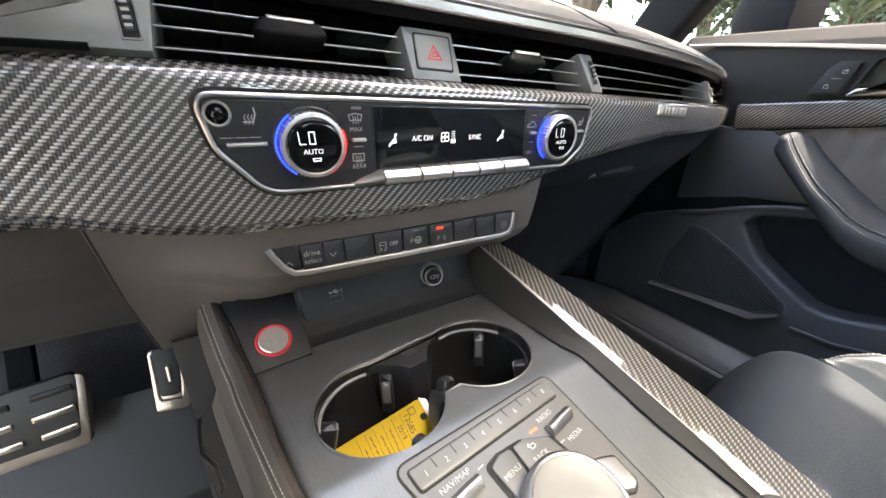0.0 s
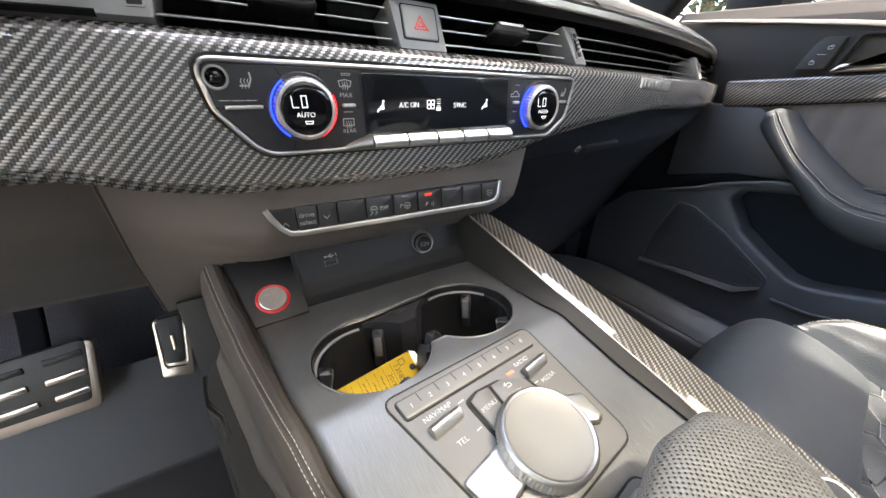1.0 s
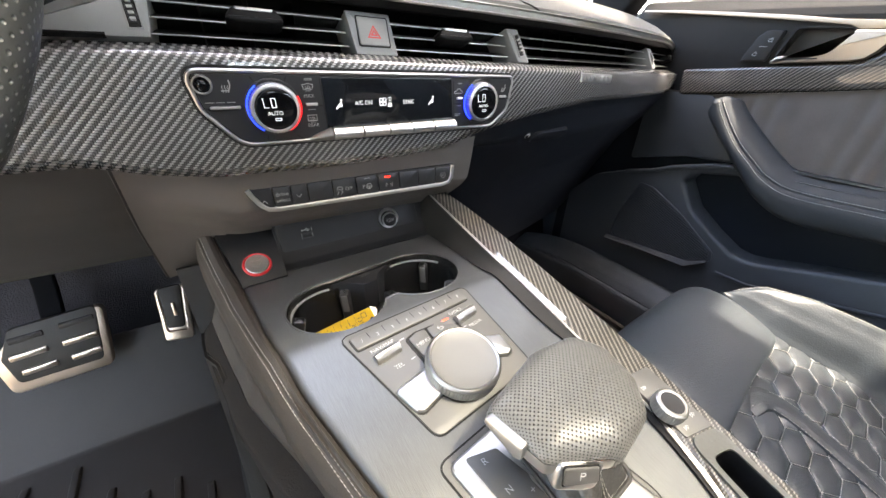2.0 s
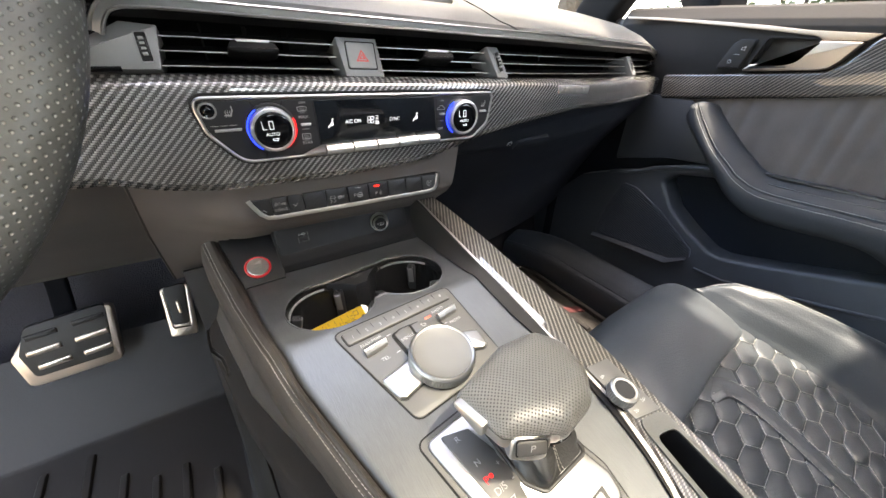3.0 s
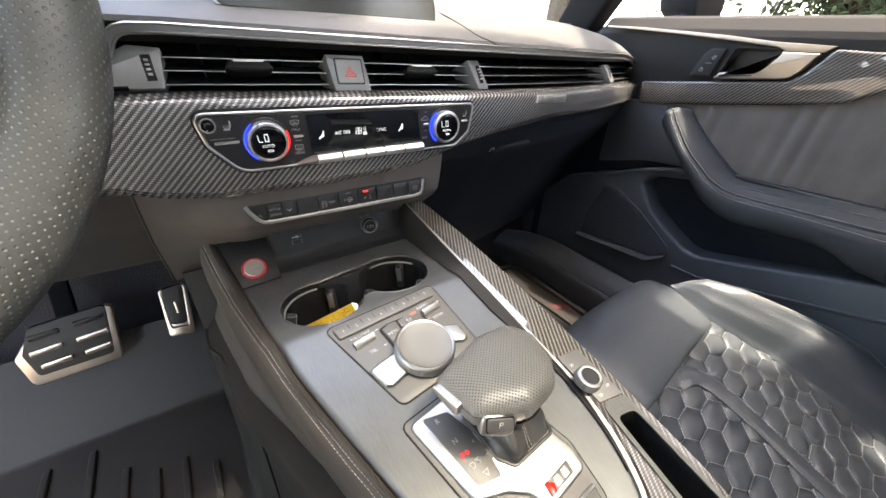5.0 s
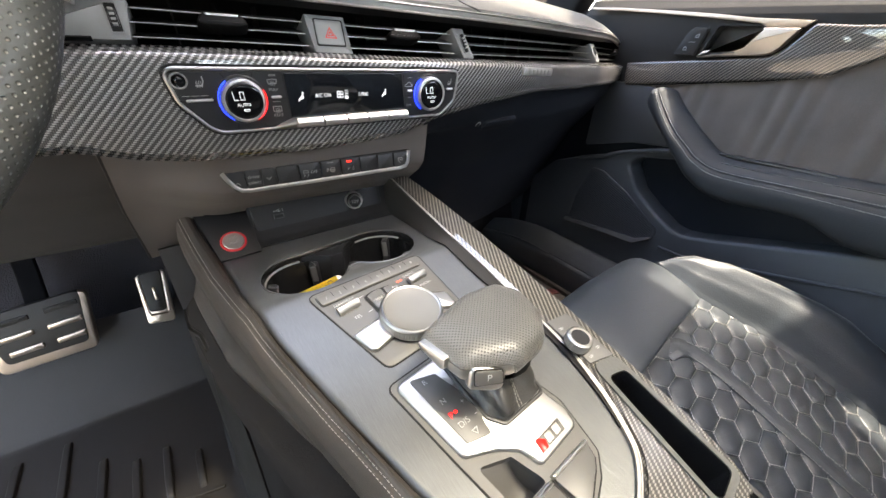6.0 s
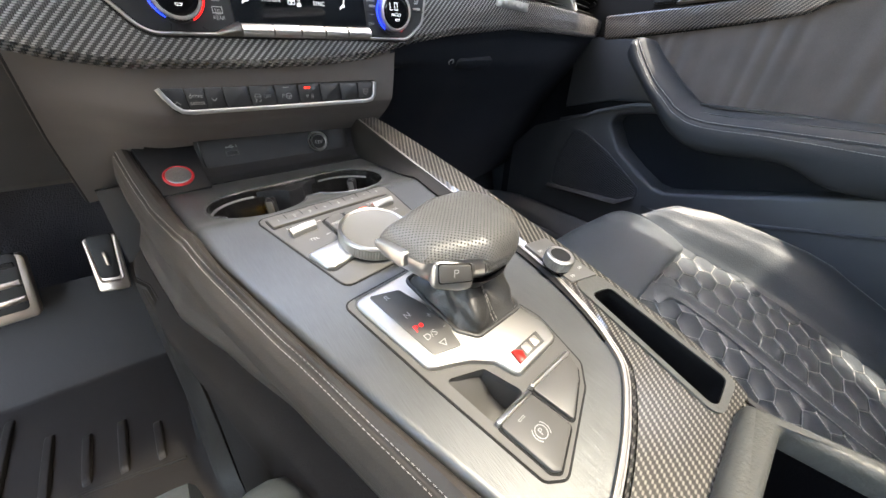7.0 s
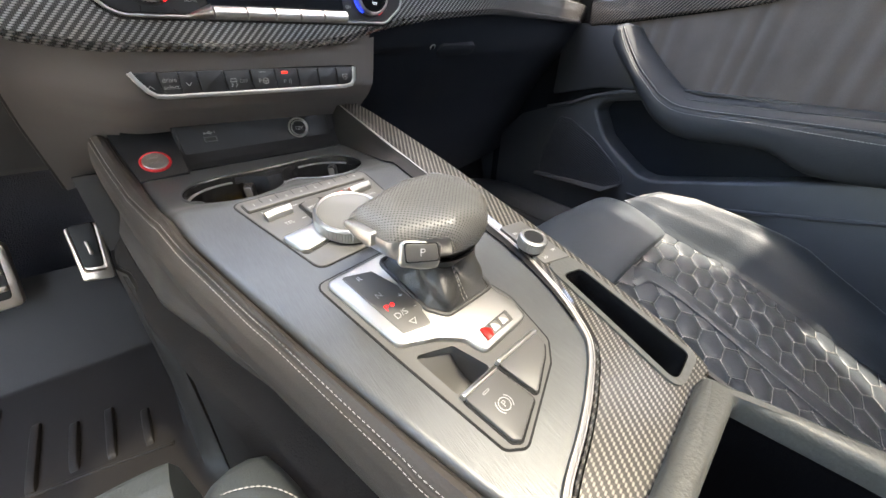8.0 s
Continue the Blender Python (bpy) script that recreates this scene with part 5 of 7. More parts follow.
part("raised_face", slab(rounded(rect(0.0462, -0.0010, 0.2080, 0.0460), 0.009, 6), BW, -0.0075, 0.0016, 0.0018, 0, 3), M_RECESS, recess, "raised black socket face with rounded corners")
sock = thing("power_socket", "round chrome-ringed power socket cap", "socket", (0.171, 0.275, 0.632))
sm = at(BW, 0.1692, 0.0150, 0.002) @ pose(0, 0, 0, 14, -14, 0) @ Matrix.Diagonal((0.86, 0.86, 1, 1))
part("ring", lathe(bmesh.new(), [(0.0135, -0.004), (0.0135, 0.0030), (0.0125, 0.0042), (0.0112, 0.0040), (0.0110, 0.0010)], sm, 40), M_CHROME, sock, "chrome ring")
cap = part("cap", lathe(bmesh.new(), [(0.0100, -0.002), (0.0100, 0.0100), (0.0092, 0.0112), (0.0060, 0.0110), (0.0005, 0.0108)], sm, 40), M_VENT, sock, "black cap")
part("cap_ring", lathe(bmesh.new(), [(0.0103, 0.0080), (0.0103, 0.0105), (0.0094, 0.0116), (0.0088, 0.0112)], sm, 40), M_CHROME, cap)
words("12V", 0.0070, at(sm, 0, -0.0005, 0.0112, -6), M_GREYPRINT, cap)
usb = thing("usb_port", "small usb port with a white sign", "usb port", (0.076, 0.276, 0.628))
um = at(BW, 0.0752, 0.0155, 0.0030) @ Matrix.Diagonal((0.80, 0.80, 1, 1))
part("surround", holed(bmesh.new(), rect(-0.0075, -0.0036, 0.0075, 0.0036), [rect(-0.0062, -0.0022, 0.0062, 0.0022)], um, -0.003, 0.0008), M_PIANO, usb)
part("tongue", slab(rect(-0.0060, -0.0020, 0.0060, -0.0002), um, -0.008, -0.001), M_GAP, usb)
bm = bmesh.new()
strokes(bm, at(um, -0.0005, 0.0075, 0.0002), [[(-0.0050, 0), (0.0042, 0)], [(-0.0020, 0), (0.0002, 0.0018), (0.0020, 0.0018)], [(-0.0005, 0), (0.0015, -0.0016), (0.0025, -0.0016)], arc(-0.0052, 0, 0.0007, 0, 360, 6)], 0.0007, 0.0001)
part("sign", bm, M_WHITE, usb)
words("1", 0.0058, at(um, 0.0066, 0.0076, 0.0002), M_WHITE, usb)

# ---- media controller ----
media = thing("media_controller", "grey media control panel with a large silver rotary dial", "controller", (0.12, 0.06, 0.612))
MO = cp(rounded([(0.0535, 0.1118), (0.0815, 0.0175), (0.1735, 0.0290), (0.1712, 0.1185)], [0.006, 0.008, 0.010, 0.006], 6))
part("gap", prism(bmesh.new(), inset(MO, -0.0012), CM, -0.001, 0.0004), M_GAP, media)
part("panel", prism(bmesh.new(), MO, CM, -0.001, 0.0010, 0.0005), M_MEDIA, media, "grey switch panel")
A1 = math.degrees(math.atan2(0.0075 * K, 0.0896))
MW = 0.0010
key_out = cp(rounded([(0.0592, 0.1075), (0.0612, 0.0958), (0.1652, 0.1036), (0.1645, 0.1150)], 0.002))
part("key_gap", prism(bmesh.new(), inset(key_out, -0.0008), CM, 0.0, MW + 0.0002), M_GAP, media)
part("key_bar", prism(bmesh.new(), key_out, CM, 0.0, MW + 0.0022, 0.0012), M_MEDIA, media, "row of eight preset keys")
for i in range(8):
    f = (i + 0.0) / 7
    x, y = 0.0672 + 0.0908 * f, (0.1018 + 0.0076 * f) * K
    words(str(i + 1), 0.0043, at(CM, x, y, MW + 0.0022, A1), M_GREYPRINT, media)
    if i < 7:
        bm = strokes(bmesh.new(), at(CM, x + 0.0063, y + 0.0008, MW + 0.00215, A1), [[(0.0000, -0.0004), (-0.0004, 0.0048)]], 0.0005, 0.0002)
        part("key_joint", bm, M_GAP, media)
for x, y, t in ((0.0795, 0.0845, 10), (0.1525, 0.0895, 10)):
    tg = bmesh.new()
    tm = at(CM, x, y * K, MW, t)
    sweep(tg, [tm @ Vector((-0.0100, 0, 0.0)), tm @ Vector((0, 0, 0.0006)), tm @ Vector((0.0100, 0, 0.0))], rounded([(-0.0040, -0.001), (0.0040, -0.001), (0.0034, 0.0040), (0.0005, 0.0066), (-0.0030, 0.0034)], 0.0015, 3), tm.to_3x3() @ Vector((0, 1, 0)), flip=True)
    part("toggle", tg, M_ALU, media, "silver rocker toggle")
words("NAV/MAP", 0.0046, at(CM, 0.0790, 0.0925 * K, MW, A1 + 2), M_WHITE, media)
words("TEL", 0.0046, at(CM, 0.0830, 0.0725 * K, MW, A1 + 2), M_WHITE, media)
words("RADIO", 0.0043, at(CM, 0.1478, 0.0970 * K, MW, A1 + 2), M_WHITE, media)
words("MEDIA", 0.0043, at(CM, 0.1565, 0.0800 * K, MW, A1 + 2), M_WHITE, media)
for line in ([(0.0930, 0.0915 * K), (0.0965, 0.0922 * K)], [(0.0935, 0.0735 * K), (0.0965, 0.0740 * K)], [(0.1450, 0.0805 * K), (0.1478, 0.0808 * K)]):
    part("mark", strokes(bmesh.new(), at(CM, 0, 0, MW), [line], 0.0006, 0.0001), M_WHITE, media)
part("lamp", slab(rect(-0.0032, -0.0009, 0.0032, 0.0009), at(CM, 0.1352, 0.0935 * K, MW, A1), 0, 0.0004, 0.0002, 0.0005), glow("red_media_lamp", (1.0, 0.10, 0.05), 0.06), media, "lit red lamp")
well_o = cp(rounded([(0.0960, 0.0905), (0.1005, 0.0600), (0.1090, 0.0420), (0.1500, 0.0560), (0.1430, 0.0860), (0.1230, 0.0935), (0.1060, 0.0935)], 0.004, 4))
part("key_well", prism(bmesh.new(), well_o, CM, 0.0, MW + 0.0003), M_GAP, media)
for s, pts, cx, cy in (("MENU", [(0.0985, 0.0885), (0.1045, 0.0520), (0.1150, 0.0600), (0.1145, 0.0915), (0.1065, 0.0918)], 0.1065, 0.0810), ("BACK", [(0.1160, 0.0915), (0.1165, 0.0700), (0.1430, 0.0730), (0.1395, 0.0862), (0.1250, 0.0920)], 0.1268, 0.0800)):
    key = part("key", prism(bmesh.new(), cp(rounded(pts, 0.0025)), CM, 0.0, MW + 0.0026, 0.0012), M_MEDIA, media, "grey key")
    words(s, 0.0044, at(CM, cx + 0.0008, cy * K, MW + 0.0027, A1 + (4 if s == "MENU" else 0)), M_WHITE, key)
bm = strokes(bmesh.new(), at(CM, 0.1262, 0.0862 * K, MW + 0.0027, A1), [[(-0.0022, 0.0012), (0.0018, 0.0012), (0.0024, 0.0), (0.0018, -0.0010), (-0.0012, -0.0010)], [(-0.0010, 0.0024), (-0.0024, 0.0012), (-0.0010, 0.0)]], 0.0005, 0.0001)
part("back_sign", bm, M_WHITE, media)
for pts in ([(0.0705, 0.0560), (0.0770, 0.0370), (0.0815, 0.0345), (0.1060, 0.0420), (0.1060, 0.0640)], [(0.1420, 0.0500), (0.1610, 0.0430), (0.1665, 0.0450), (0.1665, 0.0610), (0.1580, 0.0640), (0.1440, 0.0680)]):
    part("wing_gap", prism(bmesh.new(), cp(rounded([(p[0] * 1.0, p[1] - 0.0008) for p in pts], 0.003)), CM, 0, MW + 0.0002), M_GAP, media)
    part("wing", prism(bmesh.new(), cp(rounded(pts, 0.003)), CM, 0, MW + 0.0034, 0.0022, 3), M_ALU, media, "bright aluminium wing key")
dm = at(CM, 0.1217, 0.0510 * K, 0.0, 0)
dial = part("rotary_dial", lathe(bmesh.new(), [(0.0245, 0.0), (0.0245, 0.0035)], dm, 60), M_GAP, media, "large knurled rotary dial")
part("knurled_ring", lathe(bmesh.new(), [(0.0262, 0.0030), (0.0272, 0.0042), (0.0272, 0.0060), (0.0272, 0.0078), (0.0272, 0.0096), (0.0272, 0.0112), (0.0264, 0.0120)], dm, 160, (1, 5, -0.0007)), M_KNURL, dial, "knurled silver ring", 8)
part("rim", lathe(bmesh.new(), [(0.0268, 0.0112), (0.0271, 0.0118), (0.0271, 0.0126), (0.0264, 0.0140), (0.0252, 0.0147), (0.0240, 0.0141)], dm, 96), M_ALU, dial, "bright bevelled rim")
part("touch_pad", lathe(bmesh.new(), [(0.0240, 0.0060), (0.0239, 0.0138), (0.0225, 0.0132), (0.0120, 0.0126), (0.0005, 0.0125)], dm, 60), M_PAD, dial, "matt grey touch pad")

# volume dial on the rail
vol = thing("volume_dial", "small knurled silver volume dial on a black plate", "dial", (0.23, -0.045, 0.6))
VM = at(CM, 0.0, 0.0, 0.0045)
vp = cp(rounded([(0.2262, -0.0140), (0.2515, -0.0165), (0.2525, -0.0680), (0.2257, -0.0630)], 0.002))
part("plate", prism(bmesh.new(), vp, VM, -0.001, 0.0014, 0.0006), M_MEDIA, vol)
vm = at(VM, 0.2290, -0.0445 * K, 0.0014) @ Matrix.Diagonal((1.0, 1.0, 1.12, 1))
part("collar", lathe(bmesh.new(), [(0.0098, 0.0), (0.0098, 0.0026)], vm, 40), M_GAP, vol)
part("knurled_ring", lathe(bmesh.new(), [(0.0108, 0.0020), (0.0115, 0.0030), (0.0115, 0.0058), (0.0115, 0.0084), (0.0108, 0.0098), (0.0094, 0.0106), (0.0080, 0.0105), (0.0078, 0.0098)], vm, 72, (1, 3, -0.0006)), M_KNURL, vol, "knurled silver ring", 12)
part("top", lathe(bmesh.new(), [(0.0079, 0.0070), (0.0078, 0.0102), (0.0005, 0.0100)], vm, 40), M_PIANO, vol, "dark dial face")
for u, v, s in ((0.2320, -0.0265, 1), (0.2325, -0.0590, 1), (0.2460, -0.0560, 1)):
    part("sign", strokes(bmesh.new(), at(VM, u, v * K, 0.0014), [[(-0.0020, -0.0012), (0.0, 0.0), (-0.0020, 0.0012), (-0.0020, -0.0012)], [(0.0002, -0.0012), (0.0020, 0.0), (0.0002, 0.0012), (0.0002, -0.0012)]], 0.0004, 0.0001), M_WHITE, vol)

# ---- shift gate ----
gate = thing("shift_gate", "satin aluminium shift gate with a lit letter window", "shift gate", (0.125, -0.05, 0.592))
GO = cp(rounded([(0.0725, 0.0040), (0.1560, 0.0150), (0.1800, -0.0700), (0.1745, -0.1080), (0.1620, -0.1195), (0.1130, -0.1428), (0.1030, -0.1370), (0.0868, -0.0660)], [0.006, 0.008, 0.02, 0.008, 0.01, 0.006, 0.006, 0.006], 6))
CUBc = cp(rounded(CUB, 0.003))
part("gap", holed(bmesh.new(), inset(GO, -0.0013), [CUBc], CM, 0.0, 0.0005), M_GAP, gate)
part("tray", holed(bmesh.new(), GO, [CUBc], CM, 0.0, 0.0008), M_MEDIA, gate, "grey switch tray")
bm = bmesh.new()
prism(bm, inset(CUBc, -0.0003), CM, -0.028, -0.0005)
for f in [f for f in bm.faces if len(f.verts) > 6 and (CM.inverted() @ f.calc_center_median()).z > -0.01]:
    bm.faces.remove(f)
part("finger_well", bm, M_MEDIA, gate, "dark finger well")


def scoop(a, b):
    """Curved floor falling away from the far left edge of the finger well."""
    p = Vector(CUB[0]).lerp(Vector(CUB[1]), a).lerp(Vector(CUB[3]).lerp(Vector(CUB[2]), a), b)
    return CM @ Vector((p.x, p.y * K, -0.0015 - 0.022 * math.sin(math.pi / 2 * min(1.0, 0.25 * a + 1.0 * b)) ** 1.3))


part("scoop", shell(scoop, 12, 12, 0.001), M_MEDIA, gate, "curved grey scoop")
GF = cp(rounded([(0.0765, 0.0010), (0.1520, 0.0110), (0.1770, -0.0760), (0.1735, -0.0890), (0.1320, -0.0940), (0.1262, -0.0800), (0.1130, -0.0712), (0.0905, -0.0632)], [0.006, 0.006, 0.01, 0.006, 0.006, 0.008, 0.008, 0.007], 6))
part("frame", prism(bmesh.new(), GF, CM, 0.0, 0.0045, 0.0020, 3), M_ALU, gate, "satin aluminium frame")
WO = cp(rounded([(0.0868, -0.0005), (0.1075, -0.0050), (0.1155, -0.0250), (0.1150, -0.0290), (0.1195, -0.0470), (0.1170, -0.0500), (0.1160, -0.0610), (0.0972, -0.0575)], 0.0022, 4))
win = part("letter_window", prism(bmesh.new(), WO, CM, 0.0, 0.0052, 0.0006), M_MEDIA, gate, "dark letter window")
G1 = 0.0053
TA = 6.0
words("R", 0.0058, at(CM, 0.0965, -0.0078 * K, G1, TA), M_WHITE, win)
words("N", 0.0058, at(CM, 0.1000, -0.0262 * K, G1, TA), M_WHITE, win)
words("D/S", 0.0064, at(CM, 0.1040, -0.0455 * K, G1, TA), M_WHITE, win)
words("+", 0.0062, at(CM, 0.1120, -0.0330 * K, G1, TA), M_WHITE, win)
words("-", 0.0075, at(CM, 0.1150, -0.0440 * K, G1, TA), M_WHITE, win)
words("P", 0.0070, at(CM, 0.0992, -0.0375 * K, G1, TA), G_RED, win, name="lit_letter")
bm = bmesh.new()
strokes(bm, at(CM, 0.1032, -0.0365 * K, G1, TA), [arc(0, 0, 0.0009, 0, 360, 8), [(-0.0006, 0), (0.0006, 0)]], 0.0009, 0.0001)
part("lit_dot", bm, G_RED, win)
bm = strokes(bmesh.new(), at(CM, 0.1075, -0.0540 * K, G1, TA), [[(-0.0024, 0.0018), (0.0024, 0.0018), (0, -0.0020), (-0.0024, 0.0018)]], 0.0006, 0.0001)
part("arrow", bm, M_WHITE, win)
# badge as plain shapes
GBM = at(CM, 0.1500, -0.0835 * K, 0.0045, 6)
gb = part("badge", slab([(-0.0135, -0.0042), (0.0130, -0.0042), (0.0150, 0.0042), (-0.0115, 0.0042)], GBM, -0.0005, 0.0006, 0.0003, 0.0006), M_MEDIA, gate, "small red and silver badge")
part("red_block", slab([(-0.0132, -0.0044), (-0.0074, -0.0044), (-0.0048, 0.0006), (-0.0092, 0.0044), (-0.0112, 0.0044)], GBM, 0.0, 0.0014, 0.0004, 0.0003), M_RED, gb, "red block")
for u in (-0.0048, 0.0038):
    part("silver_block", slab([(u, -0.0030), (u + 0.0062, -0.0030), (u + 0.0076, 0.0030), (u + 0.0014, 0.0030)], GBM, 0.0, 0.0013, 0.0004, 0.0012), M_STRIP, gb, "silver block")
for pts, bar, sign in (([(0.1325, -0.1030), (0.1705, -0.1005), (0.1680, -0.1095), (0.1620, -0.1145), (0.1385, -0.1278)], [(0.1318, -0.1008), (0.1708, -0.0982), (0.1706, -0.1008), (0.1325, -0.1034)], False), ([(0.1020, -0.1072), (0.1298, -0.1048), (0.1345, -0.1288), (0.1120, -0.1392), (0.1082, -0.1365)], [(0.1008, -0.1045), (0.1294, -0.1022), (0.1300, -0.1050), (0.1016, -0.1075)], True)):
    part("key_gap", prism(bmesh.new(), inset(cp(rounded(pts, 0.002)), -0.0014), CM, 0.0, 0.0012), M_GAP, gate)
    key = part("park_switch" if sign else "blank_switch", prism(bmesh.new(), cp(rounded(pts, 0.002)), CM, 0.0, 0.0036, 0.0010), M_MEDIA, gate, "grey switch with a bright front edge")
    part("bright_edge", prism(bmesh.new(), cp(rounded(bar, 0.0008)), CM, 0.0, 0.0050, 0.0014), M_CHROME, key)
    if sign:
        sm2 = at(CM, 0.1178, -0.1215 * K, 0.0037, 6)
        words("P", 0.0052, sm2, M_WHITE, key)
        bm = strokes(bmesh.new(), sm2, [arc(0, 0, 0.0035, 0, 360, 20), arc(0, 0, 0.0050, -45, 45, 8), arc(0, 0, 0.0050, 135, 225, 8)], 0.0005, 0.0001)
        strokes(bm, at(CM, 0.1140, -0.1112 * K, 0.0037, 6), [[(-0.0022, -0.0004), (0.0022, -0.0004), (0.0022, 0.0006), (-0.0022, 0.0006), (-0.0022, -0.0004)]], 0.0003, 0.0001)
        part("park_sign", bm, M_WHITE, key)

# ---- selector lever ----
lever = thing("gear_selector", "perforated black leather gear selector with silver trim and a boot", "gear lever", (0.14, -0.04, 0.60))
BOOT_C = Vector((0.1460, -0.0340))
GRIP_C = Vector((0.1390, -0.0240))
base_l = rounded([(0.1165, 0.0000), (0.1580, 0.0040), (0.1725, -0.0400), (0.1715, -0.0590), (0.1290, -0.0625), (0.1200, -0.0520)], 0.006, 6)
grip_l = rounded([(0.0930, -0.0060), (0.1400, 0.0085), (0.1730, 0.0060), (0.1850, -0.0120), (0.1800, -0.0380), (0.1650, -0.0545), (0.1350, -0.0605), (0.1000, -0.0430)], [0.005, 0.016, 0.010, 0.011, 0.011, 0.011, 0.011, 0.005], 7)


def reach(loop, c, ang):
    """How far the outline lies from its middle in one direction."""
    d = Vector((math.cos(ang), math.sin(ang)))
    best = 0.02
    for p, q in zip(loop, loop[1:] + loop[:1]):
        a, e = Vector(p[:2]) - c, Vector(q[:2]) - Vector(p[:2])
        den = d.x * e.y - d.y * e.x
        if abs(den) > 1e-12:
            t, u = (a.x * e.y - a.y * e.x) / den, (a.x * d.y - a.y * d.x) / den
            if t > 0 and -1e-6 <= u <= 1 + 1e-6:
                best = t
    return best


def boot(a, b):
    ang = 2 * math.pi * a
    d = Vector((math.cos(ang), math.sin(ang)))
    foot = BOOT_C + d * reach(base_l, BOOT_C, ang)
    neck = Vector((0.1480, -0.0290)) + d * 0.0150
    p = foot.lerp(neck, 1 - (1 - b) ** 2.3)
    mid = math.sin(math.pi * b)
    fold = (0.0056 * math.sin(ang * 3 + 0.6 + 5.5 * b) + 0.0040 * math.sin(ang * 5 - 4 * b) + 0.0016 * math.sin(ang * 9 + 7 * b) + 0.0032 * math.sin(11 * b + 1.3 * math.sin(ang + 0.5))) * mid
    p = p + d * fold
    return Vector((p.x, p.y, zl(p.y) + 0.0035 + 0.047 * b ** 1.05 + 0.0030 * mid * math.sin(ang * 2 + 1)))


bm = bmesh.new()
grid(bm, boot, 120, 34, wrap_u=True)
part("boot", bm, M_BOOT, lever, "creased black leather boot")
part("boot_welt", sweep(bmesh.new(), [(p.x, p.y, zl(p.y) + 0.0046) for p in base_l], circle(0.0016, 8), (0, 0, 1), closed=True), M_BOOT, lever, "rounded leather welt")
bm = bmesh.new()
for da in (-0.010, 0.010):
    line = [boot(0.735 + da + 0.055 * max(0.0, 0.42 - b), b) + Vector((0, -0.0005, 0.0006)) for b in [0.02 + 0.93 * i / 24 for i in range(25)]]
    stitches(bm, line, 0.0032, 0.0024, 0.0004)
part("boot_stitching", bm, M_STITCH, lever)
HZ = 0.6455


def sgn_pow(v, p):
    return math.copysign(abs(v) ** p, v)


def head(th, ph, grow=0.0):
    """The selector's head: th round it, ph from -90 (below) to 90 degrees (top)."""
    r = reach(grip_l, GRIP_C, th) + grow
    if ph >= 0:
        c, z = math.cos(ph) ** 0.42, 0.0170 * math.sin(ph) ** 0.80
    else:
        q = -ph / (math.pi / 2)
        d = abs((math.degrees(th) - 207 + 180) % 360 - 180)
        c, z = 1 - 0.42 * q ** 1.9, -(0.0200 + 0.0110 * min(1.0, max(0.0, (d - 60) / 50))) * q
    x, y = r * c * math.cos(th), r * c * math.sin(th)
    z += (0.0020 * y / 0.034 - 0.0022 * (x / 0.045) ** 2 + 0.0026 * x / 0.045) * max(0.0, math.sin(max(ph, 0)))
    return Vector((GRIP_C.x + x, GRIP_C.y + y, HZ + z + grow * 0.5))


def hem(th):
    """Where the leather ends: high over the silver corner, low elsewhere."""
    d = abs((math.degrees(th) - 207 + 180) % 360 - 180)
    f = min(1.0, max(0.0, (d - 47) / 12))
    return radians(9 - 64 * f * f * (3 - 2 * f))


bm = bmesh.new()
grid(bm, lambda a, b: head(2 * math.pi * a, hem(2 * math.pi * a) + (math.pi / 2 - hem(2 * math.pi * a)) * b), 128, 34, wrap_u=True)
lay = bm.loops.layers.uv.verify()
for f in bm.faces:
    for loop in f.loops:
        q = loop.vert.co - Vector((GRIP_C.x, GRIP_C.y, HZ))
        ang = math.atan2(q.y, q.x)
        drop = max(0.0, 0.010 - q.z)
        loop[lay].uv = (q.x + drop * math.cos(ang), q.y + drop * math.sin(ang))
part("grip", bm, M_PERF, lever, "perforated black leather grip")
bm = bmesh.new()
grid(bm, lambda a, b: head(2 * math.pi * a, radians(-88) + (hem(2 * math.pi * a) + radians(1.5) - radians(-88)) * b, 0.0007 if hem(2 * math.pi * a) > 0.05 else -0.0004), 128, 20, wrap_u=True)
part("collar", bm, M_ALU, lever, "satin silver lower collar", 60)
bm = bmesh.new()
stitches(bm, [head(th, hem(th) + radians(7), 0.0006) for th in [radians(258 + i * 2.2) for i in range(12)]], 0.0026, 0.0019, 0.0004)
part("hem_stitching", bm, M_STITCH, lever)
part("underside", lathe(bmesh.new(), [(0.027, -0.0165), (0.023, -0.0200), (0.016, -0.0235), (0.014, -0.032)], Matrix.Translation((0.1440, -0.0290, HZ)), 32), M_PIANO, lever)
PB = axes((0.1150, -0.0528, 0.6425), (1, -0.44, -0.04), (0.0, 0.22, 1))
part("button_surround", slab([(-0.0140, -0.0080), (0.0020, -0.0112), (0.0100, -0.0108), (0.0126, 0.0062), (-0.0128, 0.0080)], PB, -0.008, 0.0006, 0.0026, 0.0045, 4), M_ALU, lever, "silver button surround")
part("button_gap", slab([(-0.0098, -0.0054), (0.0104, -0.0056), (0.0088, 0.0056), (-0.0106, 0.0070)], PB, -0.001, 0.0008, 0.0, 0.002), M_GAP, lever)
pb = part("park_button", slab([(-0.0091, -0.0047), (0.0097, -0.0049), (0.0081, 0.0050), (-0.0099, 0.0064)], PB, -0.001, 0.0017, 0.0008, 0.002), M_MEDIA, lever, "grey park button")
words("P", 0.0068, at(PB, -0.0002, 0.0005, 0.0018), M_WHITE, pb)
LB = axes((0.0925, -0.0240, 0.6425), (0.20, -1, -0.05), (0.14, 0, 1))
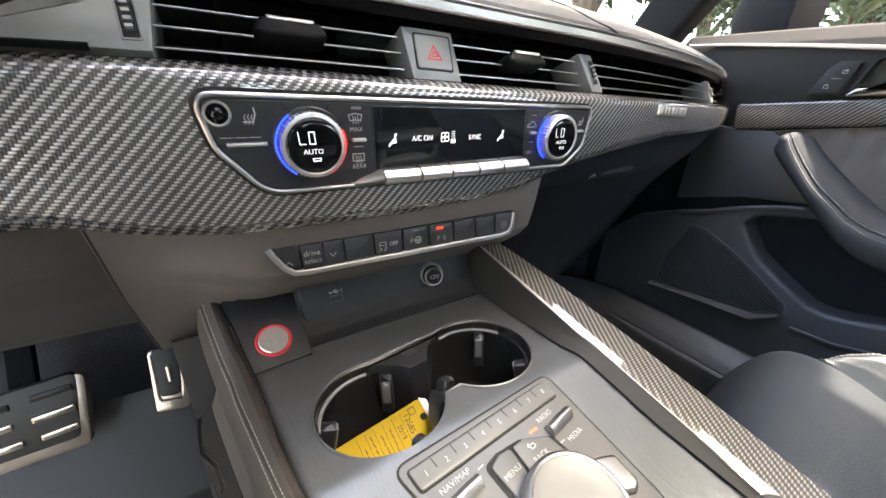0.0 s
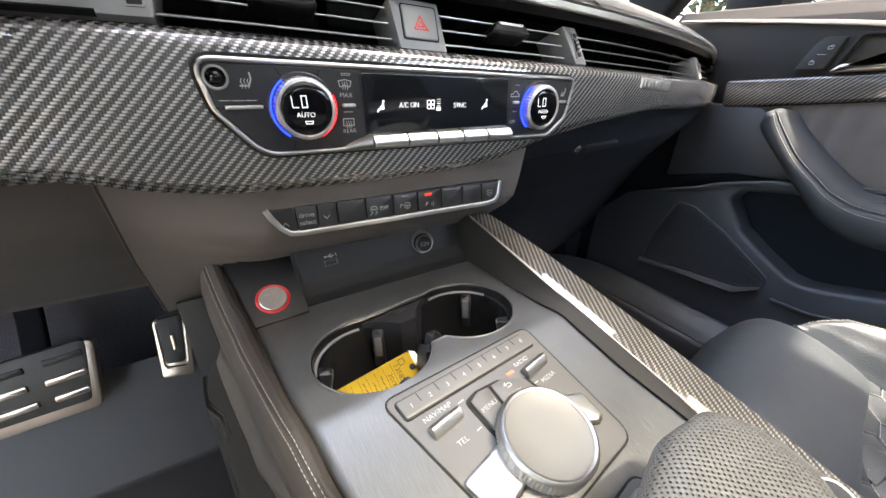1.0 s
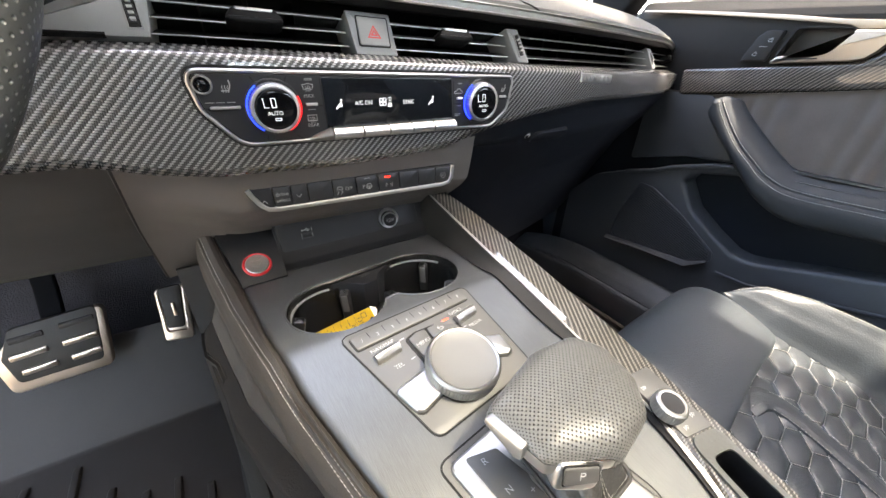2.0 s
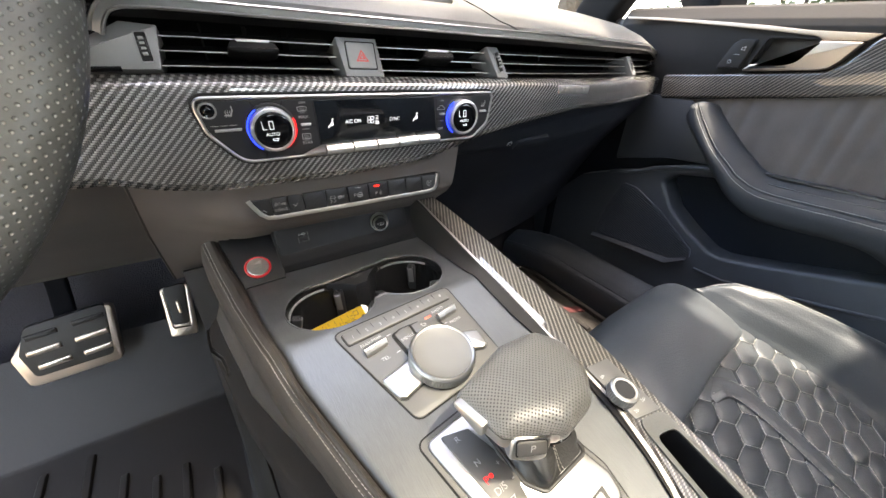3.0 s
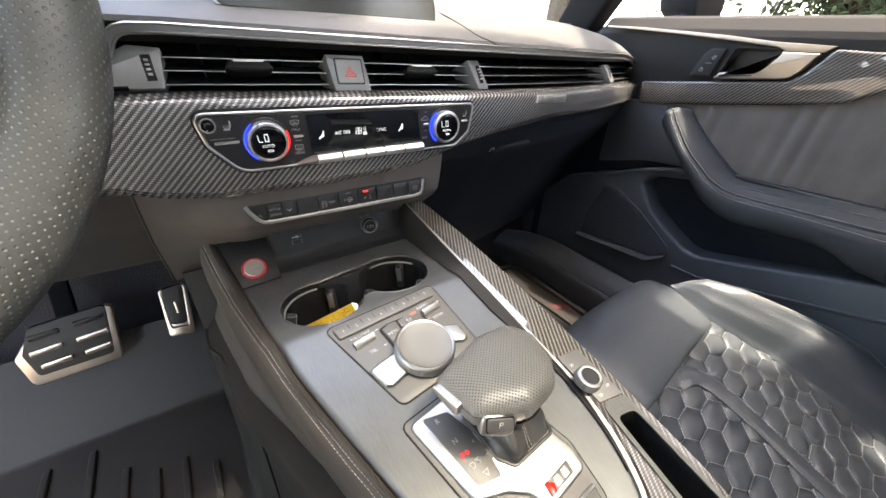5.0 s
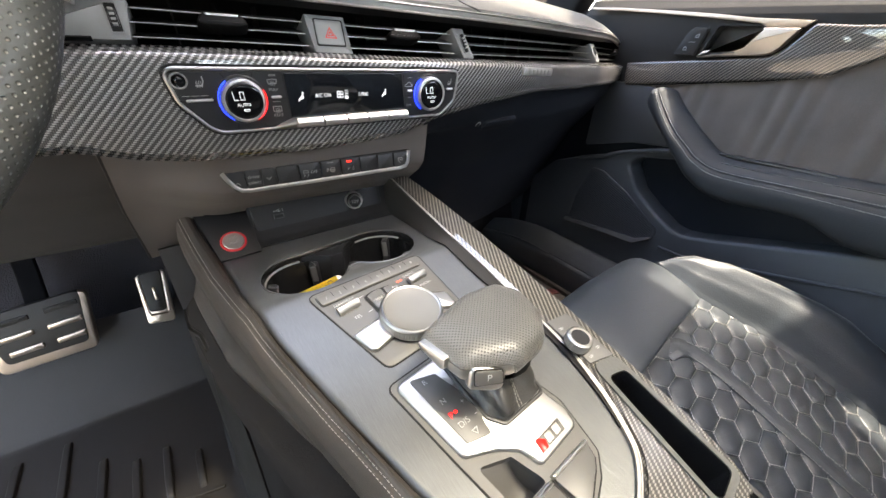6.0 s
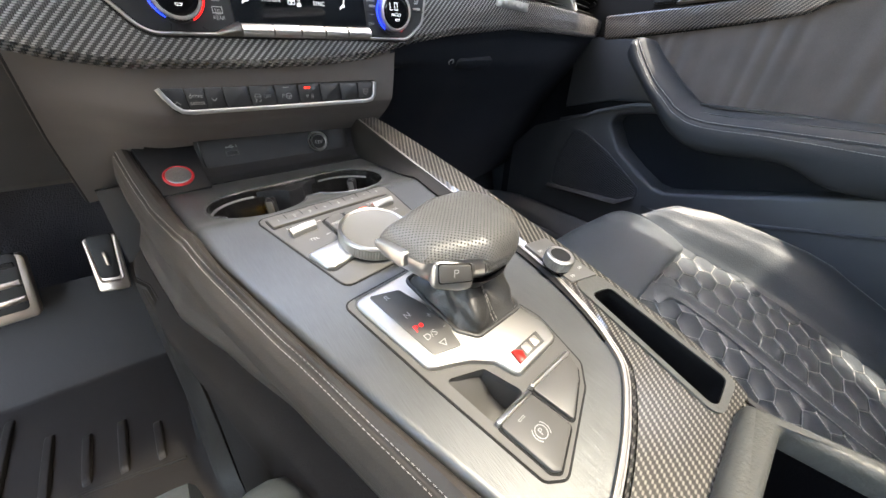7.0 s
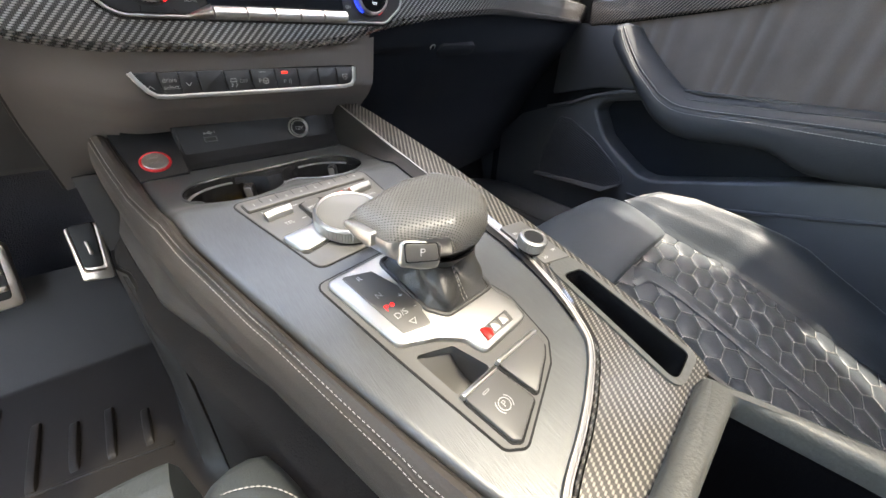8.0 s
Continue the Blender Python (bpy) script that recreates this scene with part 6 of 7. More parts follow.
part("release_button", slab([(-0.0150, 0.0048), (0.0060, 0.0005), (0.0095, 0.0020), (0.0085, 0.0102), (-0.0150, 0.0092)], LB, -0.010, 0.0010, 0.0012, 0.0025), M_ALU, lever, "silver release button")

# ---- bin behind the rail ----
BINM = axes((0, -0.18, 0.5745), (1, 0, 0), (0, 1, 0.10))
bin_ob = thing("armrest_bin", "open black leather-rimmed storage bin behind the rail", "storage bin", (0.2, -0.28, 0.50))
bo = rounded([(0.0850, -0.0200), (0.1360, -0.0130), (0.2275, -0.0015), (0.2600, -0.0800), (0.2860, -0.2000), (0.0700, -0.2000)], [0.01, 0.01, 0.006, 0.01, 0.01, 0.01], 6)
bi = rounded([(0.1050, -0.0330), (0.1540, -0.0262), (0.2262, -0.0205), (0.2432, -0.0805), (0.2680, -0.1850), (0.0900, -0.1850)], [0.008, 0.008, 0.006, 0.008, 0.008, 0.008], 6)
bm = bmesh.new()
loops = [(bo, -0.05), (bo, 0.0020), (inset(bo, 0.0006), 0.0045), (inset(bo, 0.0020), 0.0066), (inset(bo, 0.0050), 0.0080), (inset(bi, -0.0050), 0.0082), (inset(bi, -0.0020), 0.0072), (inset(bi, -0.0005), 0.0050), (bi, 0.0020), (bi, -0.009)]
loops = [[bm.verts.new(BINM @ Vector((p[0], p[1], w))) for p in ring] for ring, w in loops]
for lo, hi in zip(loops, loops[1:]):
    for i in range(len(lo)):
        bm.faces.new((lo[i - 1], lo[i], hi[i], hi[i - 1]))
# the grey puts the sheen of the black leather into the rim's colour
part("rim", bm, M_GREYRIM, bin_ob, "grained padded leather rim, sheen put in as dark grey", 50)
bm = bmesh.new()
prism(bm, inset(bi, -0.0005), BINM, -0.14, -0.008)
for f in [f for f in bm.faces if len(f.verts) > 6 and (BINM.inverted() @ f.calc_center_median()).z > -0.05]:
    bm.faces.remove(f)
part("well", bm, M_BIN_SHADE, bin_ob)
part("inner_ledge", slab([(0.112, -0.045), (0.165, -0.038), (0.180, -0.16), (0.105, -0.16)], BINM, -0.060, -0.050, 0.002, 0.006), M_GREYRIM, bin_ob)


# ---- driver's side ----
wheel = thing("steering_wheel", "black perforated leather steering wheel", "steering wheel", (-0.20, 0.12, 0.875))
WM = axes((-0.203, 0.106, 0.874), (1, 0, 0), (0, 0.40, 1))
RR = 0.1655


def rim(a, b):
    th, ph = 2 * math.pi * a, 2 * math.pi * b
    r = RR + 0.0175 * math.cos(ph)
    return WM @ Vector((r * math.cos(th), r * math.sin(th), 0.0165 * math.sin(ph)))


bm = bmesh.new()
grid(bm, rim, 120, 24, True, True, uv=(1.04, 0.11))
part("rim", bm, M_WHEEL, wheel, "perforated leather rim")
hub = part("hub", slab(rounded([(-0.075, -0.055), (0.075, -0.055), (0.085, 0.045), (-0.085, 0.045)], 0.03), WM, -0.05, 0.0, 0.012), M_LEATHER, wheel, "black leather hub pad")
for pts in ([(0.06, -0.018), (0.158, -0.012), (0.158, 0.022), (0.06, 0.03)], [(-0.158, -0.012), (-0.06, -0.018), (-0.06, 0.03), (-0.158, 0.022)], [(-0.022, -0.158), (0.022, -0.158), (0.03, -0.045), (-0.03, -0.045)]):
    part("spoke", slab(pts, WM, -0.028, -0.006, 0.006, 0.006), M_PIANO, wheel, "satin black spoke")
stalk = thing("wiper_stalk", "black wiper stalk with a grey tip", "stalk", (-0.1, 0.2, 0.85))
pth = smooth_path([(-0.19, 0.205, 0.845), (-0.10, 0.198, 0.850), (-0.045, 0.192, 0.856), (-0.032, 0.190, 0.857)], 6)
part("arm", sweep(bmesh.new(), pth, circle(0.007, 12, 0.010), (0, 1, 0), scale=lambda f: 0.8 + 0.6 * math.sin(math.pi * min(1, f * 0.9)) - 0.35 * (f > 0.97)), M_PIANO, stalk)
column = thing("steering_column", "black steering column shroud", "steering column", (-0.2, 0.2, 0.84))
part("shroud", sweep(bmesh.new(), [(-0.203, 0.34, 0.770), (-0.203, 0.22, 0.825), (-0.203, 0.145, 0.857)], rounded(rect(-0.05, -0.045, 0.05, 0.045), 0.02), (1, 0, 0)), M_KNEE, column)
cl = thing("instrument_hood", "black hood over the instruments", "hood", (-0.2, 0.34, 0.86))
part("hood", shell(lambda a, b: Vector((-0.203 + 0.17 * math.cos(math.pi * (1 - a)), 0.235 + 0.18 * b, 0.868 + 0.085 * max(0.0, math.sin(math.pi * a)) ** 0.7)), 24, 6, 0.008), M_DASH, cl)
part("face", slab(rect(-0.36, 0.862, -0.046, 0.945), axes((0, 0.33, 0), (1, 0, 0), (0, 0, 1)), 0, 0.004), M_DISPLAY, cl)

# pedals
brake = thing("brake_pedal", "black rubber brake pedal with brushed steel bars and frame", "pedal", (-0.228, 0.50, 0.40), group="pedals")
PM = axes((0, 0.500, 0.430), (1, 0, 0), (0, 0.30, 1))
bo = rounded([(-0.2620, 0.0400), (-0.2930, 0.0000), (-0.2860, -0.0480), (-0.1810, -0.0460), (-0.1690, 0.0460)], [0.01, 0.012, 0.012, 0.010, 0.01], 5)
part("frame", prism(bmesh.new(), bo, PM, -0.010, 0.004, 0.003), M_STEEL, brake, "brushed steel frame")
part("pad", prism(bmesh.new(), rounded([(-0.2660, 0.0420), (-0.2830, 0.0040), (-0.2760, -0.0340), (-0.1880, -0.0330), (-0.1760, 0.0480)], 0.008), PM, -0.004, 0.0052, 0.002), M_RUBBER, brake, "black rubber pad")
for u0, u1, v in ((-0.2745, -0.2370, 0.0030), (-0.2690, -0.2330, -0.0200), (-0.2220, -0.1840, 0.0050), (-0.2190, -0.1860, -0.0185)):
    part("steel_bar", slab([(u0, v - 0.004), (u1, v - 0.002), (u1, v + 0.006), (u0, v + 0.004)], PM, 0.004, 0.0085, 0.002, 0.002), M_STEEL, brake, "brushed steel bar")
for u0, u1, v in ((-0.2700, -0.2350, 0.0260), (-0.2190, -0.1820, 0.0300)):
    part("rubber_bar", slab([(u0, v - 0.004), (u1, v - 0.002), (u1, v + 0.006), (u0, v + 0.004)], PM, 0.004, 0.0080, 0.002, 0.002), M_RUBBER, brake)
# arm coloured near black, in place of the shade above the pedals
part("arm", sweep(bmesh.new(), [(-0.225, 0.505, 0.44), (-0.225, 0.55, 0.50), (-0.225, 0.60, 0.60)], rounded(rect(-0.012, -0.006, 0.012, 0.006), 0.003), (1, 0, 0)), M_BIN_SHADE, brake)
gas = thing("accelerator_pedal", "narrow accelerator pedal with a brushed steel frame", "pedal", (-0.09, 0.52, 0.39), group="pedals")
AM = axes((0, 0.510, 0.430), (1, 0, 0), (0, 0.42, 1))
part("frame", prism(bmesh.new(), rounded([(-0.1120, 0.0400), (-0.1165, -0.0430), (-0.0800, -0.0490), (-0.0715, 0.0400)], 0.006), AM, -0.008, 0.002, 0.002), M_STEEL, gas, "brushed steel frame")
part("pad", prism(bmesh.new(), rounded([(-0.1070, 0.0420), (-0.1090, -0.0230), (-0.0865, -0.0275), (-0.0770, 0.0420)], 0.006), AM, 0.0, 0.0055, 0.002), M_RUBBER, gas, "black rubber pad")
part("steel_edge", sweep(bmesh.new(), [AM @ Vector((u, v, 0.0045)) for u, v in ((-0.1092, 0.036), (-0.1112, -0.0240), (-0.1085, -0.0290), (-0.0870, -0.0330), (-0.0835, -0.0290), (-0.0748, 0.036))], rounded(rect(-0.0014, -0.0014, 0.0014, 0.0014), 0.0006, 2), lambda f: (1, 0, 0) if f < 0.3 or f > 0.7 else (0, 0, 1)), M_STEEL, gas)
part("steel_bar", slab(rect(-0.0958, -0.0060, -0.0910, 0.0160), AM, 0.004, 0.0085, 0.002, 0.002), M_STEEL, gas)

# rubber mat with ribs
mat_ob = thing("floor_mat", "black rubber floor mat with raised ribs and side wall", "floor mat", (-0.25, 0.30, 0.262))


def tunnel_x(y, z):
    """Where the tunnel's side stands at a height."""
    y = min(y, 0.33)
    top = ztop(min(y, 0.29)) - 0.117
    return tunnel((0.330 - y) / 0.63, min(1.0, max(0.0, (top - z) / (top - 0.262)))).x


def mat_fn(a, b):
    s = b * 1.02
    yb = 0.46 - 0.02 * a
    if s < 0.5:
        y, z = -0.05 + s * 2 * (yb + 0.05), 0.270
    else:
        q = (s - 0.5) / 0.52
        y, z = yb + 0.09 * q + 0.01 * q * q, 0.270 + 0.125 * (q ** 1.25)
    e = max(0.0, (a - 0.93) / 0.07)
    wall = table([(0.0, 0.01), (0.15, 0.012), (0.175, 0.035), (0.203, 0.144), (0.254, 0.235), (0.40, 0.25)], y)
    foot, edge = tunnel_x(y, 0.275) - 0.020, tunnel_x(y, 0.270 + wall) + 0.0012
    x = -0.55 + (foot + 0.55) * min(1.0, a / 0.93) + (edge - foot) * e
    return Vector((x, y, max(z, 0.270 + wall * e ** 1.15)))


part("tray", shell(mat_fn, 60, 60, 0.004), M_RUBBER, mat_ob, "moulded rubber tray")
part("edge_bead", sweep(bmesh.new(), [mat_fn(1.0, i / 60) + Vector((0, 0, 0.001)) for i in range(8, 25)], circle(0.0010, 6), (1, 0, 0)), M_RUBBER, mat_ob)
for i, (x, ya, yb) in enumerate(((-0.395, 0.30, 0.40), (-0.350, 0.285, 0.395), (-0.305, 0.27, 0.42), (-0.252, 0.275, 0.420), (-0.2095, 0.258, 0.362), (-0.1714, 0.2595, 0.336), (-0.1355, 0.2503, 0.334), (-0.0978, 0.2423, 0.304))):
    path = [(x, ya, 0.270), (x, ya + 0.006, 0.2755), (x, (ya + yb) / 2, 0.2765), (x, yb - 0.006, 0.2755), (x, yb, 0.270)]
    part("rib", sweep(bmesh.new(), smooth_path(path, 3), rounded([(-0.0055, -0.006), (0.0055, -0.006), (0.0042, 0.0035), (-0.0042, 0.0035)], 0.002, 3), (1, 0, 0)), M_RUBBER, mat_ob)
    part("rib", sweep(bmesh.new(), smooth_path([(p[0] + 0.002, p[1] - 0.135 - 0.02 * (i % 2), p[2]) for p in path], 3), rounded([(-0.0055, -0.006), (0.0055, -0.006), (0.0042, 0.0035), (-0.0042, 0.0035)], 0.002, 3), (1, 0, 0)), M_RUBBER, mat_ob)
part("cross_ridge", sweep(bmesh.new(), smooth_path([(-0.45, 0.315, 0.272), (-0.30, 0.285, 0.272), (-0.2366, 0.2600, 0.272), (-0.15, 0.243, 0.272), (-0.0741, 0.2250, 0.273)], 5), rounded([(-0.004, -0.006), (0.004, -0.006), (0.002, 0.004), (-0.002, 0.004)], 0.0015, 3), (0, 1, 0), flip=True), M_RUBBER, mat_ob)

# ---- seats ----
SA = math.atan2(0.12, 0.99)
SEAT = axes((0.53, -0.075, 0.470), (math.cos(SA), math.sin(SA) * 1.0, -0.085), (-math.sin(SA), math.cos(SA), 0.375))


def bolster_fn(a, b):
    """Outer bolster: from its crease beside the quilting over a wide flank to the stitched outer seam and down."""
    v = 0.114 - 0.482 * a
    ui = table([(-0.40, 0.165), (-0.22, 0.142), (-0.127, 0.132), (-0.053, 0.124), (0.019, 0.092), (0.05, 0.080), (0.14, 0.080)], v)
    uo = table([(-0.40, 0.21), (-0.26, 0.215), (-0.169, 0.223), (-0.133, 0.225), (-0.094, 0.2125), (-0.027, 0.175), (0.037, 0.144), (0.083, 0.119), (0.102, 0.104), (0.114, 0.090)], v)
    wo = table([(-0.40, 0.04), (-0.30, 0.05), (-0.169, 0.061), (-0.133, 0.066), (-0.094, 0.066), (-0.027, 0.062), (0.037, 0.054), (0.083, 0.038), (0.102, 0.018), (0.114, -0.012)], v)
    rows = [(0.0, -0.022), (0.0, -0.008), (0.04, 0.002), (0.12, 0.008), (0.30, 0.35 * wo + 0.010), (0.55, 0.72 * wo + 0.007), (0.80, wo + 0.002), (0.93, wo + 0.001), (0.985, wo - 0.003), (1.0, wo - 0.010), (0.985, wo - 0.04), (0.95, wo - 0.09), (0.92, wo - 0.16)]
    f, w = lerp_list(rows, b)
    w += 0.0016 * math.sin(28 * v + 9 * f) * math.sin(math.pi * min(1, f)) * (b < 0.7)
    return SEAT @ Vector((ui + (uo - ui) * f, v, w))


pseat = thing("front_passenger_seat", "black leather sport seat with a quilted honeycomb middle", "car seat", (0.52, -0.2, 0.262), group="front seats")


REST_ROWS = [(p.x, p.y) for p in smooth_path([(v, w, 0) for v, w in ((0.028, -0.020), (0.0285, 0.002), (0.030, 0.012), (0.036, 0.0165), (0.060, 0.0185), (0.095, 0.0165), (0.125, 0.008), (0.143, -0.006), (0.153, -0.030), (0.156, -0.070), (0.15, -0.12), (0.14, -0.17))], 6)]


def rest(a, b):
    e = abs(2 * a - 1) ** 9
    v, w = lerp_list(REST_ROWS, b)
    u = -0.215 + (0.292 + 0.10 * max(0.0, v - 0.03)) * a
    return SEAT @ Vector((u + (0.0 if a < 0.5 else 0.004 * (1 - e)), v + 0.004 * (1 - abs(2 * a - 1)), w - (0.012 + 0.02 * max(0, b - 0.3)) * e))


bm = bmesh.new()
grid(bm, rest, 60, 66)
bmesh.ops.recalc_face_normals(bm, faces=bm.faces)
side_edges = [e for e in bm.edges if e.is_boundary]
low = bmesh.ops.extrude_edge_only(bm, edges=side_edges)["geom"]
for q in low:
    if isinstance(q, bmesh.types.BMVert):
        q.co += SEAT.to_3x3() @ Vector((0, 0, -0.045))
part("leg_rest", bm, M_LEATHER, pseat, "smooth black leather leg rest", 60)
part("cushion_base", shell(lambda a, b: SEAT @ Vector((-0.19 + 0.34 * a, 0.05 - 0.44 * b, -0.014)), 10, 10, 0.09), M_LEATHER, pseat)
out = part("bolster", shell(bolster_fn, 60, 60, 0.004), M_LEATHER, pseat, "raised black leather bolster with a stitched edge", 60)
bm = bmesh.new()
stitches(bm, [bolster_fn(0.01 + 0.9 * i / 80, 0.60) + Vector((0, 0, 0.0008)) for i in range(81)], 0.0048, 0.0034, 0.0006)
part("piping_stitch", bm, M_STITCH, out)
# honeycomb pads
mid = part("quilted_middle", shell(lambda a, b: SEAT @ Vector((-0.180 + 0.330 * a, 0.036 - 0.43 * b, -0.0035)), 10, 14, 0.012), M_LEATHER, pseat, "quilted honeycomb leather middle")
CU, CV = 0.0455, 0.0289
hx = [Vector((math.cos(radians(60 * i)) * CU * 2 / 3, math.sin(radians(60 * i)) * CV / math.sqrt(3))) for i in range(6)]
hb = bmesh.new()
rings = []
for f, w in ((1.0, -0.0026), (0.955, -0.0006), (0.86, 0.0007), (0.62, 0.0018), (0.30, 0.0023)):
    rings.append([hb.verts.new((p.x * f, p.y * f, w)) for p in hx])
for lo, hi in zip(rings, rings[1:]):
    for i in range(6):
        hb.faces.new((lo[i], lo[(i + 1) % 6], hi[(i + 1) % 6], hi[i]))
hb.faces.new(rings[-1])
hex_me = finish(hb, "honeycomb_pad", M_LEATHER, 70)
thread = bmesh.new()
rng = random.Random(4)
# columns of pads: place across, first pad's place along
for u, v0 in ((-0.1800, 0.000), (-0.1360, -0.0145), (-0.0925, -0.0005), (-0.0480, -0.0145), (-0.0020, -0.0045), (0.0455, -0.0185), (0.0910, -0.0050), (0.1365, -0.0190)):
    for j in range(-2, 13):
        c = Vector((u, v0 - CV * j))
        if not -0.36 < c.y < 0.040:
            continue
        piece("honeycomb_pad", hex_me, SEAT @ pose(c.x, c.y, rng.uniform(-0.0003, 0.0003), rng.uniform(-0.8, 0.8), rng.uniform(-0.8, 0.8), 0), mid)
        for k in (0, 1, 2):
            stitches(thread, [SEAT @ Vector((c.x + p.x, c.y + p.y, 0.0008)) for p in (hx[k], hx[k + 1])], 0.0034, 0.0029, 0.00042)
part("quilting_thread", thread, M_STITCH, mid, "grey quilting thread")
chan = smooth_path([SEAT @ Vector(p) for p in ((-0.100, 0.024, -0.003), (-0.070, 0.016, 0.0005), (-0.053, -0.004, 0.0012), (-0.0445, -0.052, 0.0015), (-0.0445, -0.15, 0.0015), (-0.046, -0.36, 0.0015))], 8)
part("channel_strip", sweep(bmesh.new(), chan, rounded([(-0.0150, -0.006), (0.0150, -0.006), (0.0145, 0.0022), (0.006, 0.0036), (-0.006, 0.0036), (-0.0145, 0.0022)], 0.003, 4), lambda f: SEAT.to_3x3() @ Vector((1, 0.5 * max(0, 1 - f * 6), 0)), flip=True), M_LEATHER, pseat, "smooth leather channel strip")
bm = bmesh.new()
for du in (-0.0152, 0.0152):
    stitches(bm, [p + SEAT.to_3x3() @ Vector((du, 0, 0.0028)) for p in chan[6:]], 0.0042, 0.0031, 0.00042)
part("channel_stitching", bm, M_STITCH, mid)
# backrest
BK = axes((0.585, -0.455, 0.335), (math.cos(SA), math.sin(SA), 0), (0.0, -0.36, 1))
part("backrest", shell(lambda a, b: BK @ Vector((-0.24 + 0.48 * a, -0.02 + 0.66 * b, 0.05 * abs(2 * a - 1) ** 2.5 * (1 - b * 0.6) - 0.01 * math.sin(math.pi * b))), 24, 20, 0.10), M_LEATHER, pseat, "black leather backrest", 60)
part("side_bolster", sweep(bmesh.new(), smooth_path([BK @ Vector(p) for p in ((0.205, -0.04, 0.03), (0.215, 0.10, 0.085), (0.22, 0.28, 0.085), (0.21, 0.45, 0.04))], 6), circle(0.048, 14, 0.036), (1, 0, 0)), M_LEATHER, pseat)
part("seat_frame", slab(rect(0.36, -0.42, 0.68, 0.02), ID, 0.262, 0.36, 0.01, 0.02), M_KNEE, pseat)

dseat = thing("driver_seat", "black leather driver's seat with a stitched front edge", "car seat", (-0.2, -0.2, 0.262), group="front seats")
DS = axes((-0.205, -0.10, 0.445), (1, 0.0, 0.0), (0, 1, 0.20))
# steeper than the cushion, so that the leg rest catches the sun
DL = axes((-0.205, -0.10, 0.4285), (1, 0.0, 0.0), (0, 1, 0.34))
bm = bmesh.new()
grid(bm, lambda a, b: (lambda v, w: DL @ Vector((-0.14 + 0.300 * a, v, w - 0.008 * abs(2 * a - 1) ** 14)))(*lerp_list([(0.02, -0.02), (0.03, 0.012), (0.08, 0.020), (0.13, 0.014), (0.148, 0.002), (0.153, -0.03), (0.14, -0.10)], b)), 40, 36)
bmesh.ops.recalc_face_normals(bm, faces=bm.faces)
for q in bmesh.ops.extrude_edge_only(bm, edges=[e for e in bm.edges if e.is_boundary])["geom"]:
    if isinstance(q, bmesh.types.BMVert):
        q.co += Vector((0, -0.03, -0.075))
part("leg_rest", bm, M_LEATHER_LIT, dseat, "smooth leather leg rest", 60)
part("cushion", shell(lambda a, b: DS @ Vector((-0.18 + 0.36 * a, 0.03 - 0.42 * b, 0.0)), 6, 6, 0.10), M_LEATHER, dseat)
part("bolster", sweep(bmesh.new(), smooth_path([DS @ Vector(p) for p in ((0.190, 0.105, -0.034), (0.196, 0.080, -0.020), (0.205, 0.0, -0.010), (0.212, -0.2, 0.01), (0.212, -0.40, 0.01))], 6), circle(0.034, 16, 0.030), (1, 0, 0), scale=lambda f: 0.35 + 0.65 * min(1, (f * 8) ** 0.5)), M_LEATHER_LIT, dseat, "leather bolster with grey stitching")
bm = bmesh.new()
stitches(bm, smooth_path([(-0.027, 0.001, 0.463), (-0.012, -0.009, 0.4725), (0.004, -0.020, 0.4745), (0.017, -0.036, 0.472), (0.024, -0.055, 0.470)], 6), 0.0040, 0.0030, 0.0006)
part("bolster_stitching", bm, M_STITCH, dseat)
part("seat_frame", slab(rect(-0.36, -0.45, -0.06, -0.02), ID, 0.262, 0.37, 0.01, 0.02), M_KNEE, dseat)
part("backrest", shell(lambda a, b: Vector((-0.44 + 0.48 * a, -0.50 - 0.24 * b, 0.40 + 0.62 * b)), 12, 12, 0.09), M_LEATHER, dseat)
bench = thing("rear_bench", "black leather rear bench", "car seat", (0.1, -1.0, 0.262))
part("cushion", slab(rect(-0.55, -1.25, 0.80, -0.80), ID, 0.262, 0.50, 0.04, 0.05), M_LEATHER, bench)
part("back", slab(rect(-0.55, 0.45, 0.80, 1.0), axes((0, -1.2, 0), (1, 0, 0), (0, -0.2, 1)), 0, 0.1, 0.03, 0.05), M_LEATHER, bench)

# passenger mat
pm = thing("passenger_floor_mat", "black ribbed rubber floor mat with a small red tab", "floor mat", (0.6, 0.3, 0.262))
part("mat", slab(rect(0.30, 0.02, 0.702, 0.48), ID, 0.262, 0.272, 0.003, 0.03), M_RUBBER, pm)
for i in range(7):
    part("rib", slab(rect(0.33 + 0.05 * i, 0.20, 0.345 + 0.05 * i, 0.40), ID, 0.271, 0.278, 0.003, 0.004), M_RUBBER, pm)
part("border", sweep(bmesh.new(), [(p.x, p.y, 0.276) for p in rounded(rect(0.31, 0.03, 0.692, 0.47), 0.03)], rounded(rect(-0.006, -0.006, 0.006, 0.006), 0.003, 2), (0, 0, 1), closed=True), M_RUBBER, pm)
part("tab", slab(rect(-0.03, -0.01, 0.03, 0.01), pose(0.662, 0.268, 0.272, 0, 0, -25), 0, 0.002, 0.0005, 0.002), M_TAB, pm, "small dark red tab")

# ---- passenger door ----
door = thing("car_door", "black passenger door with suede insert, carbon strip and armrest", "car door", (0.82, 0.0, 0.30))
DX = 0.800
DM = axes((DX, 0, 0), (0, -1, 0), (0, 0, 1))  # across: backwards; out of the face: into the cabin


def dp(pts):
    return [(-y, z) for y, z in pts]


